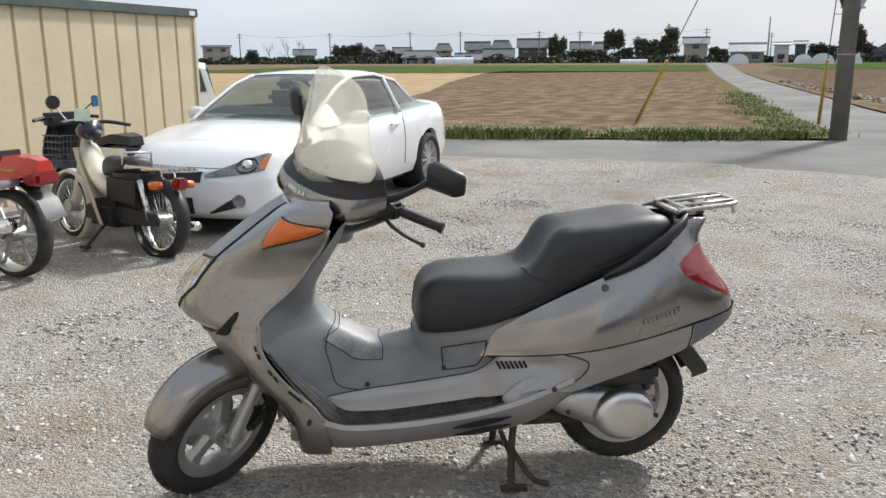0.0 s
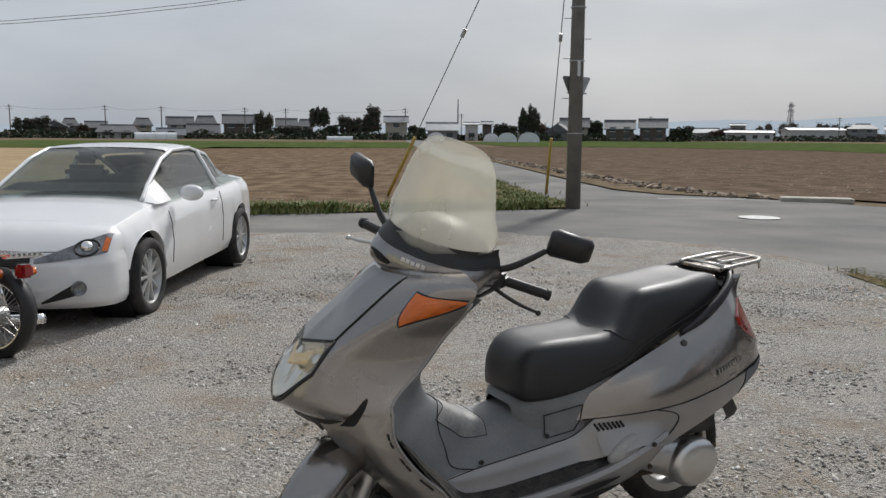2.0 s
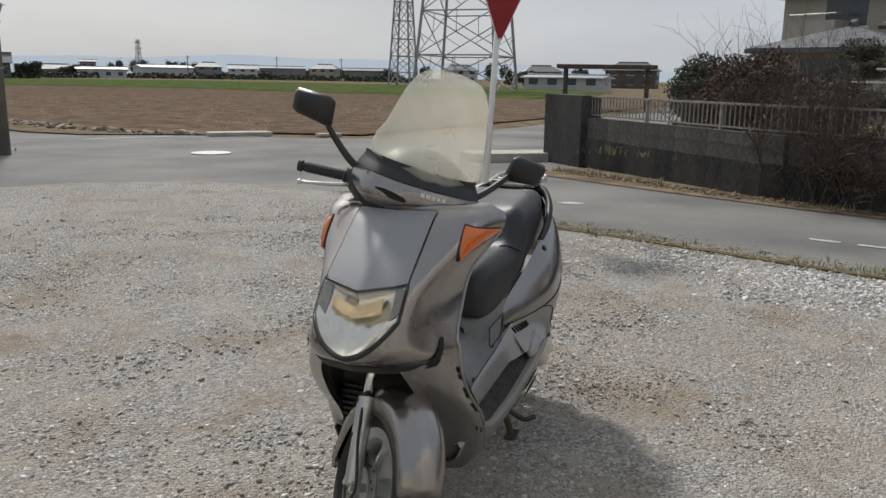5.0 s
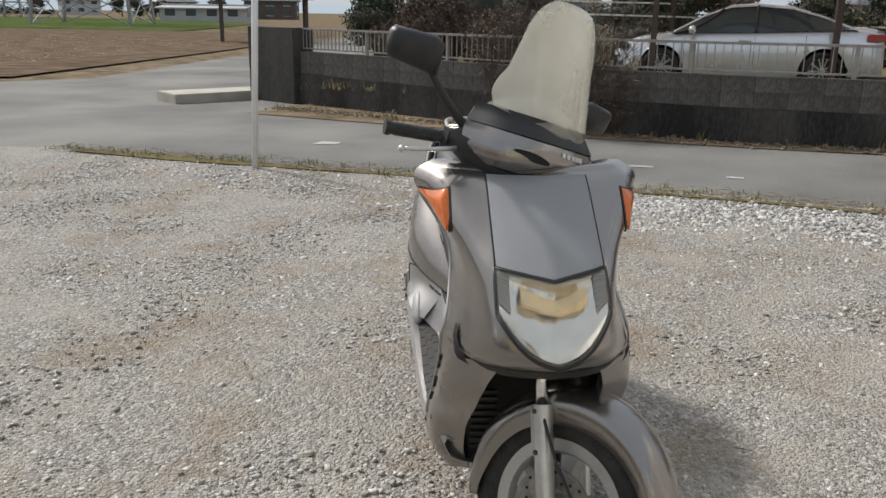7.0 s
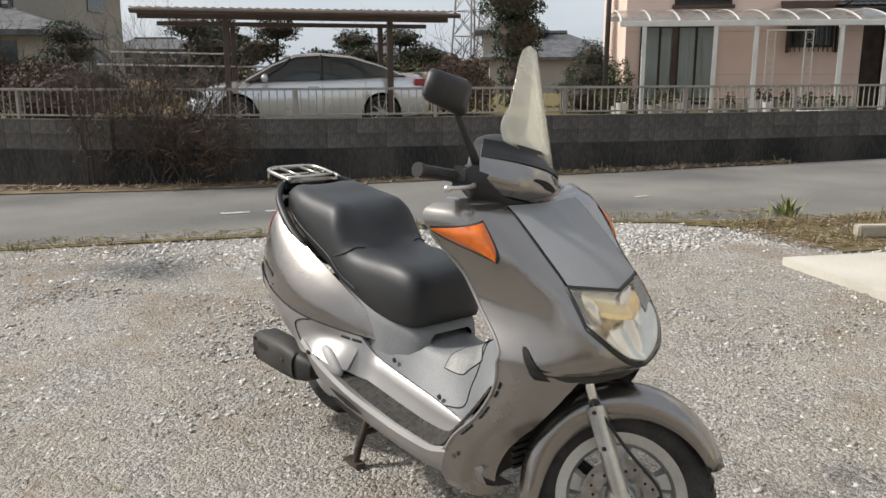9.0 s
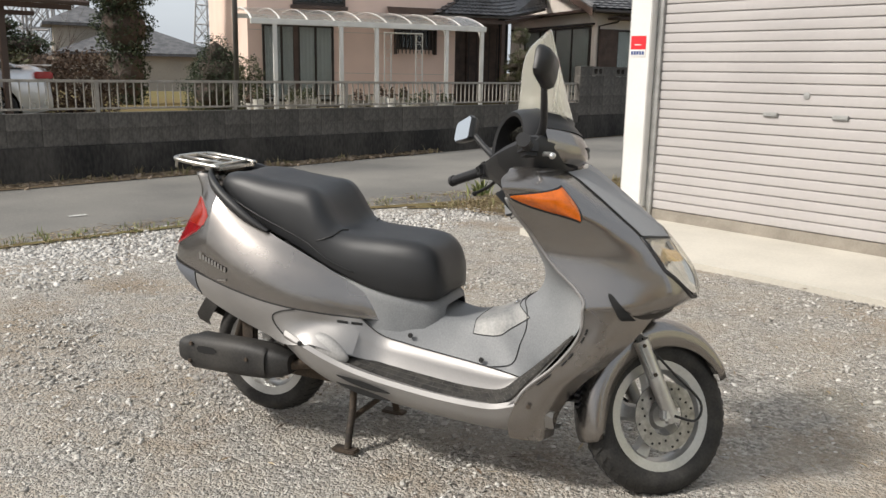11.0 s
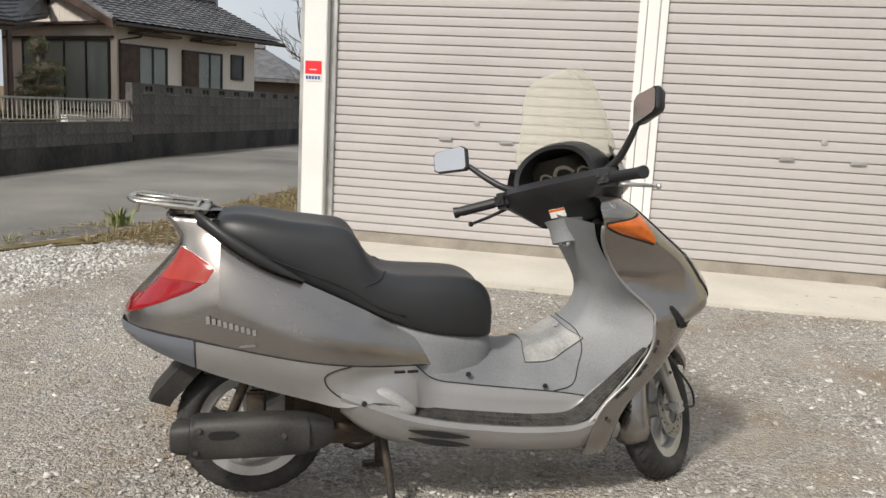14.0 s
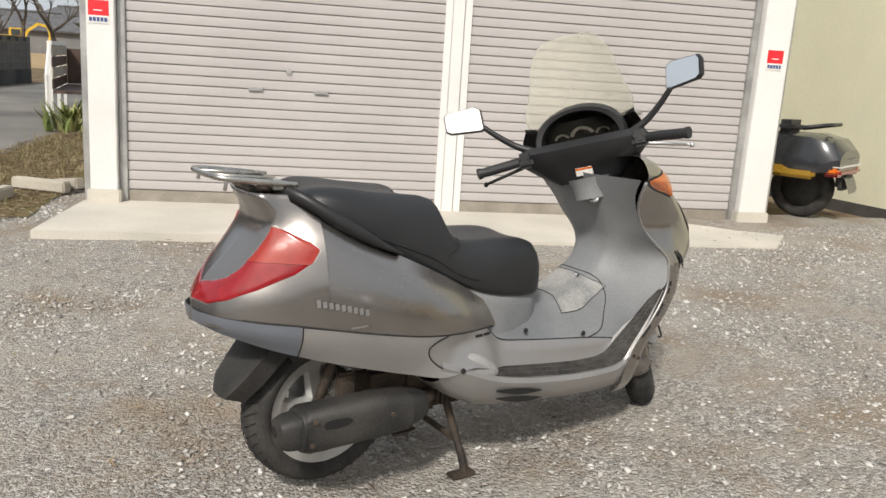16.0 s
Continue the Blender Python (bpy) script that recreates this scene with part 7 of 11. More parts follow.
COUPE = dict(x0=-2.22, x1=1.82, r=0.325, wheels=(-1.36, 1.42),
             top=[(-2.30, 0.80), (-2.24, 0.98), (-2.0, 1.02), (-1.4, 1.03), (-1.0, 1.0), (0.9, 0.98), (1.3, 0.93), (1.8, 0.83), (2.1, 0.73), (2.24, 0.62), (2.31, 0.50)],
             half=[(-2.30, 0.62), (-2.15, 0.78), (-1.9, 0.85), (-1.37, 0.90), (0, 0.875), (1.36, 0.895), (1.8, 0.86), (2.1, 0.74), (2.24, 0.60), (2.31, 0.42)],
             low=[(-2.3, 0.32), (-1.9, 0.26), (0, 0.22), (1.9, 0.2), (2.31, 0.24)],
             crown=[(-2.3, 0.03), (0, 0.05), (2.31, 0.05)],
             shoulder=[(-2.3, 0.78), (-2.0, 0.90), (-1.37, 0.93), (0, 0.86), (1.36, 0.80), (1.9, 0.70), (2.31, 0.45)],
             belt=[(-2.0, 1.0), (-1.4, 0.99), (-0.6, 0.94), (1.0, 0.90)],
             roof=[(-1.62, 1.02, 0.58), (-1.3, 1.17, 0.59), (-0.95, 1.33, 0.60), (-0.4, 1.41, 0.61), (0.1, 1.395, 0.61), (0.42, 1.31, 0.62), (0.85, 1.10, 0.66), (1.08, 0.97, 0.69)],
             screen=(1.05, 0.2), rear_screen=(-1.6, -1.05), pillars=((-0.62, -0.62),), white_pillar=True, open_front=True, glass=glassy("car_side_glass", (0.62, 0.68, 0.65), 0.16, 0.03, (0.32, 0.35, 0.33)), mirror=0.62, handle=-0.42, doors=(0.86, -0.66))


def white_coupe():
    at = pose(-2.6, 9.0, gz(-2.2, 9.0), 0, 0, 260.2)
    c, sides = car("white_coupe", "white two-door coupe with dark windows parked on the gravel", PAINT_W, at, COUPE)
    # rounded front: bumper face below, bonnet and wings above
    XN = 1.80
    sec = min(sides, key=lambda q: abs(q[0].x - XN))
    zsec = sorted((p.y, p.z) for p in sec[4:])
    low = [(0.0, 0.20, -0.10), (0.12, 0.25, -0.02), (0.35, 0.36, 0.0), (0.6, 0.46, -0.005), (0.8, 0.54, -0.02), (1.0, 0.61, -0.06)]
    def F(a, v, off=0.0):
        """A place on the front: a is the angle round the nose, v runs up to the bonnet."""
        ra = radians(abs(a))
        ca, sa = max(0.0, math.cos(ra)) ** 0.6, math.sin(ra) ** 0.8
        x, y = XN + 0.51 * ca, sec[2].y * 0.995 * sa
        u = min(v, 1.0)
        z, dx = interp([(q, h) for q, h, _ in low], u), interp([(q, d) for q, _, d in low], u)
        x, y = x + dx * ca, y + dx * 0.35 * sa
        if v > 1:
            t = v - 1
            ye = min(y, sec[4].y) * (1 - 0.02 * t)
            zt = interp(zsec, ye)
            x, z = x + (XN - x) * t, z + (zt - z) * t + 0.055 * math.sin(math.pi * t) * (0.3 + 0.7 * ca)
            y = y + (ye - y) * t
        n = Vector((ca, sa, 0.25)).normalized() * off
        return Vector((x + n.x, math.copysign(1, a) * (y + n.y), z + n.z))
    angs = [-90 + 180 * k / 60 for k in range(61)]
    vs = [0.05 * k for k in range(41)]
    part("front_bumper", skin(bmesh.new(), [[F(a, v) for a in angs] for v in vs if v <= 1.0]), PAINT_W, c, smooth=40)
    part("bonnet", skin(bmesh.new(), [[F(a, v) for a in angs] for v in vs if v >= 1.0]), PAINT_W, c, smooth=40)
    # cabin seen through the glass: black slab painted as its shade, dashboard, seats
    part("cabin_shade_slab", boxed((-1.45, -0.60, 0.985), (0.62, 0.60, 1.045), 0.02), DARKIN, c, "black slab painted as the shade inside the cabin")
    part("dashboard", skin(bmesh.new(), [[Vector((x, y, z)) for y in (-0.62, -0.3, 0, 0.3, 0.62)] for x, z in ((0.60, 1.045), (0.66, 1.06), (0.8, 1.035), (0.97, 1.0))]), BLACKP, c, "black dashboard top", smooth=True)
    for y in (-0.34, 0.34):
        part("car_seat", boxed((-0.2, y - 0.22, 1.045), (-0.06, y + 0.22, 1.19), 0.05), VINYL, c, "dark leather seat back", smooth=40)
        part("headrest", boxed((-0.2, y - 0.12, 1.2), (-0.1, y + 0.12, 1.32), 0.04), VINYL, c, smooth=40)
    part("bonnet_seam", tube(bmesh.new(), [F(a, 1.06, 0.0) for a in range(-60, 61, 4)], 0.004, 5), SHADOWM, c)
    def patch(name, a0, a1, lo, hi, material, lab, off=0.006, n=14, parent=None):
        rows = [[F(a0 + (a1 - a0) * k / n, lo(k / n) + (hi(k / n) - lo(k / n)) * q / 5, off) for q in range(6)] for k in range(n + 1)]
        return part(name, skin(bmesh.new(), rows), material, parent or c, lab, smooth=40)
    patch("grille", -17, 17, lambda t: 0.74, lambda t: 0.97, BLACKP, "black slatted grille")
    for k in range(5):
        part("grille_slat", tube(bmesh.new(), [F(a, 0.77 + 0.045 * k, 0.012) for a in range(-16, 17, 4)], 0.004, 5), DARKSTEEL, c)
    part("grille_trim", tube(bmesh.new(), [F(a, 0.985, 0.008) for a in range(-19, 20, 2)], 0.009, 6), CHROME, c, smooth=True)
    part("badge", lathe(bmesh.new(), [(0, 0.05), (0.006, 0.052), (0.006, 0.06), (0, 0.062)], 20, close=False), CHROME, c, m=Matrix.Translation(F(0, 0.86, 0.016)) @ Matrix.Diagonal((1, 1.3, 0.8, 1)))
    patch("lower_intake", -12, 12, lambda t: 0.1, lambda t: 0.42, BLACKP, "black lower air intake", 0.008)
    patch("front_plate", -6, 6, lambda t: 0.46, lambda t: 0.7, WHITE, "plain white number plate", 0.02)
    for s in (1, -1):
        patch("fog_intake", s * 22, s * 42, lambda t: 0.12 + 0.12 * t, lambda t: 0.15 + 0.3 * t, BLACKP, "dark corner air intake", 0.005)
        fp = F(s * 45, 0.36, 0.004)
        part("fog_lamp", lathe(bmesh.new(), [(0, 0.0), (0.014, 0.04), (0.022, 0.05), (0.0, 0.058)], 18, close=False), LAMPG, c, "round fog lamp", m=Matrix.Translation(fp) @ Matrix.Rotation(radians(s * 45), 4, "Z"))
        hl = patch("headlamp", s * 19, s * 70, lambda t: 0.84 + 0.17 * t, lambda t: 0.93 + 0.62 * t + 0.08 * t * t, LAMPG, "swept-back clear headlamp", 0.007, 20)
        pp = F(s * 50, 1.14, -0.012)
        bm = bmesh.new()
        bmesh.ops.create_uvsphere(bm, u_segments=18, v_segments=10, radius=0.052, matrix=Matrix.Translation(pp))
        part("projector", bm, CHROME, hl, "round projector lens", smooth=True)
        part("projector_ring", tube(bmesh.new(), [F(s * (50 + 9.5 * math.cos(q)), 1.14 + 0.17 * math.sin(q), 0.012) for q in [k * math.pi / 8 for k in range(17)]], 0.008, 6), BLACKP, hl, smooth=True)
        patch("indicator", s * 63, s * 69, lambda t: 1.05, lambda t: 1.4, LENS_O, "amber corner marker", 0.011, 4, hl)
        part("tail_lamp", boxed((-2.225, min(s * 0.42, s * 0.68), 0.78), (-2.1, max(s * 0.42, s * 0.68), 0.88), 0.02), TAILR, c, "red tail lamp")


white_coupe()
SEDAN = dict(x0=-2.32, x1=2.32, r=0.325, wheels=(-1.36, 1.38),
             top=[(-2.32, 0.72), (-2.28, 1.02), (-2.0, 1.08), (-1.5, 1.07), (-1.0, 1.02), (0.9, 0.98), (1.3, 0.94), (1.8, 0.86), (2.15, 0.74), (2.32, 0.55)],
             half=[(-2.32, 0.66), (-2.15, 0.82), (-1.36, 0.885), (0, 0.88), (1.38, 0.885), (1.9, 0.84), (2.2, 0.7), (2.32, 0.5)],
             low=[(-2.32, 0.3), (-1.9, 0.24), (0, 0.2), (1.9, 0.2), (2.32, 0.25)],
             crown=[(-2.32, 0.03), (0, 0.05), (2.32, 0.05)],
             shoulder=[(-2.32, 0.85), (-1.36, 0.93), (0, 0.87), (1.38, 0.82), (2.32, 0.5)],
             belt=[(-2.0, 1.04), (-1.2, 1.0), (0, 0.95), (1.2, 0.92)],
             roof=[(-1.85, 1.06, 0.6), (-1.3, 1.27, 0.6), (-0.8, 1.41, 0.6), (-0.2, 1.46, 0.61), (0.25, 1.43, 0.62), (0.7, 1.26, 0.64), (1.2, 0.98, 0.7)],
             screen=(1.2, 0.3), rear_screen=(-1.8, -1.1), pillars=((0.35, 1.15), (-0.22, -0.22)), white_pillar=False, mirror=0.85, handle=-0.05, doors=(0.98, -0.22, -1.05))


def silver_sedan():
    at = pose(14.35, 1.3, gz(14.35, 1.3) + 0.385, 0, 0, 84)
    c, sides = car("silver_sedan", "silver four-door saloon parked in the neighbour's drive", PAINT_S, at, SEDAN)
    part("front_plate", boxed((2.30, -0.17, 0.4), (2.33, 0.17, 0.5)), WHITE, c)
    for s in (1, -1):
        part("tail_lamp", boxed((-2.3, min(s * 0.62, s * 0.855), 0.84), (-2.0, max(s * 0.62, s * 0.855), 0.96), 0.02), TAILR, c, "red tail lamp")
        part("headlamp", boxed((2.0, min(s * 0.55, s * 0.80), 0.62), (2.2, max(s * 0.55, s * 0.80), 0.74), 0.02), LAMPG, c)
    part("rear_spoiler", boxed((-2.34, -0.7, 1.06), (-2.18, 0.7, 1.085), 0.008), PAINT_S, c)


silver_sedan()


def white_wagon():
    at = pose(-6.95, 13.7, gz(-6.9, 13.7), 0, 0, 118)
    c = thing("white_hatchback", "white hatchback with dark rear window parked behind the container", "car", at)
    rows = []
    for x, z1, w in ((-1.75, 0.9, 0.66), (-1.72, 1.02, 0.72), (-1.5, 1.42, 0.6), (-1.3, 1.5, 0.6), (0.2, 1.5, 0.62), (0.6, 1.35, 0.65), (1.1, 0.95, 0.72), (1.7, 0.8, 0.7), (1.8, 0.5, 0.6)):
        rows.append([Vector((x, y, z)) for y, z in ((-w * 0.98, 0.25), (-0.74, 0.5), (-0.74, min(0.9, z1 - 0.05)), (-w, z1 - 0.04), (-w * 0.7, z1), (w * 0.7, z1), (w, z1 - 0.04), (0.74, min(0.9, z1 - 0.05)), (0.74, 0.5), (w * 0.98, 0.25))])
    part("body", skin(bmesh.new(), rows, ring=True, caps=True), PAINT_W, c, smooth=35)
    part("rear_window", skin(bmesh.new(), [[(-1.735, -0.6, 1.04), (-1.735, 0.6, 1.04)], [(-1.54, -0.52, 1.38), (-1.54, 0.52, 1.38)]]), SMOKE, c, "dark rear window")
    part("rear_wiper", tube(bmesh.new(), [(-1.75, 0.05, 1.06), (-1.72, -0.35, 1.14)], 0.012, 6), BLACKP, c)
    part("badge_plate", boxed((-1.765, -0.4, 0.72), (-1.745, -0.28, 0.8)), GALV, c)
    for s in (1, -1):
        part("side_window", skin(bmesh.new(), [[(x, s * 0.735, 0.93), (x, s * 0.635, 1.4)] for x in (-1.35, 0.5)]), SMOKE, c)
        for x in (-1.15, 1.15):
            car_wheel(c, x, s * 0.86, 0.28)


white_wagon()


# ---- parked motorcycles ----
def spoke_wheel(parent, c, r, w, spokes, cast=False):
    m = Matrix.Translation(c) @ Matrix.Rotation(radians(90), 4, "Z")
    wh = part("wheel", lathe(bmesh.new(), [(-w * 0.4, r * 0.8), (-w * 0.45, r * 0.84), (-w * 0.2, r * 0.8), (w * 0.2, r * 0.8), (w * 0.45, r * 0.84), (w * 0.4, r * 0.8), (0, r * 0.77), (-w * 0.4, r * 0.8)], 40, close=False), CHROME if not cast else GALV, parent, smooth=40, m=m)
    part("tyre", lathe(bmesh.new(), [(-w * 0.4, r * 0.82), (-w / 2, r * 0.9), (-w * 0.3, r * 0.985), (0, r), (w * 0.3, r * 0.985), (w / 2, r * 0.9), (w * 0.4, r * 0.82)], 44, close=False), RUBBER, wh, smooth=True, m=m)
    sp = bmesh.new()
    for k in range(spokes):
        a = 2 * math.pi * k / spokes
        b = a + (0.5 if k % 2 else -0.5) * (0 if cast else 1)
        tube(sp, [((-0.03 if k % 2 else 0.03), 0.04 * math.cos(b), 0.04 * math.sin(b)), (0, r * 0.8 * math.cos(a), r * 0.8 * math.sin(a))], 0.012 if cast else 0.0025, 5)
    lathe(sp, [(-0.06, 0), (-0.06, 0.055), (0.06, 0.055), (0.06, 0)], 20, close=False)
    tagged(part("spokes", sp, GALV, wh, m=m), kind="stuff")
    return wh


CREAMP = mat("cream_white_plastic", (0.66, 0.62, 0.5), 0.35, var=0.06, scale=4, bump=0.02, coat=0.3)
REDPAINT = mat("red_motorcycle_paint", (0.5, 0.02, 0.015), 0.25, var=0.1, scale=4, bump=0.01, coat=0.6)
NAVY = mat("navy_paint", (0.015, 0.018, 0.035), 0.3, var=0.1, scale=4, bump=0.01, coat=0.5)
GOLDP = mat("gold_paint", (0.42, 0.25, 0.03), 0.3, 0.5, var=0.1, scale=4, bump=0.01, coat=0.4)
CASEM = mat("dark_case_paint", (0.03, 0.032, 0.036), 0.2, 0.3, var=0.1, scale=4, fine=200, bump=0.01, coat=0.6)


def delivery_bike():
    a, b = Vector((-2.68, 6.05, 0)), Vector((-3.84, 6.56, 0))
    mid = (a + b) / 2
    ang = math.degrees(math.atan2(b.y - a.y, b.x - a.x))
    t = thing("delivery_moped", "cream and black step-through moped with a chrome rear carrier", "moped", pose(mid.x, mid.y, gz(mid.x, mid.y), 0, -0, ang) @ Matrix.Rotation(radians(5), 4, "X"))
    spoke_wheel(t, (-0.62, 0, 0.27), 0.27, 0.075, 36)
    spoke_wheel(t, (0.62, 0, 0.27), 0.27, 0.07, 36)
    part("leg_shield", skin(bmesh.new(), [[Vector((x, y, z)) for y, x in ((-0.22, x0 - 0.17), (-0.2, x0 - 0.08), (-0.12, x0 + 0.03), (0, x0 + 0.05), (0.12, x0 + 0.03), (0.2, x0 - 0.08), (0.22, x0 - 0.17))] for x0, z in ((0.0, 0.2), (0.09, 0.34), (0.22, 0.54), (0.32, 0.7), (0.36, 0.78))]), CREAMP, t, "cream leg shield", smooth=True)
    part("main_tube", skin(bmesh.new(), [[Vector((x, 0.1 * math.cos(a), z + 0.09 * math.sin(a))) for a in (2 * math.pi * k / 14 for k in range(14))] for x, z in ((0.36, 0.74), (0.2, 0.55), (0.05, 0.46), (-0.12, 0.46))], ring=True, caps=True), CREAMP, t, "cream frame cover", smooth=True)
    part("fork", tube(bmesh.new(), [(0.40, 0.0, 0.86), (0.56, 0.0, 0.36), (0.62, 0, 0.27)], 0.045, 10), CREAMP, t, smooth=True)
    part("front_fender", lathe(bmesh.new(), [(-0.055, 0.285), (-0.05, 0.31), (0, 0.32), (0.05, 0.31), (0.055, 0.285)], 32, Matrix.Translation((0.62, 0, 0.27)) @ Matrix.Rotation(radians(90), 4, "Z"), close=False), CREAMP, t, smooth=True)
    part("headlamp_shell", tube(bmesh.new(), [(0.3, 0, 0.93), (0.42, 0, 0.92), (0.47, 0, 0.90)], 0.085, 16, 0.06), NAVY, t, smooth=True)
    part("tank_cover", boxed((-0.5, -0.125, 0.34), (-0.02, 0.125, 0.62), 0.05), BLACKP, t, smooth=40)
    part("seat", skin(bmesh.new(), [[Vector((x, w * math.cos(a), zt - 0.065 + 0.07 * math.copysign(abs(math.sin(a)) ** 0.7, math.sin(a)))) for a in (2 * math.pi * k / 18 for k in range(18))] for x, w, zt in ((0.12, 0.03, 0.68), (0.08, 0.07, 0.71), (0.0, 0.105, 0.735), (-0.12, 0.13, 0.73), (-0.26, 0.135, 0.745), (-0.34, 0.12, 0.745), (-0.38, 0.07, 0.72))], ring=True, caps=True), VINYL, t, "black vinyl saddle", smooth=60)
    part("rear_fender", lathe(bmesh.new(), [(-0.06, 0.28), (-0.05, 0.305), (0, 0.315), (0.05, 0.305), (0.06, 0.28)], 32, Matrix.Translation((-0.60, 0, 0.285)) @ Matrix.Rotation(radians(90), 4, "Z"), close=False), BLACKP, t, smooth=True)
    car_ = part("carrier", tube(bmesh.new(), [(-0.3, 0.13, 0.68), (-0.3, 0.13, 0.78), (-0.3, -0.13, 0.78), (-0.3, -0.13, 0.68)], 0.01, 8), CHROME, t, "chrome carrier hoop", smooth=True)
    for k in range(7):
        part("carrier_slat", boxed((-0.86, -0.155 + 0.045 * k, 0.675), (-0.34, -0.13 + 0.045 * k, 0.69), 0.003), CHROME, t)
    for x in (-0.38, -0.6, -0.84):
        part("carrier_slat", boxed((x - 0.018, -0.16, 0.662), (x + 0.018, 0.165, 0.675), 0.003), CHROME, t)
    part("tail_lamp", boxed((-0.88, -0.05, 0.53), (-0.8, 0.05, 0.62), 0.015), LENS_R, t, "red tail lamp")
    for s in (1, -1):
        part("turn_signal", tube(bmesh.new(), [(-0.74, s * 0.1, 0.56), (-0.74, s * 0.19, 0.56)], 0.032, 12), LENS_O, t, "amber turn signal", smooth=True)
        part("shock_absorber", tube(bmesh.new(), [(-0.6, s * 0.1, 0.28), (-0.48, s * 0.1, 0.58)], 0.022, 10), CHROME, t, smooth=True)
        part("swing_arm", tube(bmesh.new(), [(-0.62, s * 0.08, 0.27), (-0.1, s * 0.08, 0.3)], 0.02, 8), BLACKP, t, smooth=True)
        part("handlebar", tube(bmesh.new(), curve([(0.36, 0, 0.96), (0.34, s * 0.12, 1.0), (0.26, s * 0.32, 0.98)], 5), 0.016, 8), BLACKP, t, smooth=True)
        if s > 0:
            part("mirror_stem", tube(bmesh.new(), [(0.33, s * 0.2, 0.98), (0.36, s * 0.3, 1.12)], 0.006, 6), CHROME, t)
            part("mirror", tube(bmesh.new(), [(0.375, s * 0.31, 1.14), (0.35, s * 0.31, 1.14)], 0.055, 16), BLACKP, t, "round black mirror", smooth=40)
    part("chain_case", skin(bmesh.new(), [[Vector((x, y, z)) for x, z in ((-0.7, 0.24), (-0.68, 0.33), (-0.3, 0.35), (-0.05, 0.33), (-0.05, 0.25), (-0.3, 0.22))] for y in (0.085, 0.12)], ring=True, caps=True), BLACKP, t, "black chain case", smooth=30)
    part("engine", boxed((-0.2, -0.13, 0.17), (0.24, 0.15, 0.38), 0.05), DUSTY, t, smooth=40)
    part("silencer", tube(bmesh.new(), [(0.1, -0.13, 0.2), (-0.4, -0.15, 0.2), (-0.85, -0.16, 0.24)], 0.035, 12), CHROME, t, smooth=True)
    part("stand", tube(bmesh.new(), [(-0.08, 0.1, 0.25), (-0.02, 0.27, 0.02)], 0.014, 8), DUSTY, t)
    part("stand_foot", boxed((-0.05, 0.25, 0.0), (0.03, 0.31, 0.02), 0.004), DUSTY, t)
    sc = part("handlebar_plate", boxed((0.24, 0.06, 1.0), (0.25, 0.2, 1.1), 0.004), mat("pale_green_plate", (0.55, 0.65, 0.55), 0.5, bump=0.02), t, "small pale green plate")
    # wire basket
    for k in range(5):
        part("basket_wire", tube(bmesh.new(), [(0.5, -0.16, 0.64 + 0.055 * k), (0.8, -0.17, 0.64 + 0.055 * k), (0.8, 0.17, 0.64 + 0.055 * k), (0.5, 0.16, 0.64 + 0.055 * k)], 0.003, 4), DARKSTEEL, t)
    for k in range(10):
        y = -0.16 + 0.035 * k
        part("basket_wire", tube(bmesh.new(), [(0.8, y, 0.64), (0.8, y, 0.86)], 0.003, 4), DARKSTEEL, t)


delivery_bike()


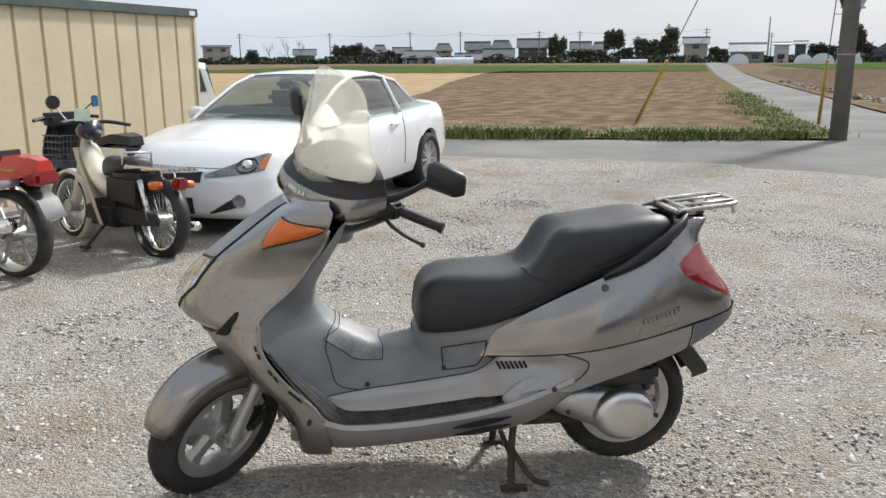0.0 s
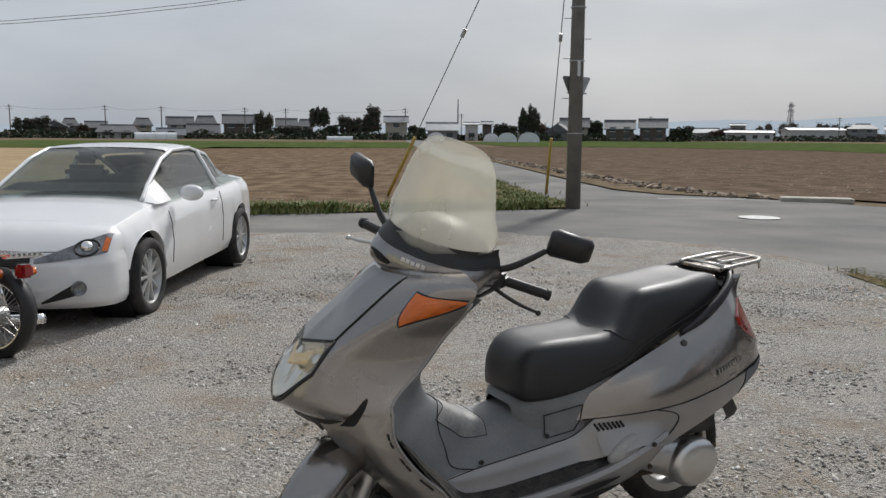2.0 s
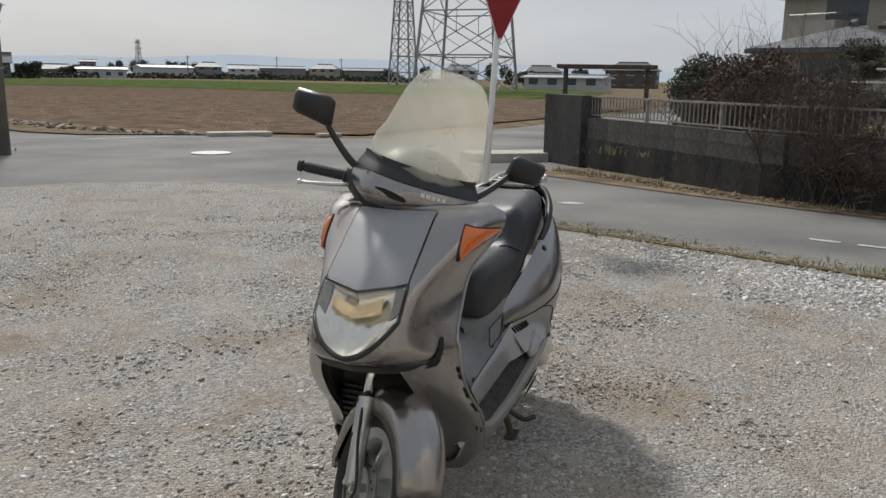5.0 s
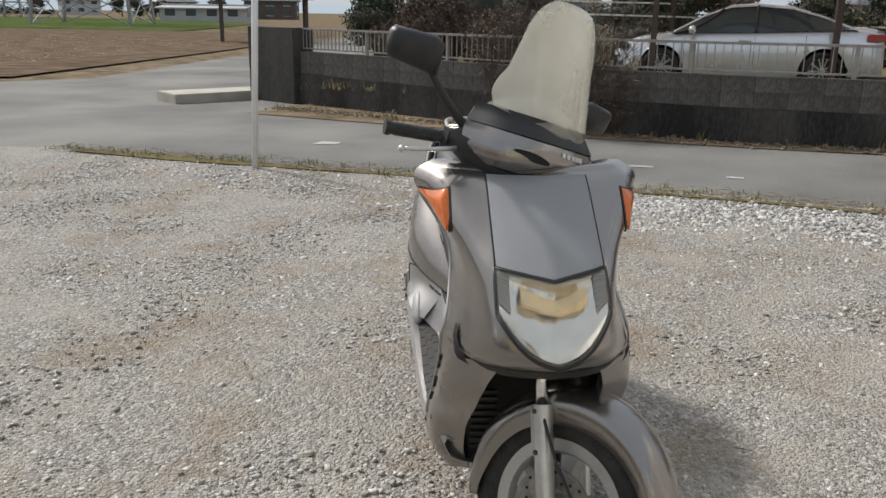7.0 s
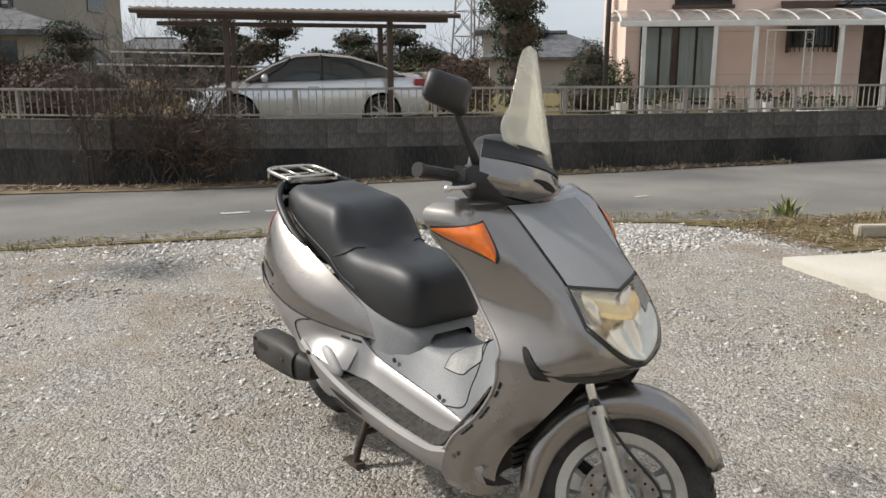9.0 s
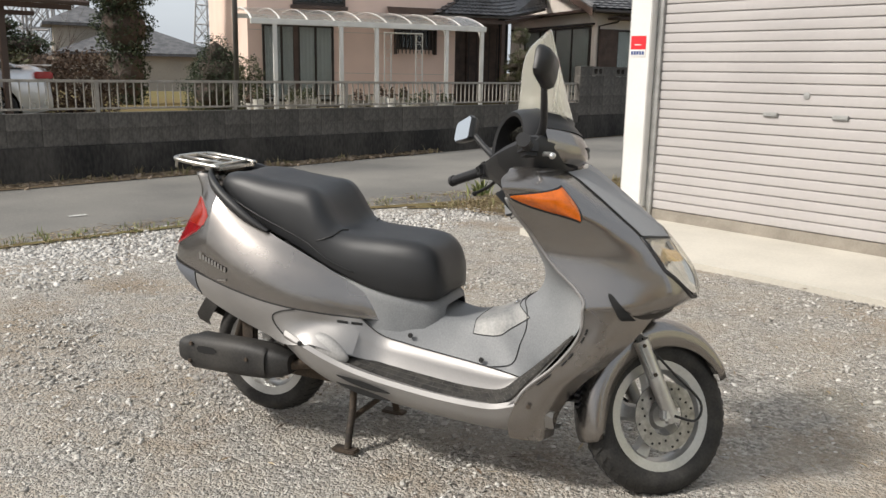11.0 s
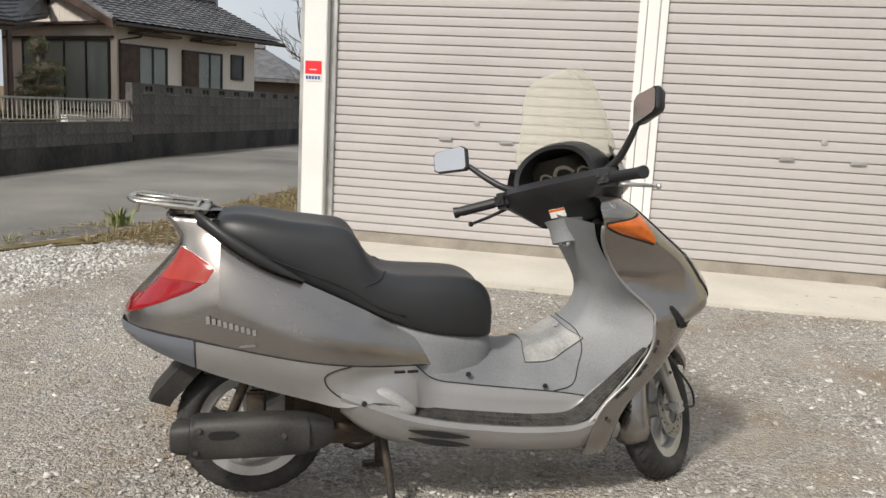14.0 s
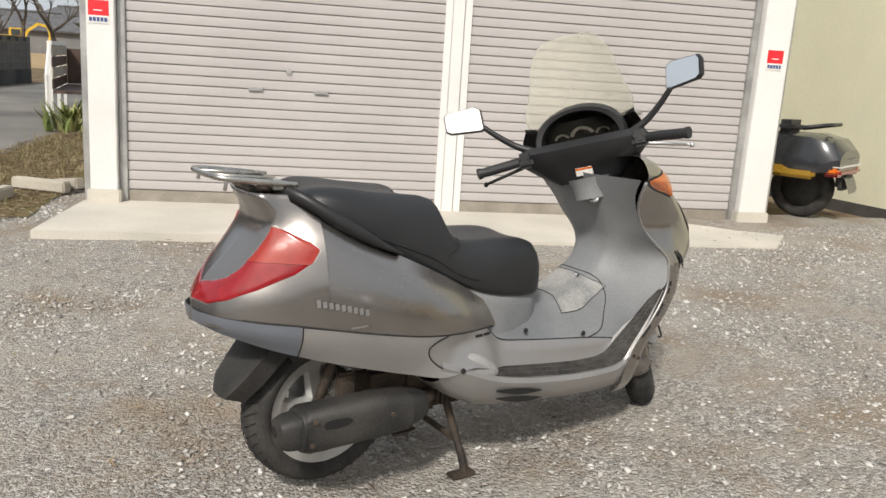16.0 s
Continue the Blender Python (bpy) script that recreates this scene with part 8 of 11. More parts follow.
def navy_scooter():
    t = thing("navy_scooter", "dark navy scooter with black seat parked behind the moped", "scooter", pose(-4.25, 7.4, gz(-4.25, 7.4), 0, 0, 158))
    spoke_wheel(t, (-0.6, 0, 0.22), 0.22, 0.1, 5, True)
    spoke_wheel(t, (0.6, 0, 0.22), 0.22, 0.1, 5, True)
    part("rear_body", skin(bmesh.new(), [[Vector((x, y, z)) for y, z in ((-w, zb), (-w * 1.05, (zb + zt) / 2), (-w * 0.7, zt), (w * 0.7, zt), (w * 1.05, (zb + zt) / 2), (w, zb))] for x, w, zb, zt in ((0.05, 0.1, 0.3, 0.5), (-0.1, 0.16, 0.3, 0.68), (-0.4, 0.18, 0.36, 0.72), (-0.7, 0.15, 0.45, 0.74), (-0.85, 0.06, 0.58, 0.72))], ring=True, caps=True), NAVY, t, smooth=40)
    part("seat", skin(bmesh.new(), [[Vector((x, y, z)) for y, z in ((-w, zt - 0.08), (-w * 0.8, zt), (w * 0.8, zt), (w, zt - 0.08))] for x, w, zt in ((0.02, 0.08, 0.72), (-0.1, 0.14, 0.77), (-0.4, 0.16, 0.79), (-0.62, 0.15, 0.84), (-0.82, 0.08, 0.82))], ring=True, caps=True), VINYL, t, "black seat", smooth=40)
    part("front_shield", skin(bmesh.new(), [[Vector((x, y, z)) for y, x in ((-w, u - 0.06), (-w * 0.5, u + 0.03), (0, u + 0.06), (w * 0.5, u + 0.03), (w, u - 0.06))] for u, z, w in ((0.2, 0.25, 0.2), (0.42, 0.4, 0.22), (0.45, 0.65, 0.2), (0.36, 0.9, 0.17))]), NAVY, t, smooth=True)
    part("floor", boxed((-0.1, -0.17, 0.24), (0.4, 0.17, 0.3), 0.02), BLACKP, t)
    part("handle_cover", boxed((0.22, -0.2, 0.88), (0.42, 0.2, 1.0), 0.04), BLACKP, t, smooth=40)
    part("front_fender", lathe(bmesh.new(), [(-0.06, 0.235), (0, 0.26), (0.06, 0.235)], 28, Matrix.Translation((0.6, 0, 0.22)) @ Matrix.Rotation(radians(90), 4, "Z"), close=False), NAVY, t, smooth=True)
    for s in (1, -1):
        part("grip", tube(bmesh.new(), [(0.3, s * 0.18, 0.96), (0.24, s * 0.34, 0.94)], 0.017, 8), BLACKP, t)
        if s > 0:
            continue
        part("mirror_stem", tube(bmesh.new(), [(0.3, s * 0.18, 0.98), (0.26, s * 0.3, 1.08)], 0.007, 6), BLACKP, t)
        mi = part("mirror", boxed((0.24, s * 0.32 - 0.035, 1.04), (0.26, s * 0.32 + 0.035, 1.15), 0.008), BLACKP, t)
        part("mirror_glass", boxed((0.236, s * 0.32 - 0.03, 1.045), (0.239, s * 0.32 + 0.03, 1.145)), mat("blue_mirror", (0.15, 0.35, 0.75), 0.08, 0.8, bump=0), mi, "blue-tinted mirror glass")


navy_scooter()


def red_motorcycle():
    t = thing("red_motorcycle", "red motorcycle with black wheels and red tail", "motorcycle", pose(-3.30, 5.22, gz(-3.3, 5.2), 0, 0, 172))
    spoke_wheel(t, (0, 0, 0.31), 0.31, 0.13, 6, True)
    spoke_wheel(t, (1.36, 0, 0.31), 0.31, 0.11, 6, True)
    part("tail_cowl", skin(bmesh.new(), [[Vector((x, y, z)) for y, z in ((-w, zb), (-w, (zb + zt) / 2), (-w * 0.6, zt), (w * 0.6, zt), (w, (zb + zt) / 2), (w, zb))] for x, w, zb, zt in ((0.5, 0.1, 0.58, 0.74), (0.2, 0.13, 0.62, 0.83), (-0.1, 0.12, 0.68, 0.86), (-0.28, 0.09, 0.74, 0.85), (-0.34, 0.07, 0.76, 0.83))], ring=True, caps=True), REDPAINT, t, "red tail cowl", smooth=40)
    part("tail_lamp", boxed((-0.37, -0.1, 0.67), (-0.22, 0.1, 0.76), 0.02), LENS_R, t, "dark red tail lamp")
    part("stripe", boxed((-0.2, -0.128, 0.765), (0.3, 0.128, 0.778)), YELLOW, t)
    part("seat", skin(bmesh.new(), [[Vector((x, y, z)) for y, z in ((-w, zt - 0.09), (-w * 0.8, zt), (w * 0.8, zt), (w, zt - 0.09))] for x, w, zt in ((0.75, 0.1, 0.8), (0.5, 0.14, 0.79), (0.25, 0.14, 0.86), (-0.05, 0.1, 0.89))], ring=True, caps=True), VINYL, t, smooth=40)
    part("tank", skin(bmesh.new(), [[Vector((x, 0.16 * f * math.cos(a), 0.82 + 0.16 * f * math.sin(a))) for a in (2 * math.pi * k / 16 for k in range(16))] for x, f in ((0.65, 0.45), (0.8, 0.9), (1.0, 1.0), (1.2, 0.7))], ring=True, caps=True), REDPAINT, t, smooth=True)
    part("rear_fender", skin(bmesh.new(), [[Vector((x, y, z)) for y in (-0.09, 0, 0.09)] for x, z in ((0.05, 0.66), (-0.2, 0.66), (-0.34, 0.56), (-0.4, 0.44))]), BLACKP, t, smooth=True)
    for s in (1, -1):
        part("turn_signal", tube(bmesh.new(), [(-0.18, s * 0.1, 0.69), (-0.18, s * 0.24, 0.69)], 0.028, 10), GALV, t, smooth=True)
        part("shock_absorber", tube(bmesh.new(), [(0.0, s * 0.13, 0.33), (0.12, s * 0.13, 0.65)], 0.03, 10), CHROME, t, smooth=True)
        part("silencer", tube(bmesh.new(), [(0.9, s * 0.16, 0.25), (0.3, s * 0.2, 0.32), (-0.2, s * 0.2, 0.42)], 0.05, 12), CHROME, t, smooth=True)
        part("swing_arm", tube(bmesh.new(), [(0, s * 0.1, 0.31), (0.5, s * 0.1, 0.36)], 0.025, 8), GALV, t, smooth=True)
        part("handlebar", tube(bmesh.new(), [(1.2, 0, 0.95), (1.1, s * 0.33, 0.97)], 0.016, 8), BLACKP, t)
    part("engine", boxed((0.45, -0.18, 0.25), (0.95, 0.18, 0.62), 0.06), DUSTY, t, smooth=40)
    part("fork", tube(bmesh.new(), [(1.15, 0, 0.9), (1.36, 0, 0.31)], 0.05, 10), GALV, t, smooth=True)


red_motorcycle()


def tourer():
    t = thing("touring_motorcycle", "gold and dark silver touring motorcycle with hard luggage", "motorcycle", pose(-4.62, -0.98, gz(-4.6, -1.0), 0, 0, 305))
    for x in (0.2, 1.75):
        wm = Matrix.Translation((x, 0, 0.3)) @ Matrix.Rotation(radians(90), 4, "Z")
        wh = part("wheel", lathe(bmesh.new(), [(-0.05, 0.0), (-0.05, 0.06), (-0.02, 0.19), (0.02, 0.19), (0.05, 0.06), (0.05, 0)], 28, close=False), DUSTY, t, "dark cast wheel", smooth=30, m=wm)
        part("tyre", lathe(bmesh.new(), [(-0.06, 0.19), (-0.08, 0.24), (-0.055, 0.292), (0, 0.3), (0.055, 0.292), (0.08, 0.24), (0.06, 0.19)], 36, close=False), RUBBER, wh, smooth=True, m=wm)
    part("mud_flap", skin(bmesh.new(), [[Vector((x, y, z)) for y in (-w, 0, w)] for x, z, w in ((-0.16, 0.5, 0.16), (-0.22, 0.44, 0.17), (-0.26, 0.34, 0.16), (-0.26, 0.3, 0.12))]), CASEM, t, "dark grey plate holder flap", smooth=40)
    part("tail_case", skin(bmesh.new(), [[Vector((x, y, z)) for y, z in ((-w, zb), (-w * 1.05, zb + 0.1), (-w * 0.85, zt - 0.03), (-w * 0.6, zt), (w * 0.6, zt), (w * 0.85, zt - 0.03), (w * 1.05, zb + 0.1), (w, zb))] for x, w, zb, zt in ((0.75, 0.22, 0.5, 0.78), (0.5, 0.36, 0.46, 0.83), (0.1, 0.40, 0.48, 0.84), (-0.1, 0.39, 0.50, 0.80), (-0.2, 0.33, 0.53, 0.7))], ring=True, caps=True), CASEM, t, "dark silver luggage case", smooth=35)
    part("lamp_strip", boxed((-0.225, -0.37, 0.46), (-0.05, 0.37, 0.545), 0.03), LENS_R, t, "wide red tail lamp")
    for s in (1, -1):
        part("turn_signal", boxed((-0.2, s * 0.33 - 0.05, 0.485), (-0.08, s * 0.33 + 0.05, 0.545), 0.015), LENS_O, t)
        part("side_case", boxed((0.0, s * 0.36 - 0.06, 0.42), (0.6, s * 0.36 + 0.06, 0.53), 0.03), GOLDP, t, "gold side panel", smooth=40)
    part("trim", boxed((-0.226, -0.37, 0.55), (-0.05, 0.37, 0.562), 0.003), MARKM, t)
    part("emblem", boxed((-0.2, -0.2, 0.61), (-0.185, 0.12, 0.635)), MARKM, t)
    part("rear_fender", boxed((-0.22, -0.13, 0.32), (-0.12, 0.13, 0.5), 0.03), DUSTY, t, smooth=40)
    rl = tube(bmesh.new(), [(0.35, -0.25, 0.86), (0.0, -0.25, 0.93), (0.0, 0.25, 0.93), (0.35, 0.25, 0.86)], 0.018, 8)
    part("grab_rail", rl, BLACKP, t, smooth=True)
    part("backrest", boxed((0.3, -0.2, 0.82), (0.5, 0.2, 0.95), 0.05), VINYL, t, smooth=40)
    part("seat", boxed((0.5, -0.2, 0.68), (1.1, 0.2, 0.8), 0.05), VINYL, t, smooth=40)
    part("fairing", skin(bmesh.new(), [[Vector((x, y, z)) for y, z in ((-w, 0.4), (-w, 0.8), (-w * 0.5, zt), (w * 0.5, zt), (w, 0.8), (w, 0.4))] for x, w, zt in ((1.2, 0.2, 0.9), (1.5, 0.38, 1.15), (1.7, 0.36, 1.2), (2.0, 0.2, 0.9))], ring=True, caps=True), GOLDP, t, smooth=40)
    part("stand", tube(bmesh.new(), [(0.9, 0.15, 0.3), (0.9, 0.35, 0.02)], 0.02, 8), DUSTY, t)
    part("spare_lid", lathe(bmesh.new(), [(0, 0), (0, 0.15), (0.05, 0.17), (0.09, 0.15)], 24, pose(0.75, -0.12, 0.86, 0, -90, 0), close=False), CASEM, t, smooth=True)


tourer()

# ---- greenery tools ----
LEAF_DARK = island_mat("evergreen_leaves", [(0.012, 0.02, 0.01), (0.03, 0.045, 0.018), (0.05, 0.07, 0.03)], 0.7)
LEAF_OLIVE = island_mat("olive_leaves", [(0.035, 0.04, 0.015), (0.06, 0.065, 0.025), (0.09, 0.092, 0.038)], 0.7)
LEAF_BROWN = island_mat("dry_brown_leaves", [(0.04, 0.026, 0.018), (0.085, 0.052, 0.034), (0.13, 0.085, 0.052)], 0.8)
LEAF_WEED = island_mat("weed_leaves", [(0.07, 0.105, 0.025), (0.14, 0.18, 0.05), (0.23, 0.25, 0.09), (0.36, 0.33, 0.17)], 0.8)
BARK = mat("bark", (0.07, 0.055, 0.045), 0.9, var=0.35, scale=5, fine=40, bump=0.5, other=(0.15, 0.125, 0.1))
TWIG = mat("bare_twigs", (0.075, 0.055, 0.045), 0.9, var=0.3, scale=5, fine=40, bump=0.2)
rng = np.random.default_rng(7)


def quads(name, pts, size, material, parent=None, flat=0.0, slim=0.55, label=""):
    """Many small leaves, one folded diamond each, at the points given."""
    n = len(pts)
    a = rng.normal(size=(n, 3))
    a[:, 2] *= 1 - flat
    a /= np.linalg.norm(a, axis=1)[:, None]
    b = np.cross(a, rng.normal(size=(n, 3)))
    b /= np.linalg.norm(b, axis=1)[:, None]
    s = size * rng.uniform(0.6, 1.4, (n, 1))
    c = np.asarray(pts)
    v = np.stack([c - a * s, c + b * s * slim, c + a * s, c - b * s * slim], 1).reshape(-1, 3)
    return raw(name, v, np.arange(4 * n).reshape(-1, 4), material, parent, label)


def raw(name, v, f, material, parent=None, label=""):
    me = bpy.data.meshes.new(name)
    me.from_pydata([tuple(p) for p in np.asarray(v).tolist()], [], [tuple(q) for q in np.asarray(f).tolist()])
    me.materials.append(material)
    ob = new(name, me)
    if parent:
        ob.parent = parent
    if label:
        ob["label"] = label
    return ob


def cloud(blobs, n, shell=0.55):
    """Points in the outer part of rough ellipsoids."""
    out = []
    vol = np.array([(r[0] * r[1] * r[2]) ** (2 / 3) for _, r in blobs])
    for (c, r), k in zip(blobs, (n * vol / vol.sum()).astype(int)):
        q = rng.normal(size=(max(4, k), 3))
        q /= np.linalg.norm(q, axis=1)[:, None]
        lump = 1 + 0.16 * np.sin(q[:, :1] * 5 + c[0]) * np.sin(q[:, 1:2] * 6 + c[1]) + 0.12 * np.sin(q[:, 2:] * 9 + c[0] * 2)
        q *= lump * rng.uniform(shell, 1.05, (len(q), 1)) ** 0.6
        out.append(np.array(c) + q * np.array(r))
    return np.concatenate(out)


def branch(bm, p, d, length, r, depth, spread, seed):
    """A forking branch with bent, tapering pieces."""
    q = Vector(p)
    pts = [q.copy()]
    d = Vector(d).normalized()
    for k in range(3):
        d = (d + 0.22 * Vector((seed.uniform(-1, 1), seed.uniform(-1, 1), seed.uniform(-0.4, 0.8)))).normalized()
        q = q + d * length / 3
        pts.append(q.copy())
    tube(bm, pts, r, 5 if depth > 1 else 3, r * 0.6, caps=False)
    if depth:
        for k in range(seed.choice((2, 3, 3))):
            nd = (d + spread * Vector((seed.uniform(-1, 1), seed.uniform(-1, 1), seed.uniform(-0.5, 0.7)))).normalized()
            branch(bm, pts[seed.choice((1, 2, 3))], nd, length * seed.uniform(0.55, 0.85), r * 0.55, depth - 1, spread, seed)


def bare_tree(name, label, category, at, h, stems, depth, r, seed, lean=0.35, spread=0.8, group=""):
    t = thing(name, label, category, pose(*at), group)
    sd = random.Random(seed)
    for k in range(stems):
        bm = bmesh.new()
        branch(bm, (sd.uniform(-0.35, 0.35), sd.uniform(-0.35, 0.35), 0), (sd.uniform(-lean, lean), sd.uniform(-lean, lean), 1), h * 0.45, r, depth, spread, sd)
        part("stem" if stems > 1 else "trunk", bm, TWIG if h < 5 else BARK, t)
    return t


def leafy(name, label, category, at, blobs, n, size, material, trunk=None, group="", core=True):
    """A tree or bush: trunk with limbs into each clump, and a crown of leaves."""
    t = thing(name, label, category, pose(*at), group)
    bm = bmesh.new()
    top = max(c[2] for c, r in blobs)
    tr = trunk or 0.06
    tube(bm, [(0, 0, -0.1), (0.03, 0.02, top * 0.3), (-0.03, 0.03, top * 0.65), (0, 0, top * 0.95)], tr, 8, tr * 0.4)
    for c, r in blobs:
        if abs(c[0]) + abs(c[1]) > 0.15:
            tube(bm, [(0, 0, max(0.1, c[2] * 0.7)), (c[0] * 0.5, c[1] * 0.5, c[2] * 0.85), c], tr * 0.45, 6, tr * 0.2)
    part("trunk", bm, BARK, t, smooth=True)
    if core:
        cm = bmesh.new()
        for c, r in blobs:
            e = bmesh.new()
            bmesh.ops.create_icosphere(e, subdivisions=2, radius=1)
            for v in e.verts:
                v.co = Vector([v.co[i] * r[i] * (0.68 + 0.14 * noise.noise(v.co * 3 + Vector(c))) + c[i] for i in range(3)])
            merge(cm, e)
        part("inner_crown", cm, TWIG, t)
    quads("crown", cloud(blobs, n), size, material, t, slim=0.5)
    return t


# ---- carport ----
PORTWOOD = mat("brown_painted_steel", (0.075, 0.05, 0.04), 0.6, var=0.2, scale=3, fine=40, bump=0.06)
PORTROOF = glassy("smoked_roof_sheet", (0.6, 0.5, 0.42), 0.35, 0.3, (0.42, 0.33, 0.27))
CURTAIN = mat("pale_curtain", (0.78, 0.76, 0.72), 0.9, var=0.1, scale=3, fine=30, bump=0.2)
WINGLASS = glassy("window_glass", (0.75, 0.78, 0.78), 0.04, 0.04, (0.5, 0.5, 0.5))


def carport():
    t = thing("carport", "brown steel carport with a smoked corrugated roof over the silver car", "carport")
    for p in ((13.4, 2.91), (13.2, -0.1), (15.9, 2.6), (15.6, -0.5)):
        part("post", boxed((-0.05, -0.05, -0.35), (0.05, 0.05, 2.1), 0.006), PORTWOOD, t, m=Matrix.Translation((*p, 0.25)))
    for a, b in (((13.5, 4.4), (13.05, -1.2)), ((16.05, 4.1), (15.45, -1.5))):
        part("beam", tube(bmesh.new(), [(*a, 2.33), (*b, 2.31)], 0.06, 4), PORTWOOD, t)
    for k in range(9):
        f = k / 8
        a, b = Vector((13.0 - 0.45 * f, 4.5 - 5.7 * f, 2.40)), Vector((16.35 - 0.6 * f, 4.2 - 5.7 * f, 2.47))
        part("rafter", tube(bmesh.new(), [a, b], 0.028, 4), PORTWOOD, t)
    rows = [[Vector((12.95 - 0.45 * f + (3.45 - 0.15 * f) * g, 4.52 - 5.75 * f - 0.3 * g, 2.45 + 0.07 * g + 0.012 * math.sin(f * 240))) for g in (0, 0.5, 1)] for f in [i / 160 for i in range(161)]]
    part("roof_sheet", skin(bmesh.new(), rows), PORTROOF, t, smooth=True)
    part("gutter", tube(bmesh.new(), [(12.9, 4.5, 2.38), (12.45, -1.25, 2.36)], 0.045, 6), PORTWOOD, t)


carport()

# ---- neighbour's house: x along the front, y away from the yard ----
HOUSE = Matrix.Translation((15.6, -9.1, 0)) @ Matrix.Rotation(math.atan2(-0.907, -0.42), 4, "Z")
PINK = mat("pink_render", (0.78, 0.59, 0.5), 0.9, var=0.08, scale=0.8, fine=60, bump=0.1)
WINGW = mat("cream_siding", (0.7, 0.64, 0.58), 0.8, var=0.08, scale=0.7, fine=40, bump=0.08)
TILE = mat("grey_roof_tile", (0.075, 0.075, 0.08), 0.6, var=0.35, scale=2.5, fine=20, bump=0.15, other=(0.15, 0.15, 0.155))
BROWNW = mat("brown_wood", (0.06, 0.035, 0.026), 0.6, var=0.3, scale=4, fine=60, bump=0.1, other=(0.1, 0.065, 0.05))
BRONZEAL = mat("bronze_window_frame", (0.035, 0.028, 0.024), 0.5, 0.3, var=0.2, bump=0.03)
ALUWHITE = mat("white_aluminium", (0.7, 0.69, 0.66), 0.5, 0.1, var=0.1, scale=3, fine=40, bump=0.03)
POLYC = glassy("milky_sheet", (0.85, 0.83, 0.8), 0.4, 0.25, (0.62, 0.6, 0.57))


def tile_slope(p00, p10, p11, p01, nu, nv, th=0.06):
    """A roof slope of wavy tiles: p00 to p10 along the eave, p01 to p11 along the ridge."""
    p00, p10, p11, p01 = map(Vector, (p00, p10, p11, p01))
    up = (p10 - p00).cross(p01 - p00).normalized()
    if up.z < 0:
        up = -up
    rows = []
    for j in range(nv):
        for e, lift in ((0, 0.035), (0.97, 0.0)):
            v = (j + e) / nv
            a, b = p00.lerp(p01, v), p10.lerp(p11, v)
            rows.append([a.lerp(b, i / (nu * 4)) + up * (lift + 0.022 * abs(math.sin(math.pi * i / 4)) + th) for i in range(nu * 4 + 1)])
    bm = skin(bmesh.new(), rows)
    skin(bm, [[p00, p10], [p01, p11]])
    skin(bm, [[p00, p10], [p00 + up * th, p10 + up * th]])
    return bm


def window(parent, x0, x1, z0, z1, y, panes=2, curtain=True, m=None, frame=BRONZEAL):
    """A sliding window set against a wall that faces -y; uncurtained, a black sheet paints the room's shade."""
    w = part("window", boxed((x0, y - 0.012, z0), (x1, y - 0.004, z1)), CURTAIN if curtain else DARKIN, parent, "pale curtains behind the glass" if curtain else "", m=m)
    fr = bmesh.new()
    for lo, hi in (((x0 - 0.04, y - 0.06, z0 - 0.04), (x0 + 0.02, y - 0.002, z1 + 0.04)), ((x1 - 0.02, y - 0.06, z0 - 0.04), (x1 + 0.04, y - 0.002, z1 + 0.04)), ((x0 + 0.02, y - 0.058, z1 - 0.02), (x1 - 0.02, y - 0.002, z1 + 0.04)), ((x0 + 0.02, y - 0.058, z0 - 0.04), (x1 - 0.02, y - 0.002, z0 + 0.02))):
        box(fr, lo, hi)
    for k in range(1, panes):
        x = x0 + (x1 - x0) * k / panes
        box(fr, (x - 0.03, y - 0.05, z0 + 0.02), (x + 0.03, y - 0.004, z1 - 0.02))
    part("frame", fr, frame, w, m=m)
    if curtain:
        rows = [[Vector((x0 + (x1 - x0) * i / 60, y - 0.02 - 0.008 * math.sin(i * 1.9), z)) for i in range(61)] for z in (z0 + 0.02, z1 - 0.02)]
        part("curtain", skin(bmesh.new(), rows), CURTAIN, w, m=m, smooth=True)
    for k in range(panes):
        a, b = x0 + (x1 - x0) * k / panes, x0 + (x1 - x0) * (k + 1) / panes
        g = part("pane", boxed((a + 0.03, y - 0.04, z0 + 0.02), (b - 0.03, y - 0.036, z1 - 0.02)), WINGLASS, w, m=m)
        g.visible_shadow = False
    return w


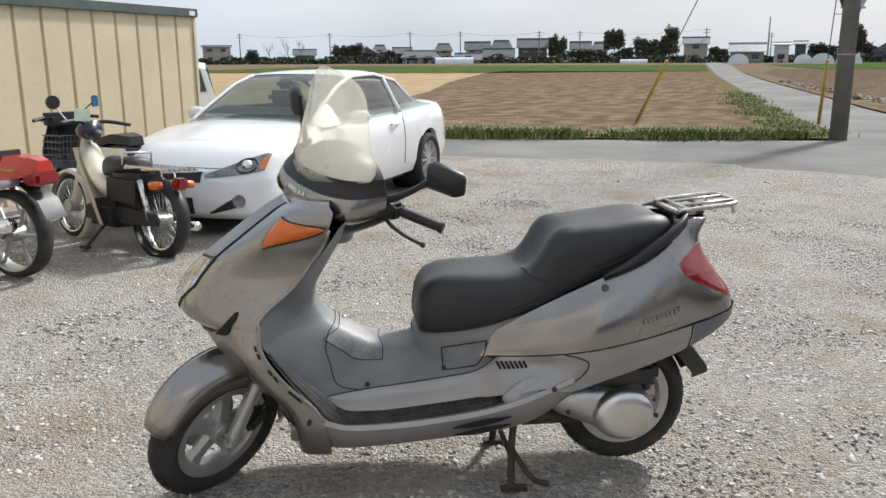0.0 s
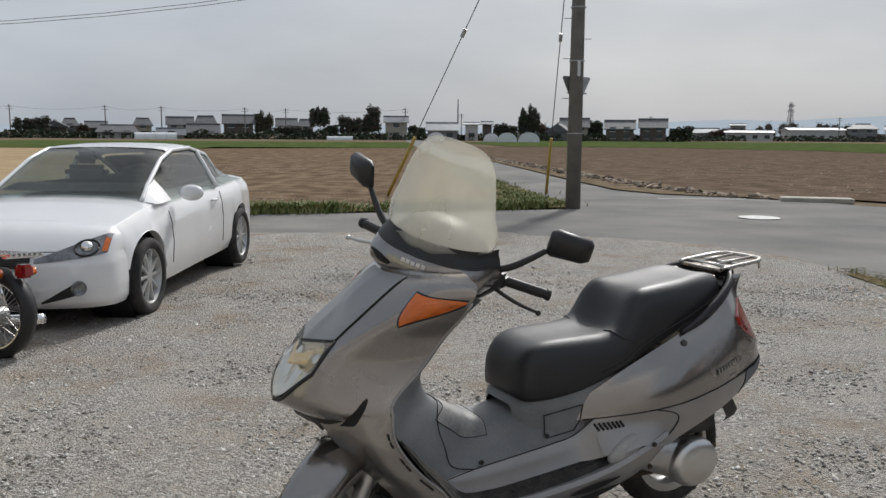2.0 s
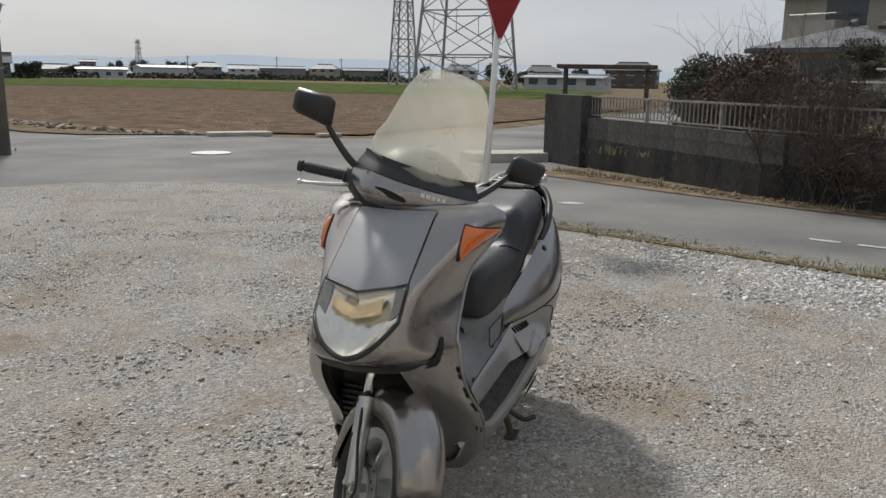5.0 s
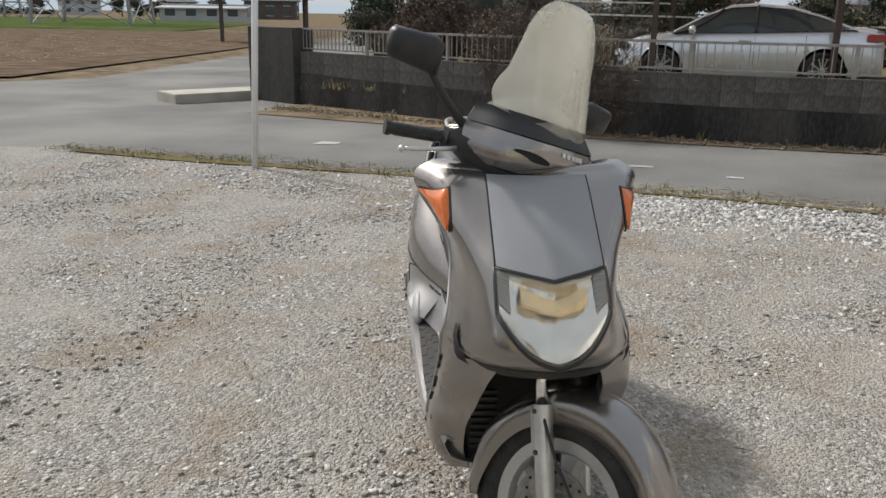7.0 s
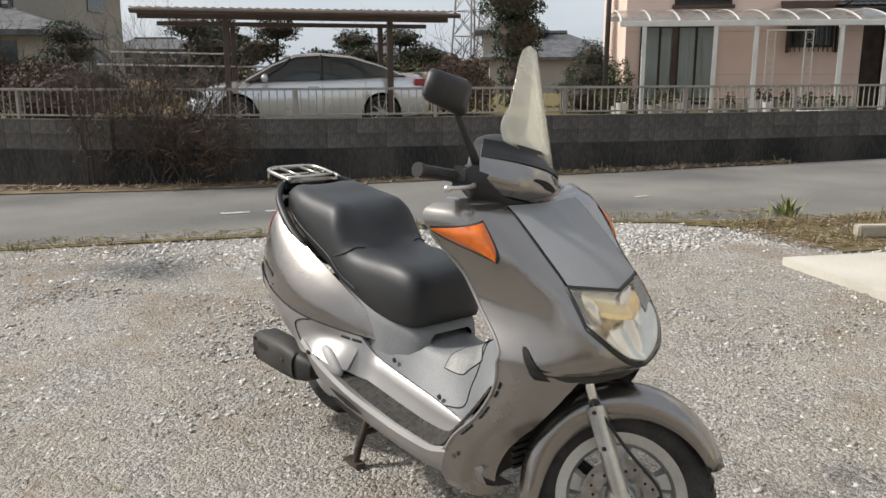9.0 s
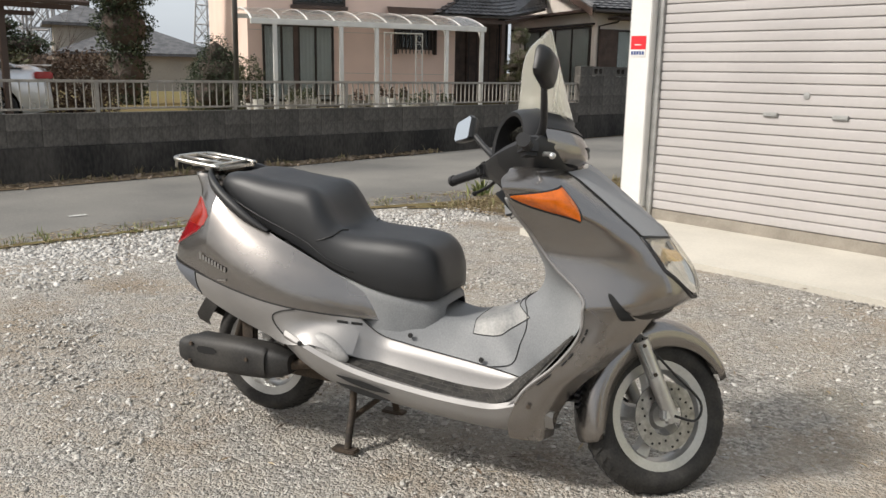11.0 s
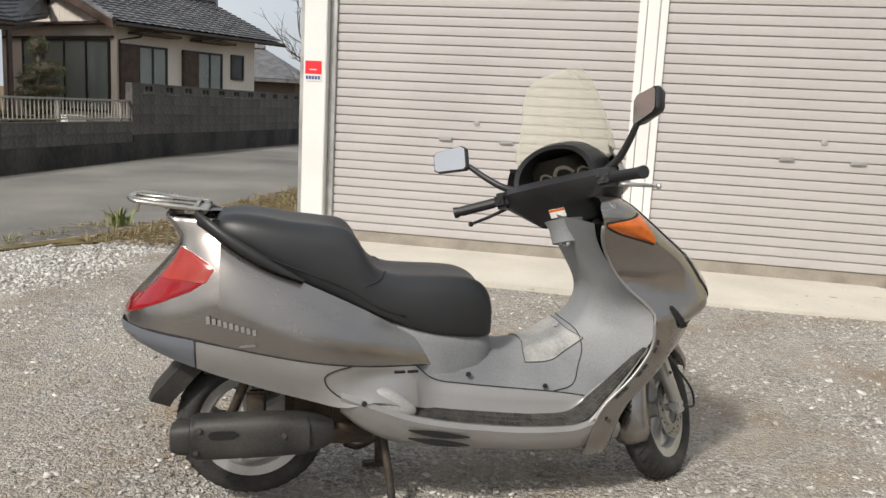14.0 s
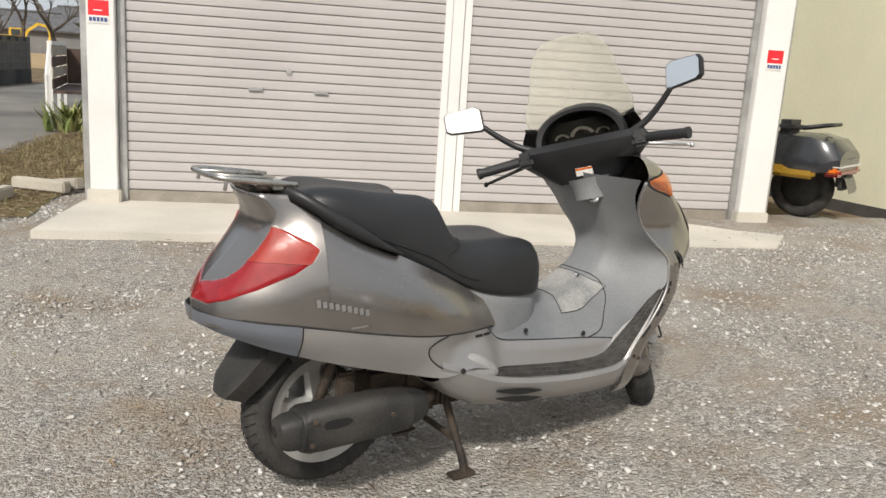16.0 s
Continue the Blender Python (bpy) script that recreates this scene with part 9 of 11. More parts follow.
def pink_house():
    h = thing("house", "two-storey pink rendered house with brown-framed windows", "house", HOUSE)
    part("wall", boxed((-2.2, 0, 0.2), (3.5, 8.0, 5.9)), PINK, h)
    part("rear_wall", boxed((3.5, 5.2, 0.2), (7.6, 8.0, 3.2)), PINK, h)
    part("base_course", boxed((-2.23, -0.02, 0.1), (3.53, 8.02, 0.55)), CONCRETE, h)
    for z in (1.25, 2.3, 3.35):
        part("joint", boxed((-2.2, -0.004, z), (3.45, -0.0005, z + 0.012)), CONCRETE, h)
    for a, b, c, d2, nm in (((-2.9, -0.7, 5.8), (4.2, -0.7, 5.8), (2.5, 4, 7.6), (-1.2, 4, 7.6), "roof"), ((4.2, 8.7, 5.8), (-2.9, 8.7, 5.8), (-1.2, 4, 7.6), (2.5, 4, 7.6), "roof"), ((-2.9, 8.7, 5.8), (-2.9, -0.7, 5.8), (-1.2, 4, 7.6), (-1.2, 4, 7.6), "roof"), ((4.2, -0.7, 5.8), (4.2, 8.7, 5.8), (2.5, 4, 7.6), (2.5, 4, 7.6), "roof")):
        part(nm, tile_slope(a, b, c, d2, 24, 16), TILE, h)
    part("soffit", boxed((-2.85, -0.65, 5.72), (4.15, 8.65, 5.79)), WINGW, h)
    window(h, -1.8, -0.02, 0.55, 2.42, 0.0, 4)
    part("wood_panel", boxed((-1.05, -0.075, 0.5), (-0.93, -0.004, 2.5), 0.004), BROWNW, h, "dark brown post between the windows")
    window(h, -1.0, 0.3, 3.0, 4.3, 0.0, 2, False)
    window(h, 1.5, 2.75, 3.7, 4.8, 0.0, 2)
    part("sill_board", boxed((-1.1, -0.12, 2.86), (0.4, -0.002, 2.95), 0.01), BROWNW, h)
    window(h, 1.75, 2.75, 1.95, 2.62, 0.0, 2, False)
    bay = bmesh.new()
    box(bay, (1.68, -0.24, 1.78), (1.72, -0.066, 2.7))
    box(bay, (2.82, -0.24, 1.78), (2.86, -0.066, 2.7))
    for k in range(10):
        box(bay, (1.74 + 0.11 * k, -0.24, 1.8), (1.765 + 0.11 * k, -0.22, 2.66))
    part("window_grille", bay, BRONZEAL, h, "dark grille over the small window")
    part("hood", boxed((1.42, -0.42, 2.74), (3.0, -0.003, 2.8), 0.006, Matrix.Translation((0, 0, 0)) @ Matrix.Identity(4)), BROWNW, h, "brown hood over the window")
    part("hood_top", skin(bmesh.new(), [[(1.42, -0.42, 2.81), (3.0, -0.42, 2.81)], [(1.5, -0.003, 3.02), (2.92, -0.003, 3.02)]]), BROWNW, h)
    # entrance bay: brown sliding doors, black panel painted as the porch's shade
    d = part("front_door", boxed((4.9, 2.4, 0.45), (6.0, 2.46, 2.75), 0.005), BROWNW, h, "brown sliding front door with pale strips")
    for x in (4.97, 5.23, 5.45, 5.67, 5.93):
        part("stile", boxed((x - 0.012, 2.385, 0.5), (x + 0.012, 2.3995, 2.7)), BRONZEAL if x != 5.45 else ALUWHITE, d)
    part("porch_wall", boxed((3.5, 2.46, 0.3), (6.0, 2.6, 3.2)), BROWNW, h)
    part("porch_shade_panel", boxed((6.0, 5.1, 0.3), (7.66, 5.19, 3.2)), DARKIN, h)


def wing():
    h = thing("house_wing", "single-storey cream wing with grey tiled gable roof and brown shutters", "house", HOUSE)
    X0, X1, Y0, Y1 = 7.67, 12.85, -0.63, 4.9
    ym = (Y0 + Y1) / 2
    body = bmesh.new()
    box(body, (X0, Y0, 0.2), (X1, Y1, 3.3))
    part("wall", body, WINGW, h)
    gb = bmesh.new()
    for x in (X0 + 0.002, X1 - 0.002):
        gb.faces.new([gb.verts.new(p) for p in ((x, Y0, 3.3), (x, Y1, 3.3), (x, ym, 4.28))])
    part("gable", gb, WINGW, h)
    rib = bmesh.new()
    for k in range(44):
        x = X0 + 0.06 + k * 0.118
        if x < X1:
            box(rib, (x, Y0 - 0.006, 0.6), (x + 0.02, Y0 - 0.0005, 3.28))
    for k in range(46):
        y = Y0 + 0.06 + k * 0.118
        zt = 3.28 + max(0, 0.98 * (1 - abs(y - ym) / (ym - Y0)))
        if y < Y1:
            box(rib, (X0 - 0.006, y, 0.6), (X0 - 0.0005, y + 0.02, zt))
    tagged(part("siding_ribs", rib, WINGW, h), kind="stuff")
    e = 0.62
    zs = lambda y: 4.4 - (4.4 - 3.32) * abs(y - ym) / (ym - Y0)
    for s in (-1, 1):
        yo = ym + s * (ym - Y0 + e)
        part("roof", tile_slope((X0 - 0.55, yo, zs(yo)), (X1 + 0.75, yo, zs(yo)), (X1 + 0.75, ym, zs(ym)), (X0 - 0.55, ym, zs(ym)), 24, 15), TILE, h)
        part("barge_board", skin(bmesh.new(), [[(X0 - 0.56, yo, zs(yo) - 0.16), (X0 - 0.56, ym, zs(ym) - 0.16)], [(X0 - 0.56, yo, zs(yo) + 0.09), (X0 - 0.56, ym, zs(ym) + 0.09)]]), BROWNW, h)
        part("verge_tiles", tube(bmesh.new(), [(X0 - 0.5, yo, zs(yo) + 0.1), (X0 - 0.5, ym, zs(ym) + 0.1)], 0.08, 8), TILE, h)
    part("ridge", tube(bmesh.new(), [(X0 - 0.6, ym, zs(ym) + 0.14), (X1 + 0.8, ym, zs(ym) + 0.14)], 0.13, 8), TILE, h)
    part("ridge_end", boxed((X1 + 0.72, ym - 0.18, 4.38), (X1 + 0.84, ym + 0.18, 4.88), 0.04), TILE, h)
    yo = Y0 - e
    part("gutter", tube(bmesh.new(), [(X0 - 0.5, yo - 0.05, zs(yo) - 0.02), (X1 + 0.7, yo - 0.05, zs(yo) - 0.02)], 0.05, 8), BRONZEAL, h)
    part("downpipe", tube(bmesh.new(), [(X0 + 0.35, yo - 0.05, 2.92), (X0 + 0.3, yo, 2.8), (X0 + 0.05, Y0 - 0.06, 2.7), (X0 + 0.05, Y0 - 0.06, 0.5)], 0.03, 8), BRONZEAL, h)
    part("soffit", skin(bmesh.new(), [[(X0, Y0, 3.28), (X1 + 0.7, Y0, 3.28)], [(X0, yo, zs(yo) + 0.02), (X1 + 0.7, yo, zs(yo) + 0.02)]]), BROWNW, h)
    # windows and shutter boxes of the long side
    for a, b, c, z0 in ((7.72, 8.34, 9.3, 0.75), (9.88, 10.45, 11.4, 0.75)):
        window(h, b + 0.03, c, z0, 2.58, Y0, 2)
        sb = part("shutter_box", boxed((a, Y0 - 0.12, z0 - 0.05), (b, Y0 - 0.007, 2.62), 0.006), BROWNW, h, "brown slatted shutter box")
        for k in range(34):
            part("slat", boxed((a + 0.02, Y0 - 0.132, z0 + k * 0.054), (b - 0.02, Y0 - 0.121, z0 + 0.036 + k * 0.054)), BROWNW, sb)
        part("awning", boxed((a + 0.3, Y0 - 0.55, 2.88), (c + 0.15, Y0 - 0.008, 2.95), 0.01), BROWNW, h, "thin brown awning")
    window(h, 11.85, 12.3, 1.9, 2.6, Y0, 1, False)
    # glazed veranda in the gable end, seen along the wall
    GM = Matrix.Translation((X0, Y0, 0)) @ Matrix.Rotation(radians(-90), 4, "Z")
    window(h, -4.35, -0.3, 0.75, 2.68, 0.0, 4, m=GM)
    part("lintel", boxed((X0 - 0.34, Y0 + 0.1, 3.1), (X0 - 0.007, Y1 - 0.2, 3.17)), BROWNW, h)
    part("hood_band", boxed((X0 - 0.1, Y0 + 0.1, 2.74), (X0 - 0.007, Y1 - 0.2, 2.8)), BRONZEAL, h)
    part("gable_vent", boxed((X0 - 0.05, ym + 0.2, 3.72), (X0 - 0.008, ym + 0.6, 3.95), 0.01), BRONZEAL, h)
    # tiled porch roof in the angle of the two buildings
    for a, b, c, d2 in (((2.75, -0.75, 2.78), (4.75, -0.75, 2.78), (4.25, 0.4, 3.55), (4.2, 0.4, 3.55)), ((4.75, -0.75, 2.78), (7.64, 2.4, 3.3), (7.64, 2.6, 3.95), (4.25, 0.4, 3.55)), ((2.75, 2.4, 2.9), (2.75, -0.75, 2.78), (4.2, 0.4, 3.55), (4.2, 2.4, 3.6))):
        part("porch_roof", tile_slope(a, b, c, d2, 12, 8), TILE, h)
    part("porch_beam", tube(bmesh.new(), [(2.85, -0.65, 2.68), (4.7, -0.65, 2.68), (7.6, 2.4, 3.15)], 0.07, 4), BROWNW, h)
    part("porch_post", boxed((4.6, -0.7, 0.3), (4.7, -0.6, 2.66)), BROWNW, h)


def terrace_canopy():
    t = thing("terrace_canopy", "white aluminium terrace canopy with a curved milky roof", "canopy", HOUSE)
    prof = lambda f: (-3.08 + 2.75 * f, 2.40 + 0.33 * math.sin(math.pi * min(1, f * 1.15) * 0.62) ** 0.8 if f > 0 else 2.40)
    n = 9
    for k in range(n + 1):
        x = -2.6 + 5.55 * k / n
        rib = bmesh.new()
        tube(rib, [(x, *prof(i / 12)) for i in range(13)], 0.024, 5)
        part("rib", rib, ALUWHITE, t)
        if k < n:
            g = skin(bmesh.new(), [[(x + 0.02, prof(i / 12)[0], prof(i / 12)[1] + 0.015) for i in range(13)], [(x + 5.55 / n - 0.02, prof(i / 12)[0], prof(i / 12)[1] + 0.015) for i in range(13)]])
            part("roof_panel", g, POLYC, t, smooth=True)
    part("front_beam", boxed((-2.62, -3.14, 2.29), (3.0, -3.05, 2.41), 0.008), ALUWHITE, t)
    part("wall_beam", boxed((-2.62, -0.38, 2.55), (3.0, -0.3, 2.66), 0.006), ALUWHITE, t)
    for x in (-2.1, -0.6, 0.24, 1.98, 2.9):
        part("post", boxed((x - 0.045, -3.13, 0.1), (x + 0.045, -3.06, 2.29), 0.006), ALUWHITE, t)
        part("knee", tube(bmesh.new(), [(x, -3.09, 2.05), (x + 0.02, -2.8, 2.36)], 0.02, 5), ALUWHITE, t)
    arch = thing("garden_arch", "white wrought-metal garden arch with climbing twigs", "trellis", HOUSE)
    for x in (0.62, 1.42):
        for dx in (0, 0.17):
            part("upright", tube(bmesh.new(), [(x + dx, -2.5, 0.3), (x + dx, -2.5, 2.22)], 0.012, 6), ALUWHITE, arch)
        for k in range(9):
            z = 0.5 + 0.2 * k
            part("scroll", tube(bmesh.new(), [(x + 0.085 + 0.075 * math.cos(a), -2.5, z + 0.08 * math.sin(a)) for a in [i * math.pi / 6 for i in range(12)]], 0.006, 4), ALUWHITE, arch)
    part("top_bar", tube(bmesh.new(), [(0.6, -2.5, 2.22), (1.6, -2.5, 2.22)], 0.014, 6), ALUWHITE, arch)


pink_house()
wing()
terrace_canopy()

# ---- garden plants ----
gg = lambda x, y: gz(x, y) + 0.38
pine_pads = [((0, 0, 2.0), (0.34, 0.34, 0.26)), ((-0.3, 0.1, 1.45), (0.6, 0.5, 0.24)), ((0.35, -0.1, 1.2), (0.4, 0.4, 0.17)), ((0.3, 0.1, 0.85), (0.42, 0.4, 0.18)), ((-0.35, 0.0, 1.0), (0.5, 0.4, 0.2)), ((0.0, -0.1, 0.5), (0.45, 0.4, 0.22))]
p = HOUSE @ Vector((4.35, -2.3, 0))
leafy("topiary_pine", "clipped cloud-pruned pine with flat green pads", "tree", (p.x, p.y, 0.35), [((c[0] * 0.8, c[1] * 0.8, c[2] * 0.95), (r[0] * 0.75, r[1] * 0.75, r[2] * 0.85)) for c, r in pine_pads], 11000, 0.016, LEAF_OLIVE, 0.06)
for i, (x, y, s, ph) in enumerate(((16.6, 1.6, 1.0, 0), (16.9, -0.2, 0.9, 1), (17.6, -1.5, 0.95, 2), (18.0, 3.4, 1.05, 3), (19.5, 6.2, 1.0, 4))):
    pads = [((math.cos(ph + k * 2.2) * 0.55 * (k > 0) * s, math.sin(ph + k * 2.2) * 0.55 * (k > 0) * s, (2.05 - 0.42 * k) * s), ((0.55 + 0.08 * k) * s, (0.55 + 0.06 * k) * s, 0.27 * s)) for k in range(4)]
    leafy("topiary_tree", "dark cloud-pruned garden tree with flat clipped pads", "tree", (x, y, 0.2), pads, 8000, 0.028, LEAF_DARK, 0.08, "clipped garden trees")
leafy("round_shrub", "low olive-green clipped shrub beside the car", "bush", (16.0, -1.0, 0.15), [((0, 0, 0.8), (0.9, 0.8, 0.6)), ((0.7, 0.5, 0.7), (0.7, 0.7, 0.5))], 3800, 0.045, LEAF_OLIVE)
leafy("brown_shrub", "brown dry-leaved shrub behind the railing", "bush", (15.6, -2.4, 0.1), [((0, 0, 0.75), (0.9, 0.85, 0.75)), ((0.5, -0.3, 0.9), (0.7, 0.6, 0.62)), ((-0.45, 0.3, 0.85), (0.7, 0.6, 0.6))], 6500, 0.035, LEAF_BROWN, core=False)
leafy("cone_bush", "dark green cone-shaped evergreen bush", "bush", (16.4, -6.1, 0.1), [((0, 0, 0.7), (0.9, 0.9, 0.75)), ((0, 0, 1.1), (0.7, 0.7, 0.62)), ((0, 0, 1.5), (0.4, 0.4, 0.5))], 16000, 0.022, LEAF_DARK)
leafy("ivy_tree", "tall tree overgrown with dark ivy", "tree", (20.8, -6.0, 0), [((0, 0, 1.1), (0.6, 0.6, 1.1)), ((0.1, 0, 2.4), (0.85, 0.85, 1.0)), ((-0.2, 0.3, 3.6), (1.1, 1.05, 1.0)), ((0.3, 0.2, 4.7), (1.05, 1.0, 1.0)), ((-0.2, -0.2, 5.7), (0.8, 0.8, 0.9))], 15000, 0.045, LEAF_DARK, 0.22)
leafy("garden_bush", "half-bare brown-green bush under the dark pole", "bush", (15.0, -6.05, 0.1), [((0, 0, 0.6), (0.5, 0.5, 0.55)), ((0.1, -0.1, 1.1), (0.35, 0.35, 0.4))], 3500, 0.025, LEAF_OLIVE, core=False)
tagged(part("garden_pole", tube(bmesh.new(), [(14.8, -5.6, 0), (14.75, -5.65, 6.5)], 0.06, 10), DARKSTEEL, smooth=True), "slim dark steel pole in the garden", "pole")
leafy("hedge_clump", "dark evergreen garden shrubs behind the wall", "bush", (17.5, 8.3, 0), [((0, 0, 1.0), (0.75, 0.75, 0.9)), ((0.3, 0.35, 1.45), (0.55, 0.55, 0.6)), ((0.9, 1.2, 0.7), (0.6, 0.6, 0.6))], 9000, 0.04, LEAF_BROWN)
for x, y, h in ((16.6, 6.2, 0.95), (19.8, 8.4, 1.4)):
    leafy("thicket", "dense dark brown thicket behind the railing", "bush", (x, y, 0.1), [((0, 0, h * 0.7), (1.1, 0.9, h * 0.75)), ((0.8, 0.5, h), (0.8, 0.7, h * 0.6)), ((-0.8, -0.2, h * 0.9), (0.8, 0.7, h * 0.6))], 7000, 0.045, LEAF_BROWN, 0.05, "garden thickets")
leafy("evergreen_tree", "dense dark evergreen tree behind the railing", "tree", (24, 11.9, -0.1), [((0, 0, 1.2), (1.1, 1.0, 0.9)), ((0.2, 0, 1.8), (0.8, 0.8, 0.6)), ((-0.6, 0, 1.4), (0.7, 0.7, 0.5))], 9000, 0.045, LEAF_DARK, 0.12)
leafy("evergreen_tree", "round-headed evergreen tree by the garden", "tree", (26, 2.2, 0), [((0, 0, 2.2), (0.7, 0.7, 0.75))], 2400, 0.07, LEAF_DARK, 0.1)
leafy("evergreen_tree", "dense dark evergreen tree behind the car", "tree", (20, 2.8, 0), [((0, 0, 1.2), (0.9, 0.9, 0.9)), ((0.1, 0.1, 1.9), (0.65, 0.65, 0.6))], 3600, 0.06, LEAF_DARK, 0.1)
for i, (x, y, h, st, dep, lab) in enumerate(((9.35, 4.0, 2.2, 22, 4, "leafless twiggy bush in front of the dark wall"), (9.75, 4.7, 1.9, 14, 4, "leafless twiggy bush in front of the dark wall"), (18.5, 8.8, 3.0, 6, 3, "bare brown-twigged garden shrub"), (20.0, 7.6, 3.2, 6, 3, "bare brown-twigged garden shrub"), (22.5, -2.8, 3.2, 7, 3, "bare twiggy shrub behind the garden"), (24, -5.0, 3.0, 7, 3, "bare twiggy shrub behind the garden"), (19.0, 5.0, 3.0, 3, 4, "bare pale-branched fruit tree"), (12.6, 7.5, 1.6, 5, 2, "bare thin shrub behind the railing"))):
    bare_tree("bare_shrub", lab, "bush", (x, y, gz(x, y) + (0.02 if x < 10 else 0.36)), h, st, dep, 0.013 if x < 10 else 0.02, 30 + i, 0.55, 0.9)
for x, y, h in ((9.35, 4.0, 0.95), (9.75, 4.7, 0.8), (9.1, 3.4, 0.6)):
    tagged(quads("dead_twigs", cloud([((x, y, gz(x, y) + h), (0.75, 0.65, h * 0.85)), ((x, y, gz(x, y) + h * 0.5), (0.5, 0.45, h * 0.5))], 2600, 0.15), 0.07, LEAF_BROWN, slim=0.07), "tangle of thin dry twigs before the wall", "twigs", kind="stuff")
pw = thing("planter_wall", "low pale rendered planter wall behind the railing", "wall", pose(11.9, 7.6, gg(11.9, 7.6), 0, 0, 60), kind="structure")
part("wall", boxed((-1.5, -0.1, 0), (1.1, 0.1, 0.42), 0.01), mat("pale_render", (0.45, 0.4, 0.31), 0.9, var=0.12, scale=2, fine=50, bump=0.1), pw)
leafy("clipped_hedge", "low green clipped shrub at the planter wall", "bush", (11.55, 7.0, 0.33), [((0.1, 0.2, 0.2), (0.45, 0.35, 0.22)), ((-0.25, -0.4, 0.18), (0.45, 0.35, 0.2))], 2600, 0.025, LEAF_OLIVE, 0.03)
# pots, crates and bits of clutter on the terrace edge
POT = mat("plastic_pots", (0.3, 0.28, 0.25), 0.7, var=0.3, scale=5, bump=0.05, per_object=0.5)
sd = random.Random(5)
for k in range(16):
    x, y = sd.uniform(-2.6, 2.4), sd.uniform(-3.6, -2.3)
    q = HOUSE @ Vector((x, y, 0))
    r, hh = sd.uniform(0.1, 0.2), sd.uniform(0.16, 0.34)
    pt = thing("flower_pot", ("weathered plastic flower pot with a sparse plant" if k % 2 else "pale stoneware flower pot with a sparse plant"), "flower pot", pose(q.x, q.y, gg(q.x, q.y) + 0.0), "pots on the terrace")
    part("pot", lathe(bmesh.new(), [(0, 0), (0, r * 0.7), (hh, r), (hh + 0.02, r * 1.08), (hh - 0.02, r * 0.9), (hh - 0.03, 0)], 16, pose(0, 0, 0, 0, -90, 0), close=False), POT if k % 2 else ALUWHITE, pt, smooth=40)
    tagged(quads("plant", cloud([((0, 0, hh + 0.12), (r, r, 0.16))], 130, 0.1), 0.03, LEAF_OLIVE if k % 3 else LEAF_BROWN, pt), kind="stuff")
for k in range(7):
    q = HOUSE @ Vector((-2.2 + 0.75 * k, -2.1 + 0.2 * sd.uniform(-1, 1), 0))
    t = thing("garden_bench", "low weathered wooden plank stand with pots", "bench", pose(q.x, q.y, gg(q.x, q.y), 0, 0, -115 + sd.uniform(-8, 8)), "plank stands on the terrace")
    for z, w in ((0.36, 0.5), (0.12, 0.42)):
        part("plank", boxed((-w / 1.5, -0.12, z), (w / 1.5, 0.12, z + 0.03), 0.004), SLAB if k % 2 else BROWNW, t)
    for sx in (-1, 1):
        part("leg", boxed((sx * 0.25 - 0.03, -0.1, 0), (sx * 0.25 + 0.03, 0.1, 0.36), 0.004), SLAB, t)
for lx, ly, w, dd, hh, lab in ((4.1, -3.9, 0.5, 0.35, 0.3, "white enamel tub on the garden edge"), (6.3, -3.6, 0.55, 0.4, 0.3, "pale plastic storage box on the garden edge"), (1.2, -4.4, 0.7, 0.3, 0.16, "white plastic trough lying by the railing"), (2.4, -4.4, 0.8, 0.3, 0.12, "white plastic trough lying by the railing")):
    q = HOUSE @ Vector((lx, ly, 0))
    tb = thing("storage_tub", lab, "tub", pose(q.x, q.y, gg(q.x, q.y), 0, 0, -115))
    part("tub", boxed((-w / 2, -dd / 2, 0), (w / 2, dd / 2, hh), 0.03), ALUWHITE, tb, smooth=40)
    part("rim", boxed((-w / 2 - 0.015, -dd / 2 - 0.015, hh - 0.005), (w / 2 + 0.015, dd / 2 + 0.015, hh + 0.02), 0.006), ALUWHITE, tb)


# ---- other houses ----
ROOFBLUE = mat("blue_grey_roof", (0.12, 0.13, 0.15), 0.6, var=0.2, scale=1, fine=10, bump=0.1)
ROOFPALE = mat("pale_metal_roof", (0.3, 0.31, 0.32), 0.5, 0.2, var=0.15, scale=0.8, fine=10, bump=0.05)
WALLS = [mat("far_wall_cream", (0.36, 0.325, 0.27), 0.9, var=0.12, scale=0.5, fine=10), mat("far_wall_grey", (0.2, 0.195, 0.19), 0.9, var=0.15, scale=0.5, fine=10), mat("far_wall_brown", (0.1, 0.082, 0.068), 0.9, var=0.2, scale=0.5, fine=10), mat("far_wall_white", (0.46, 0.455, 0.44), 0.9, var=0.08, scale=0.5, fine=10)]


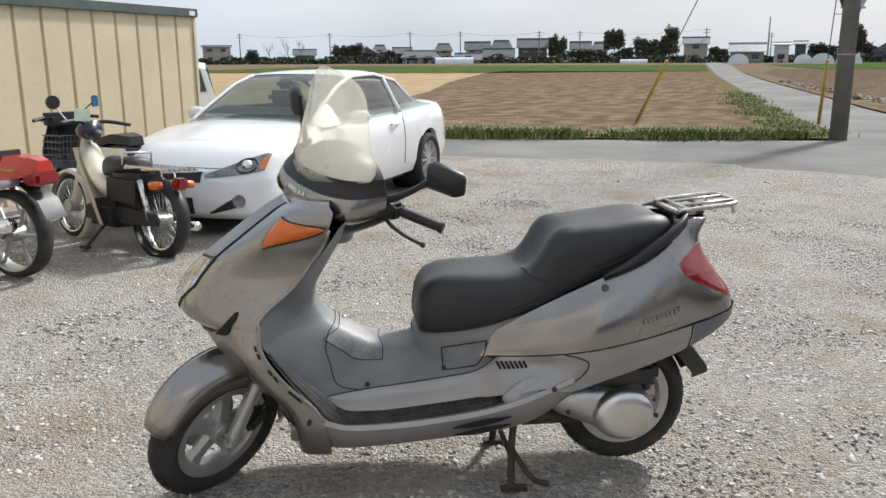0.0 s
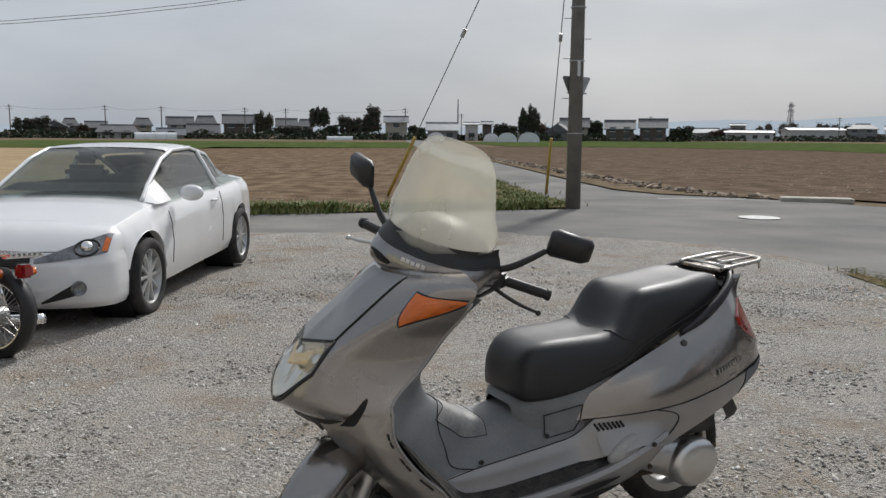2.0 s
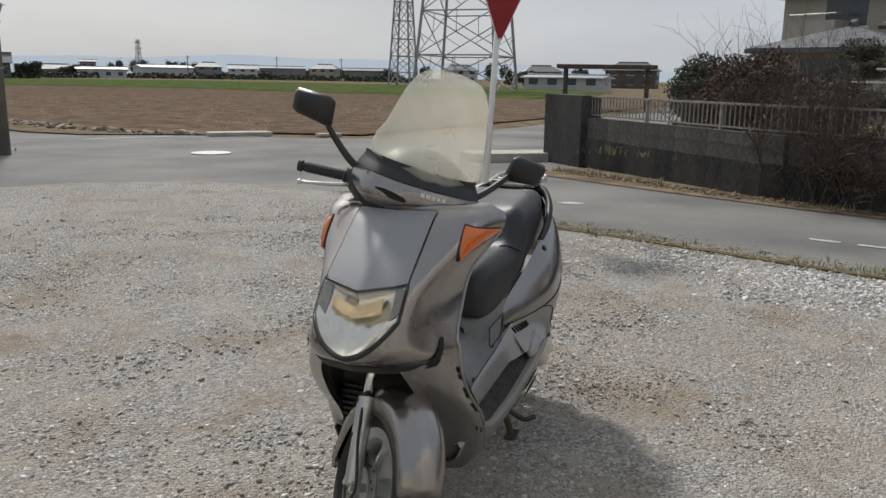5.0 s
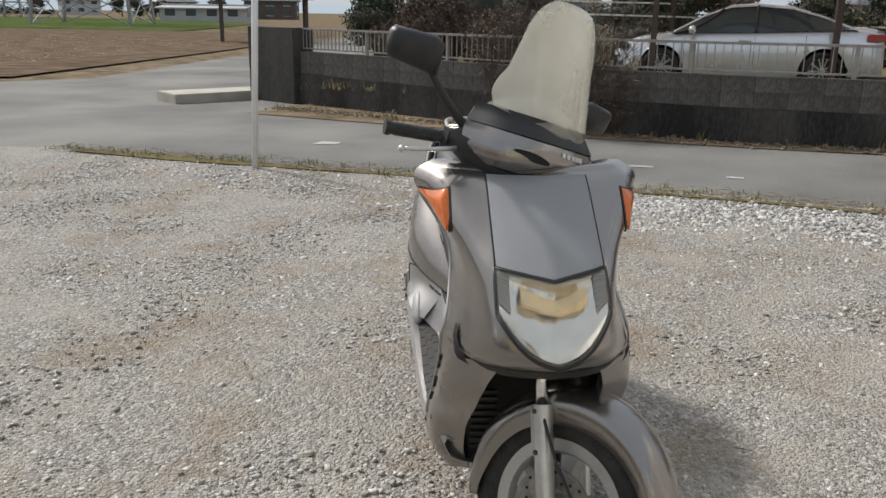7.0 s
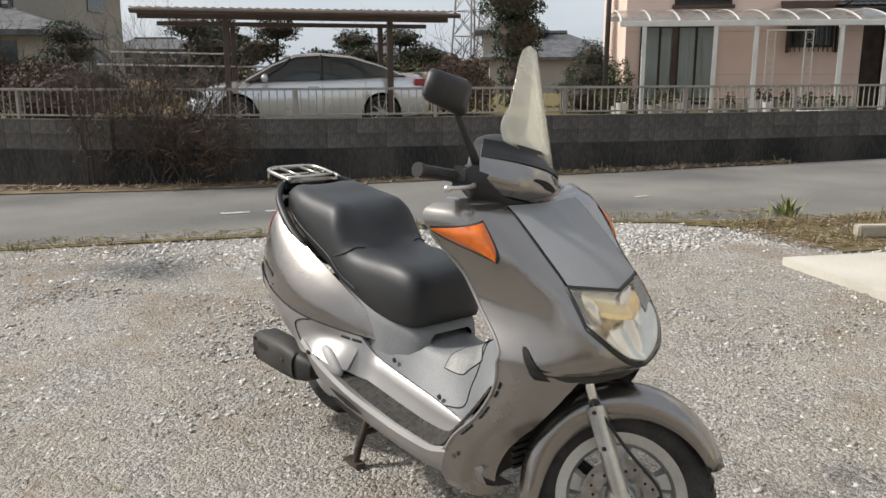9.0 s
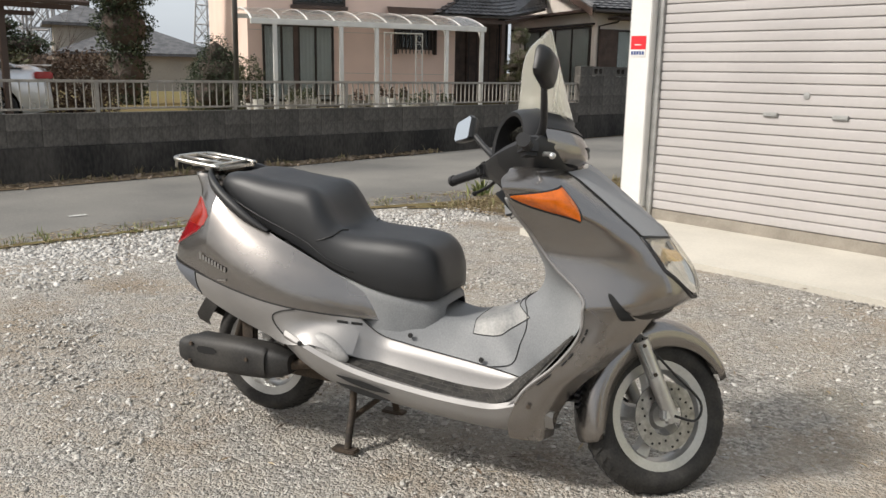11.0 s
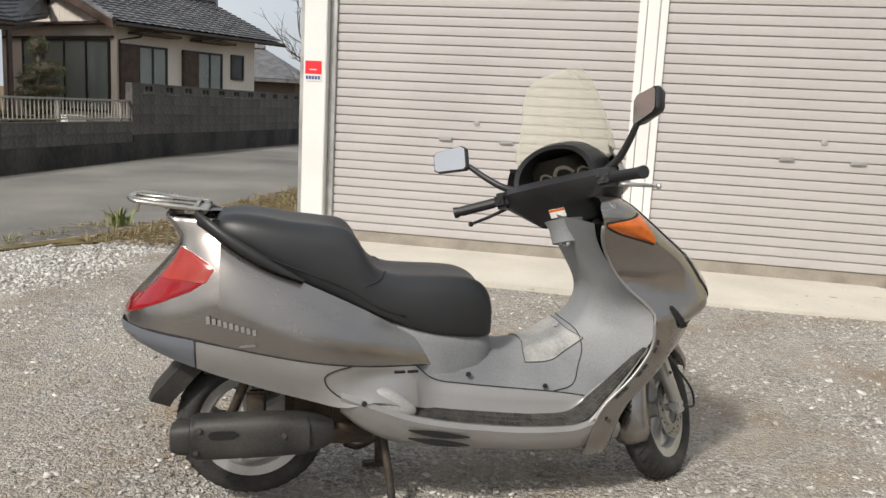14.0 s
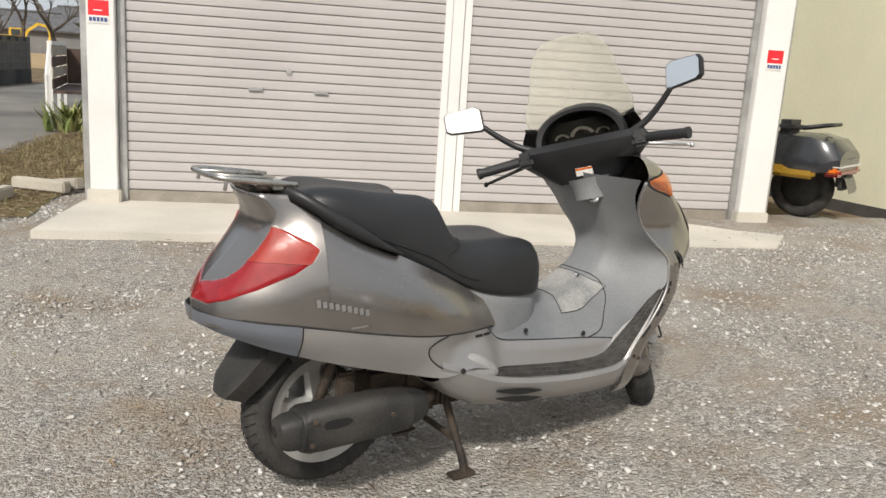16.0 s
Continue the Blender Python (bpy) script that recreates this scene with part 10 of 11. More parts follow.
def far_house(label, at, ang, w, d, h, wall, roof, hip=0.0, pitch=0.45, storeys=2, name="house", category="house", over=0.6):
    """A plain house: walls, windows in rows, tiled gable or hipped roof."""
    t = thing(name, label, category, pose(at[0], at[1], at[2] if len(at) > 2 else -0.3, 0, 0, ang))
    part("wall", boxed((-w / 2, -d / 2, -0.1), (w / 2, d / 2, h)), wall, t)
    rz, o = h + pitch * d / 2, over
    ez = h - pitch * o
    a, b, c, e = (-w / 2 - o, -d / 2 - o, ez), (w / 2 + o, -d / 2 - o, ez), (w / 2 + o, d / 2 + o, ez), (-w / 2 - o, d / 2 + o, ez)
    ins = hip * d / 2 - (0 if hip else o)
    r0, r1 = (-w / 2 + ins, 0, rz), (w / 2 - ins, 0, rz)
    rf = bmesh.new()
    V = [rf.verts.new(q) for q in (a, b, c, e, r0, r1)]
    for q in ((0, 1, 5, 4), (2, 3, 4, 5), (1, 2, 5), (3, 0, 4)):
        rf.faces.new([V[i] for i in q])
    ro = part("roof", rf, roof, t)
    sol = part("eave", boxed((-w / 2 - o, -d / 2 - o, ez - 0.18), (w / 2 + o, d / 2 + o, ez - 0.02)), WALLS[3] if roof is not TILE else TILE, t)
    part("ridge", tube(bmesh.new(), [Vector(r0) + Vector((0, 0, 0.08)), Vector(r1) + Vector((0, 0, 0.08))], 0.16, 6), roof, ro)
    for s in range(storeys):
        z = 0.9 + s * (h / storeys)
        k = max(1, int(w / 3.4))
        for i in range(k):
            x = -w / 2 + (i + 0.5) * w / k
            wd = part("window", boxed((x - 0.85, -d / 2 - 0.05, z), (x + 0.85, -d / 2 - 0.01, z + 1.25)), SMOKE, t)
            part("frame", boxed((x - 0.95, -d / 2 - 0.04, z - 0.1), (x + 0.95, -d / 2 - 0.006, z - 0.01)), ALUWHITE, wd)
        for sy in (-1, 1):
            part("window", boxed((sy * (w / 2 + 0.03) - 0.02, -0.8, z), (sy * (w / 2 + 0.03) + 0.02, 0.8, z + 1.1)), SMOKE, t)
    return t


far_house("beige two-storey house with a balcony and tiled roof", (36.4, 9.3, 0.2), 252, 5.6, 5.6, 5.2, WALLS[0], TILE, 1.0)
far_house("beige single-storey house part with a hipped grey roof", (31.5, 9.3, 0.2), 262, 4.4, 4.2, 2.7, WALLS[0], TILE, 1.0, 0.32, 1)
bal = thing("balcony", "beige balcony with a thin metal rail", "balcony", pose(33.8, 11.0, 3.2, 0, 0, 252))
part("parapet", boxed((-1.0, -0.8, 0), (1.0, 0.8, 0.7)), WALLS[0], bal)
part("rail", tube(bmesh.new(), [(-1.0, -0.8, 0.95), (1.0, -0.8, 0.95), (1.0, 0.8, 0.95)], 0.03, 6), GALV, bal)
part("deck_support", boxed((-0.9, -0.7, -3.3), (0.9, 0.7, -0.004)), WALLS[0], bal)
far_house("far cream house with a low grey hipped roof", (52.0, -22.0), 70, 9, 7, 2.7, WALLS[0], TILE, 1.0, 0.4, 1)
far_house("far narrow cream house tower with a grey hipped roof", (54.5, -19.8), 70, 4.0, 4.0, 4.6, WALLS[0], TILE, 1.0, 0.5)
# white railing and terrace rail beyond the fence
for pts in (((15.5, 5.0, 1.75), (17, 1.8, 1.72)), ((14.6, 5.2, 1.5), (16.2, 1.9, 1.45))):
    tagged(part("clothes_pole", tube(bmesh.new(), pts, 0.018, 6), ALUWHITE), "long pale clothes-drying pole in the garden", "clothes pole", "", "")

sh = thing("open_shelter", "dark open wooden shelter with a flat roof beyond the wall", "shelter", pose(43, 25.5, -0.3, 0, 0, 118))
for x in (-2.4, 2.4):
    for y in (-1, 1):
        part("post", boxed((x - 0.09, y - 0.09, 0), (x + 0.09, y + 0.09, 2.45), 0.01), BROWNW, sh)
part("roof", boxed((-2.9, -1.4, 2.45), (2.9, 1.4, 2.68), 0.02), BROWNW, sh)

far = lambda az, D: (0.2 + D * math.cos(radians(az)), 0.4 + D * math.sin(radians(az)))
sd = random.Random(11)


def village_house(lab, az, D, w, d, h, wi, ri, hip, pt, st):
    far_house(lab, far(az, D), az - 90 + sd.uniform(-22, 22), w, d, h, WALLS[wi], (TILE, ROOFBLUE, ROOFPALE)[ri], hip, pt, st)


def wood(az, D, w, h, kind):
    x, y = far(az, D)
    k = max(3, int(w / 2.2))
    blobs = [((sd.uniform(-w / 2, w / 2), sd.uniform(-1.5, 1.5), h * sd.uniform(0.35, 0.72)), (w / k * 1.1, w / k, h * sd.uniform(0.26, 0.36))) for _ in range(k)]
    leafy("tree_clump", "far clump of dark evergreen trees" if kind == 0 else "far clump of brownish half-bare trees", "trees", (x, y, -0.3), blobs, 900, 0.3, LEAF_DARK if kind == 0 else LEAF_BROWN, 0.2, "village trees")


def house_at(lab, a0, a1, top, wi, ri, hip=0.0, st=2, D=262, roof=0.31, skew=0):
    """A village house between two bearings, as high as its ridge is seen."""
    w, ht = D * radians(a0 - a1), D * math.tan(radians(top)) + 1.75
    d, hip = max(6.0, min(9.0, 0.7 * w)), min(hip, 0.2)
    o = 0.6
    far_house(lab, far((a0 + a1) / 2, D), (a0 + a1) / 2 - 90 + skew, w - 1.2, d, ht * (1 - roof), WALLS[wi], (TILE, ROOFBLUE, ROOFPALE)[ri], hip, ht * roof / (d / 2), st, over=o)


village_house("cream apartment block behind the fields", 117.0, 300, 9, 8, 5.8, 0, 1, 0, 0.05, 2)
house_at("low grey outbuildings beside a hedge", 112.1, 110.5, 0.55, 1, 1, 0, 1)
house_at("brown house gable beside the grove", 107.5, 106.7, 0.71, 2, 0, 0, 2, skew=80)
house_at("dark two-storey house with tile roof", 106.85, 105.7, 0.82, 1, 0, 0.5, 2, 268)
house_at("grey house with a broad tiled roof", 105.45, 104.05, 0.65, 2, 0, 0, 1)
house_at("long low farmhouse with white walls", 104.85, 102.2, 0.44, 3, 0, 0.6, 1, 246, 0.45)
house_at("two-storey house with a hipped tile roof", 102.6, 101.3, 0.89, 0, 0, 1.0, 2, 280)
house_at("low farm shed with a blue roof", 101.2, 99.3, 0.26, 1, 1, 0, 1, 240, 0.5)
house_at("white-gabled farmhouse with tile roof", 100.55, 98.75, 1.0, 3, 0, 0, 2, 276)
house_at("two-storey farmhouse with grey tile roof", 98.8, 97.25, 1.08, 1, 0, 0.6, 2, 270)
house_at("low dark annexe with a wide roof", 99.3, 97.1, 0.55, 2, 0, 0, 1, 248, 0.5)
house_at("large dark farmhouse with a pale ridge", 97.0, 94.85, 1.18, 2, 0, 0, 2, 258)
house_at("pale two-storey house behind a hedge", 93.5, 92.0, 0.97, 3, 0, 0, 2, 280)
house_at("cream two-storey house behind a hedge", 92.1, 90.85, 0.93, 0, 0, 0.6, 2, 284)
house_at("tall brown house with a flat-pitched roof", 86.2, 84.45, 1.18, 0, 1, 0, 2, 240, 0.2)
house_at("white-roofed open farm shed", 83.3, 81.0, 0.78, 1, 2, 0, 1, 226, 0.35)
house_at("white farm building with a flat roof", 80.7, 79.55, 0.8, 3, 2, 0, 1, 236, 0.08)
house_at("brown brick outbuilding beside the barn", 79.5, 78.6, 0.86, 2, 1, 0, 1, 250, 0.1)
house_at("grey gabled barn beside a grove", 74.7, 73.5, 0.79, 1, 0, 0, 1, 240, 0.4, 75)
house_at("house with a wide grey tile roof", 74.1, 72.05, 1.13, 0, 0, 0, 2, 256, 0.34)
house_at("dark farmhouse with a long white ridge", 71.1, 69.0, 1.0, 2, 0, 0, 2, 246, 0.34)
house_at("large farmhouse with tiled roofs", 68.85, 66.9, 1.1, 2, 0, 0, 2, 250, 0.32)
house_at("far pale houses over the fields", 65.3, 63.6, 0.5, 1, 1, 0, 1, 330)
house_at("far apartment block over the fields", 63.0, 61.9, 0.8, 1, 1, 0, 2, 420, 0.08)
village_house("white low workshop over the fields", 61.8, 320, 16, 9, 3.2, 3, 2, 0, 0.15, 1)
village_house("long pale warehouse over the fields", 58.0, 380, 22, 12, 4.6, 3, 2, 0, 0.15, 1)
village_house("grey house far off over the fields", 55.2, 350, 10, 8, 5.0, 1, 0, 0.6, 0.4, 2)
village_house("white house far off over the fields", 53.0, 370, 12, 8, 4.6, 3, 1, 0, 0.35, 2)
village_house("blue-grey warehouse over the fields", 50.4, 390, 20, 10, 5.2, 1, 1, 0, 0.15, 1)
village_house("cream house far off with tile roof", 47.6, 350, 11, 8, 5.0, 0, 0, 0.6, 0.4, 2)
village_house("low grey workshop over the fields", 44.8, 340, 18, 9, 4.4, 1, 1, 0, 0.15, 1)
village_house("white house beyond the pylon", 38.5, 300, 12, 8, 4.8, 3, 0, 0.6, 0.4, 2)
village_house("grey house beyond the pylon", 33.0, 260, 11, 8, 4.4, 1, 0, 0.6, 0.4, 2)
village_house("long white warehouse with low roof", 31.5, 150, 14, 7, 2.3, 3, 2, 0, 0.1, 1)
village_house("dark house among trees", 27.0, 210, 12, 8, 4.6, 2, 0, 0.6, 0.4, 2)
village_house("grey house beyond the garden", 2.0, 150, 12, 8, 5.2, 1, 0, 0.6, 0.4, 2)
village_house("cream house beyond the garden", -12.0, 140, 11, 8, 4.2, 0, 0, 0.6, 0.4, 2)
# woods, hedges and single trees between the houses
def grove(a0, a1, top, kind=0, D=256, low=0.12):
    """Trees between two bearings, as high as they are seen."""
    w, h = D * radians(a0 - a1), D * math.tan(radians(top)) + 1.75
    x, y = far((a0 + a1) / 2, D)
    k = max(4, int(w / 1.5))
    turn = radians((a0 + a1) / 2 + 90)
    blobs = []
    for q in range(k):
        t = (q + 0.5) / k - 0.5 + sd.uniform(-0.06, 0.06)
        hh = h * sd.uniform(0.72, 1.0)
        for zz in (0.28, 0.55, 0.8):
            e = t * w * 0.9
            blobs.append(((e * math.cos(turn), e * math.sin(turn), hh * (low + (1 - low) * zz)), (w / k * sd.uniform(0.7, 1.1), w / k * sd.uniform(0.7, 1.1), hh * 0.19)))
    leafy("tree_clump", ("far clump of dark evergreen trees", "far clump of brownish half-bare trees", "far clump of olive-green trees")[kind], "trees", (x, y, -0.3), blobs, 1500, 0.32, (LEAF_DARK, LEAF_BROWN, LEAF_OLIVE)[kind], 0.2, "village trees")


wood(114.8, 262, 5.2, 4.2, 0)
grove(109.4, 107.5, 1.18, 0)
grove(105.9, 105.2, 0.5, 1)
grove(94.9, 93.75, 1.5, 2)
grove(93.6, 91.1, 0.5, 0, 250)
grove(91.15, 89.85, 1.72, 0, 252, 0.45)
grove(90.4, 89.3, 0.6, 0, 250)
grove(89.2, 87.2, 1.4, 0)
grove(87.55, 86.4, 2.0, 0)
grove(84.4, 83.4, 0.7, 0)
grove(78.7, 76.9, 0.8, 0)
grove(76.9, 76.2, 1.85, 0)
grove(76.25, 75.5, 2.1, 0)
grove(75.4, 74.7, 0.8, 1)
grove(72.2, 71.15, 1.15, 0)
grove(66.8, 65.4, 0.7, 0)
grove(64.2, 62.6, 0.5, 1, 320)
grove(61.8, 60.4, 0.55, 0, 330)
wood(62.9, 330, 6, 5, 1)
wood(60.2, 440, 20, 8.5, 0)
wood(58.3, 440, 22, 9.5, 0)
wood(56.6, 430, 16, 8.0, 0)
wood(54.2, 400, 9, 5, 0)
wood(51.6, 380, 8, 5, 1)
wood(49.0, 400, 10, 5.5, 0)
wood(46.2, 360, 8, 6, 0)
wood(43.2, 330, 10, 5.5, 0)
wood(41.2, 320, 9, 6.5, 0)
wood(36.2, 250, 4, 8.0, 0)
wood(35.2, 250, 5, 6.0, 0)
wood(34.2, 240, 7, 5, 1)
wood(30.6, 230, 6, 5, 0)
wood(28.0, 230, 7, 5, 0)
wood(12.0, 130, 10, 5.5, 1)
wood(6.0, 140, 9, 6, 0)
wood(-3.0, 120, 9, 6, 1)
wood(-9.0, 120, 10, 5, 0)
wood(-16.5, 110, 8, 4.2, 1)
wood(-19, 95, 6, 3.4, 1)
wood(-27.5, 80, 6, 4, 0)
wood(-32.5, 70, 6, 4, 0)
for i, (az, D, h) in enumerate(((113.6, 255, 6.5), (112.4, 258, 6.8), (111.8, 262, 6.2), (74.9, 240, 6.5), (-77.5, 40, 5.2), (-73.5, 32, 5.0), (-75.5, 46, 5.5))):
    x, y = far(az, D)
    bare_tree("bare_tree", "tall leafless tree with fine branching", "tree", (x, y, -0.2), h, 1, 5, 0.16, 60 + i, 0.2, 0.8, "leafless trees")
# a low dark hedge line in front of the village
hp = []
for az in np.arange(119, 40, -0.035):
    D = interp([(40, 300), (50, 345), (62, 320), (66, 258), (75, 240), (90, 236), (120, 258)], az) + rng.uniform(-6, 6)
    hh = 1.8 + 1.5 * noise.noise((az * 0.9, 0, 0)) + 0.4 * noise.noise((az * 5, 3, 0))
    for k in range(9):
        q = far(az + rng.uniform(-0.05, 0.05), D)
        hp.append((q[0], q[1], -0.3 + rng.uniform(0, 1) * max(0.4, hh)))
tagged(quads("hedge_row", np.array(hp), 0.42, LEAF_DARK), "dark hedges and garden walls along the village edge", "hedge", kind="stuff")

# plastic growing tunnels
TUNNEL = mat("white_film", (0.72, 0.73, 0.73), 0.4, var=0.06, scale=0.7, fine=8, bump=0.1)
for az, D, w, ln, ang, h in ((82.6, 196, 4.2, 10, -8, 2.2), (78.8, 205, 3.8, 12, -11, 2.0), (77.7, 200, 4.6, 14, -12, 2.2), (76.2, 200, 5.0, 14, -14, 2.3), (101.2, 230, 3.2, 10.5, 100, 1.7), (89.2, 225, 1.8, 7, 88, 1.0)):
    x, y = far(az, D)
    t = thing("growing_tunnel", "white plastic-film growing tunnel", "greenhouse", pose(x, y, -0.3, 0, 0, ang), "growing tunnels")
    rows = [[Vector((w / 2 * math.cos(a), s * ln / 2, h * max(0, math.sin(a)) ** 0.85)) for a in [math.pi * k / 14 for k in range(15)]] for s in (-1, -0.5, 0, 0.5, 1)]
    bm = skin(bmesh.new(), rows)
    for r in (rows[0], rows[-1]):
        bm.faces.new([bm.verts.new(q) for q in r])
    part("film", bm, TUNNEL, t, smooth=35)
    for s in (-0.98, -0.5, 0, 0.5, 0.98):
        part("hoop", tube(bmesh.new(), [(1.006 * w / 2 * math.cos(a), s * ln / 2, 1.006 * h * max(0, math.sin(a)) ** 0.85) for a in [math.pi * k / 14 for k in range(15)]], 0.04, 4), GALV, t)
# village power poles with wires
tops = []
for az, D in ((115.5, 265), (109.6, 262), (104.2, 250), (100.8, 250), (95.5, 250), (92.8, 255), (84.7, 240), (80.8, 300), (68, 330), (56.5, 350), (50.8, 340), (46.5, 350), (39, 300)):
    x, y = far(az, D)
    t = thing("power_pole", "far concrete power pole with crossarms", "power pole", pose(x, y, -0.3, 0, 0, az), "village power poles")
    part("pole", tube(bmesh.new(), [(0, 0, 0), (0, 0, 9.2)], 0.2, 6, 0.13), POLECON, t)
    for z in (8.6, 7.9):
        part("crossarm", boxed((-0.06, -0.9, z), (0.06, 0.9, z + 0.12)), POLECON, t)
    tops.append(Vector((x, y, 8.5)))
for a, b in zip(tops[:7], tops[1:7]):
    pts = [a.lerp(b, k / 8) - Vector((0, 0, 0.9 * 4 * (k / 8) * (1 - k / 8))) for k in range(9)]
    tagged(part("power_line", tube(bmesh.new(), pts, 0.03, 3), DARKSTEEL), "thin dark wire between village poles", "wire", "village wires")


# ---- lattice pylons ----
PYL = mat("pylon_steel", (0.3, 0.3, 0.3), 0.6, 0.4, var=0.15, scale=0.2, fine=2, bump=0)


def pylon(label, at, base, top, h, levels, r, ang, arms, material):
    t = thing("transmission_pylon", label, "pylon", pose(at[0], at[1], -0.4, 0, 0, ang))
    half = lambda f: base + (top - base) * (1 - (1 - f) ** 1.5)
    zs = [h * (1 - (1 - k / levels) ** 1.0) ** 1.12 for k in range(levels + 1)]
    cor = lambda z, i: Vector(((1, 1), (-1, 1), (-1, -1), (1, -1))[i] + (0,)) * half(z / h) + Vector((0, 0, z))
    for i in range(4):
        part("leg", tube(bmesh.new(), [cor(z, i) for z in zs], r * 1.5, 5, r), material, t)
        br = bmesh.new()
        j = (i + 1) % 4
        for a, b in zip(zs, zs[1:]):
            tube(br, [cor(a, i), cor(b, j)], r * 0.62, 3)
            tube(br, [cor(a, j), cor(b, i)], r * 0.62, 3)
            tube(br, [cor(b, i), cor(b, j)], r * 0.8, 3)
            if b - a > 4 and b < h * 0.5:
                m = (cor(a, i) + cor(b, j) + cor(a, j) + cor(b, i)) / 4
                tube(br, [m, (cor(b, i) + cor(b, j)) / 2], r * 0.4, 3)
                tube(br, [(cor(a, i) + m) / 2, (cor(a, i) + cor(b, i)) / 2], r * 0.4, 3)
                tube(br, [(cor(a, j) + m) / 2, (cor(a, j) + cor(b, j)) / 2], r * 0.4, 3)
        tagged(part("bracing", br, material, t), kind="stuff")
    for f, ln in arms:
        z = h * f
        am = bmesh.new()
        for s in (-1, 1):
            tip = Vector((0, s * ln, z + 0.3))
            for k in (-1, 1):
                tube(am, [(k * half(f), s * half(f), z - 1.2), tip], r * 0.6, 3)
                tube(am, [(k * half(f), s * half(f), z + 1.4), tip], r * 0.6, 3)
        part("crossarm", am, material, t)


pylon("huge grey lattice transmission pylon standing in a field", (90.2, 72.4), 5.8, 1.5, 72, 11, 0.15, 20, ((0.66, 11), (0.78, 11), (0.9, 10)), PYL)
pylon("far slim lattice pylon behind the fields", (0.2 + 190 * math.cos(radians(42.6)), 0.4 + 190 * math.sin(radians(42.6))), 2.6, 0.9, 40, 10, 0.16, 20, ((0.7, 6), (0.8, 6), (0.9, 6)), PYL)
pylon("far lattice pylon on the horizon", (*far(59.3, 700),), 2.8, 0.8, 28, 7, 0.2, 10, ((0.75, 4), (0.9, 4)), PYL)
for az, D in ((-19.2, 150), (-20.9, 158), (-30.6, 210)):
    pylon("grey lattice pylon behind the neighbouring houses", (*far(az, D),), 3.0, 1.1, 46, 10, 0.15, 20, ((0.7, 7), (0.82, 7), (0.93, 6)), PYL)
tagged(part("radio_mast", tube(bmesh.new(), [(*far(81, 420), 0), (*far(81, 420), 19)], 0.5, 5, 0.25), PYL), "slim far radio mast", "mast")
# blue distance: low hills on the horizon, their haze painted as a glow
HILL = bpy.data.materials.new("glowing_haze_hill")
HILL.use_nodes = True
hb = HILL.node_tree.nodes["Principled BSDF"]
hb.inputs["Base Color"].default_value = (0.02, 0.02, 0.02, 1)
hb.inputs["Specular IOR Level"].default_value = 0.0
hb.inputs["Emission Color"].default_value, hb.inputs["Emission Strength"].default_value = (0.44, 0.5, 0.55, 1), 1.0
rows = [[], []]
for k in range(241):
    az = -40 + 165 * k / 240
    x, y = far(az, 2200)
    e = 0.5 + 0.75 * max(0, math.sin(radians((az - 22) * 3.2))) + 0.22 * noise.noise((az * 0.16, 0, 2)) + 0.07 * noise.noise((az * 0.9, 4, 0))
    rows[0].append(Vector((x, y, -3)))
    rows[1].append(Vector((x, y, 2200 * math.tan(radians(max(0.3, e))))))
tagged(part("backdrop", skin(bmesh.new(), rows), HILL, smooth=True), "distant hill backdrop with blue haze painted as a glow", "hills", kind="structure")

# ---- south end of the side road ----
far_house("grey house with tiled roof behind the digger", (25.5, -117), 10, 13, 9, 3.6, WALLS[1], TILE, 0.5, 0.45, 1)
far_house("far dark house at the end of the road", (20.5, -122), -10, 9, 8, 5.0, WALLS[0], TILE, 0.6, 0.45)
far_house("low dark house behind the block wall", (18, -38), 10, 9, 7, 2.9, WALLS[2], TILE, 0.6, 0.4, 1)
field("field_south", [(0, -42), (60, -36), (60, -110), (-40, -110), (-40, -42)], 0.02, STUBBLE, "pale bare field beyond the side road")
DIG = mat("digger_yellow", (0.62, 0.4, 0.04), 0.5, var=0.2, scale=2, fine=20, bump=0.05)


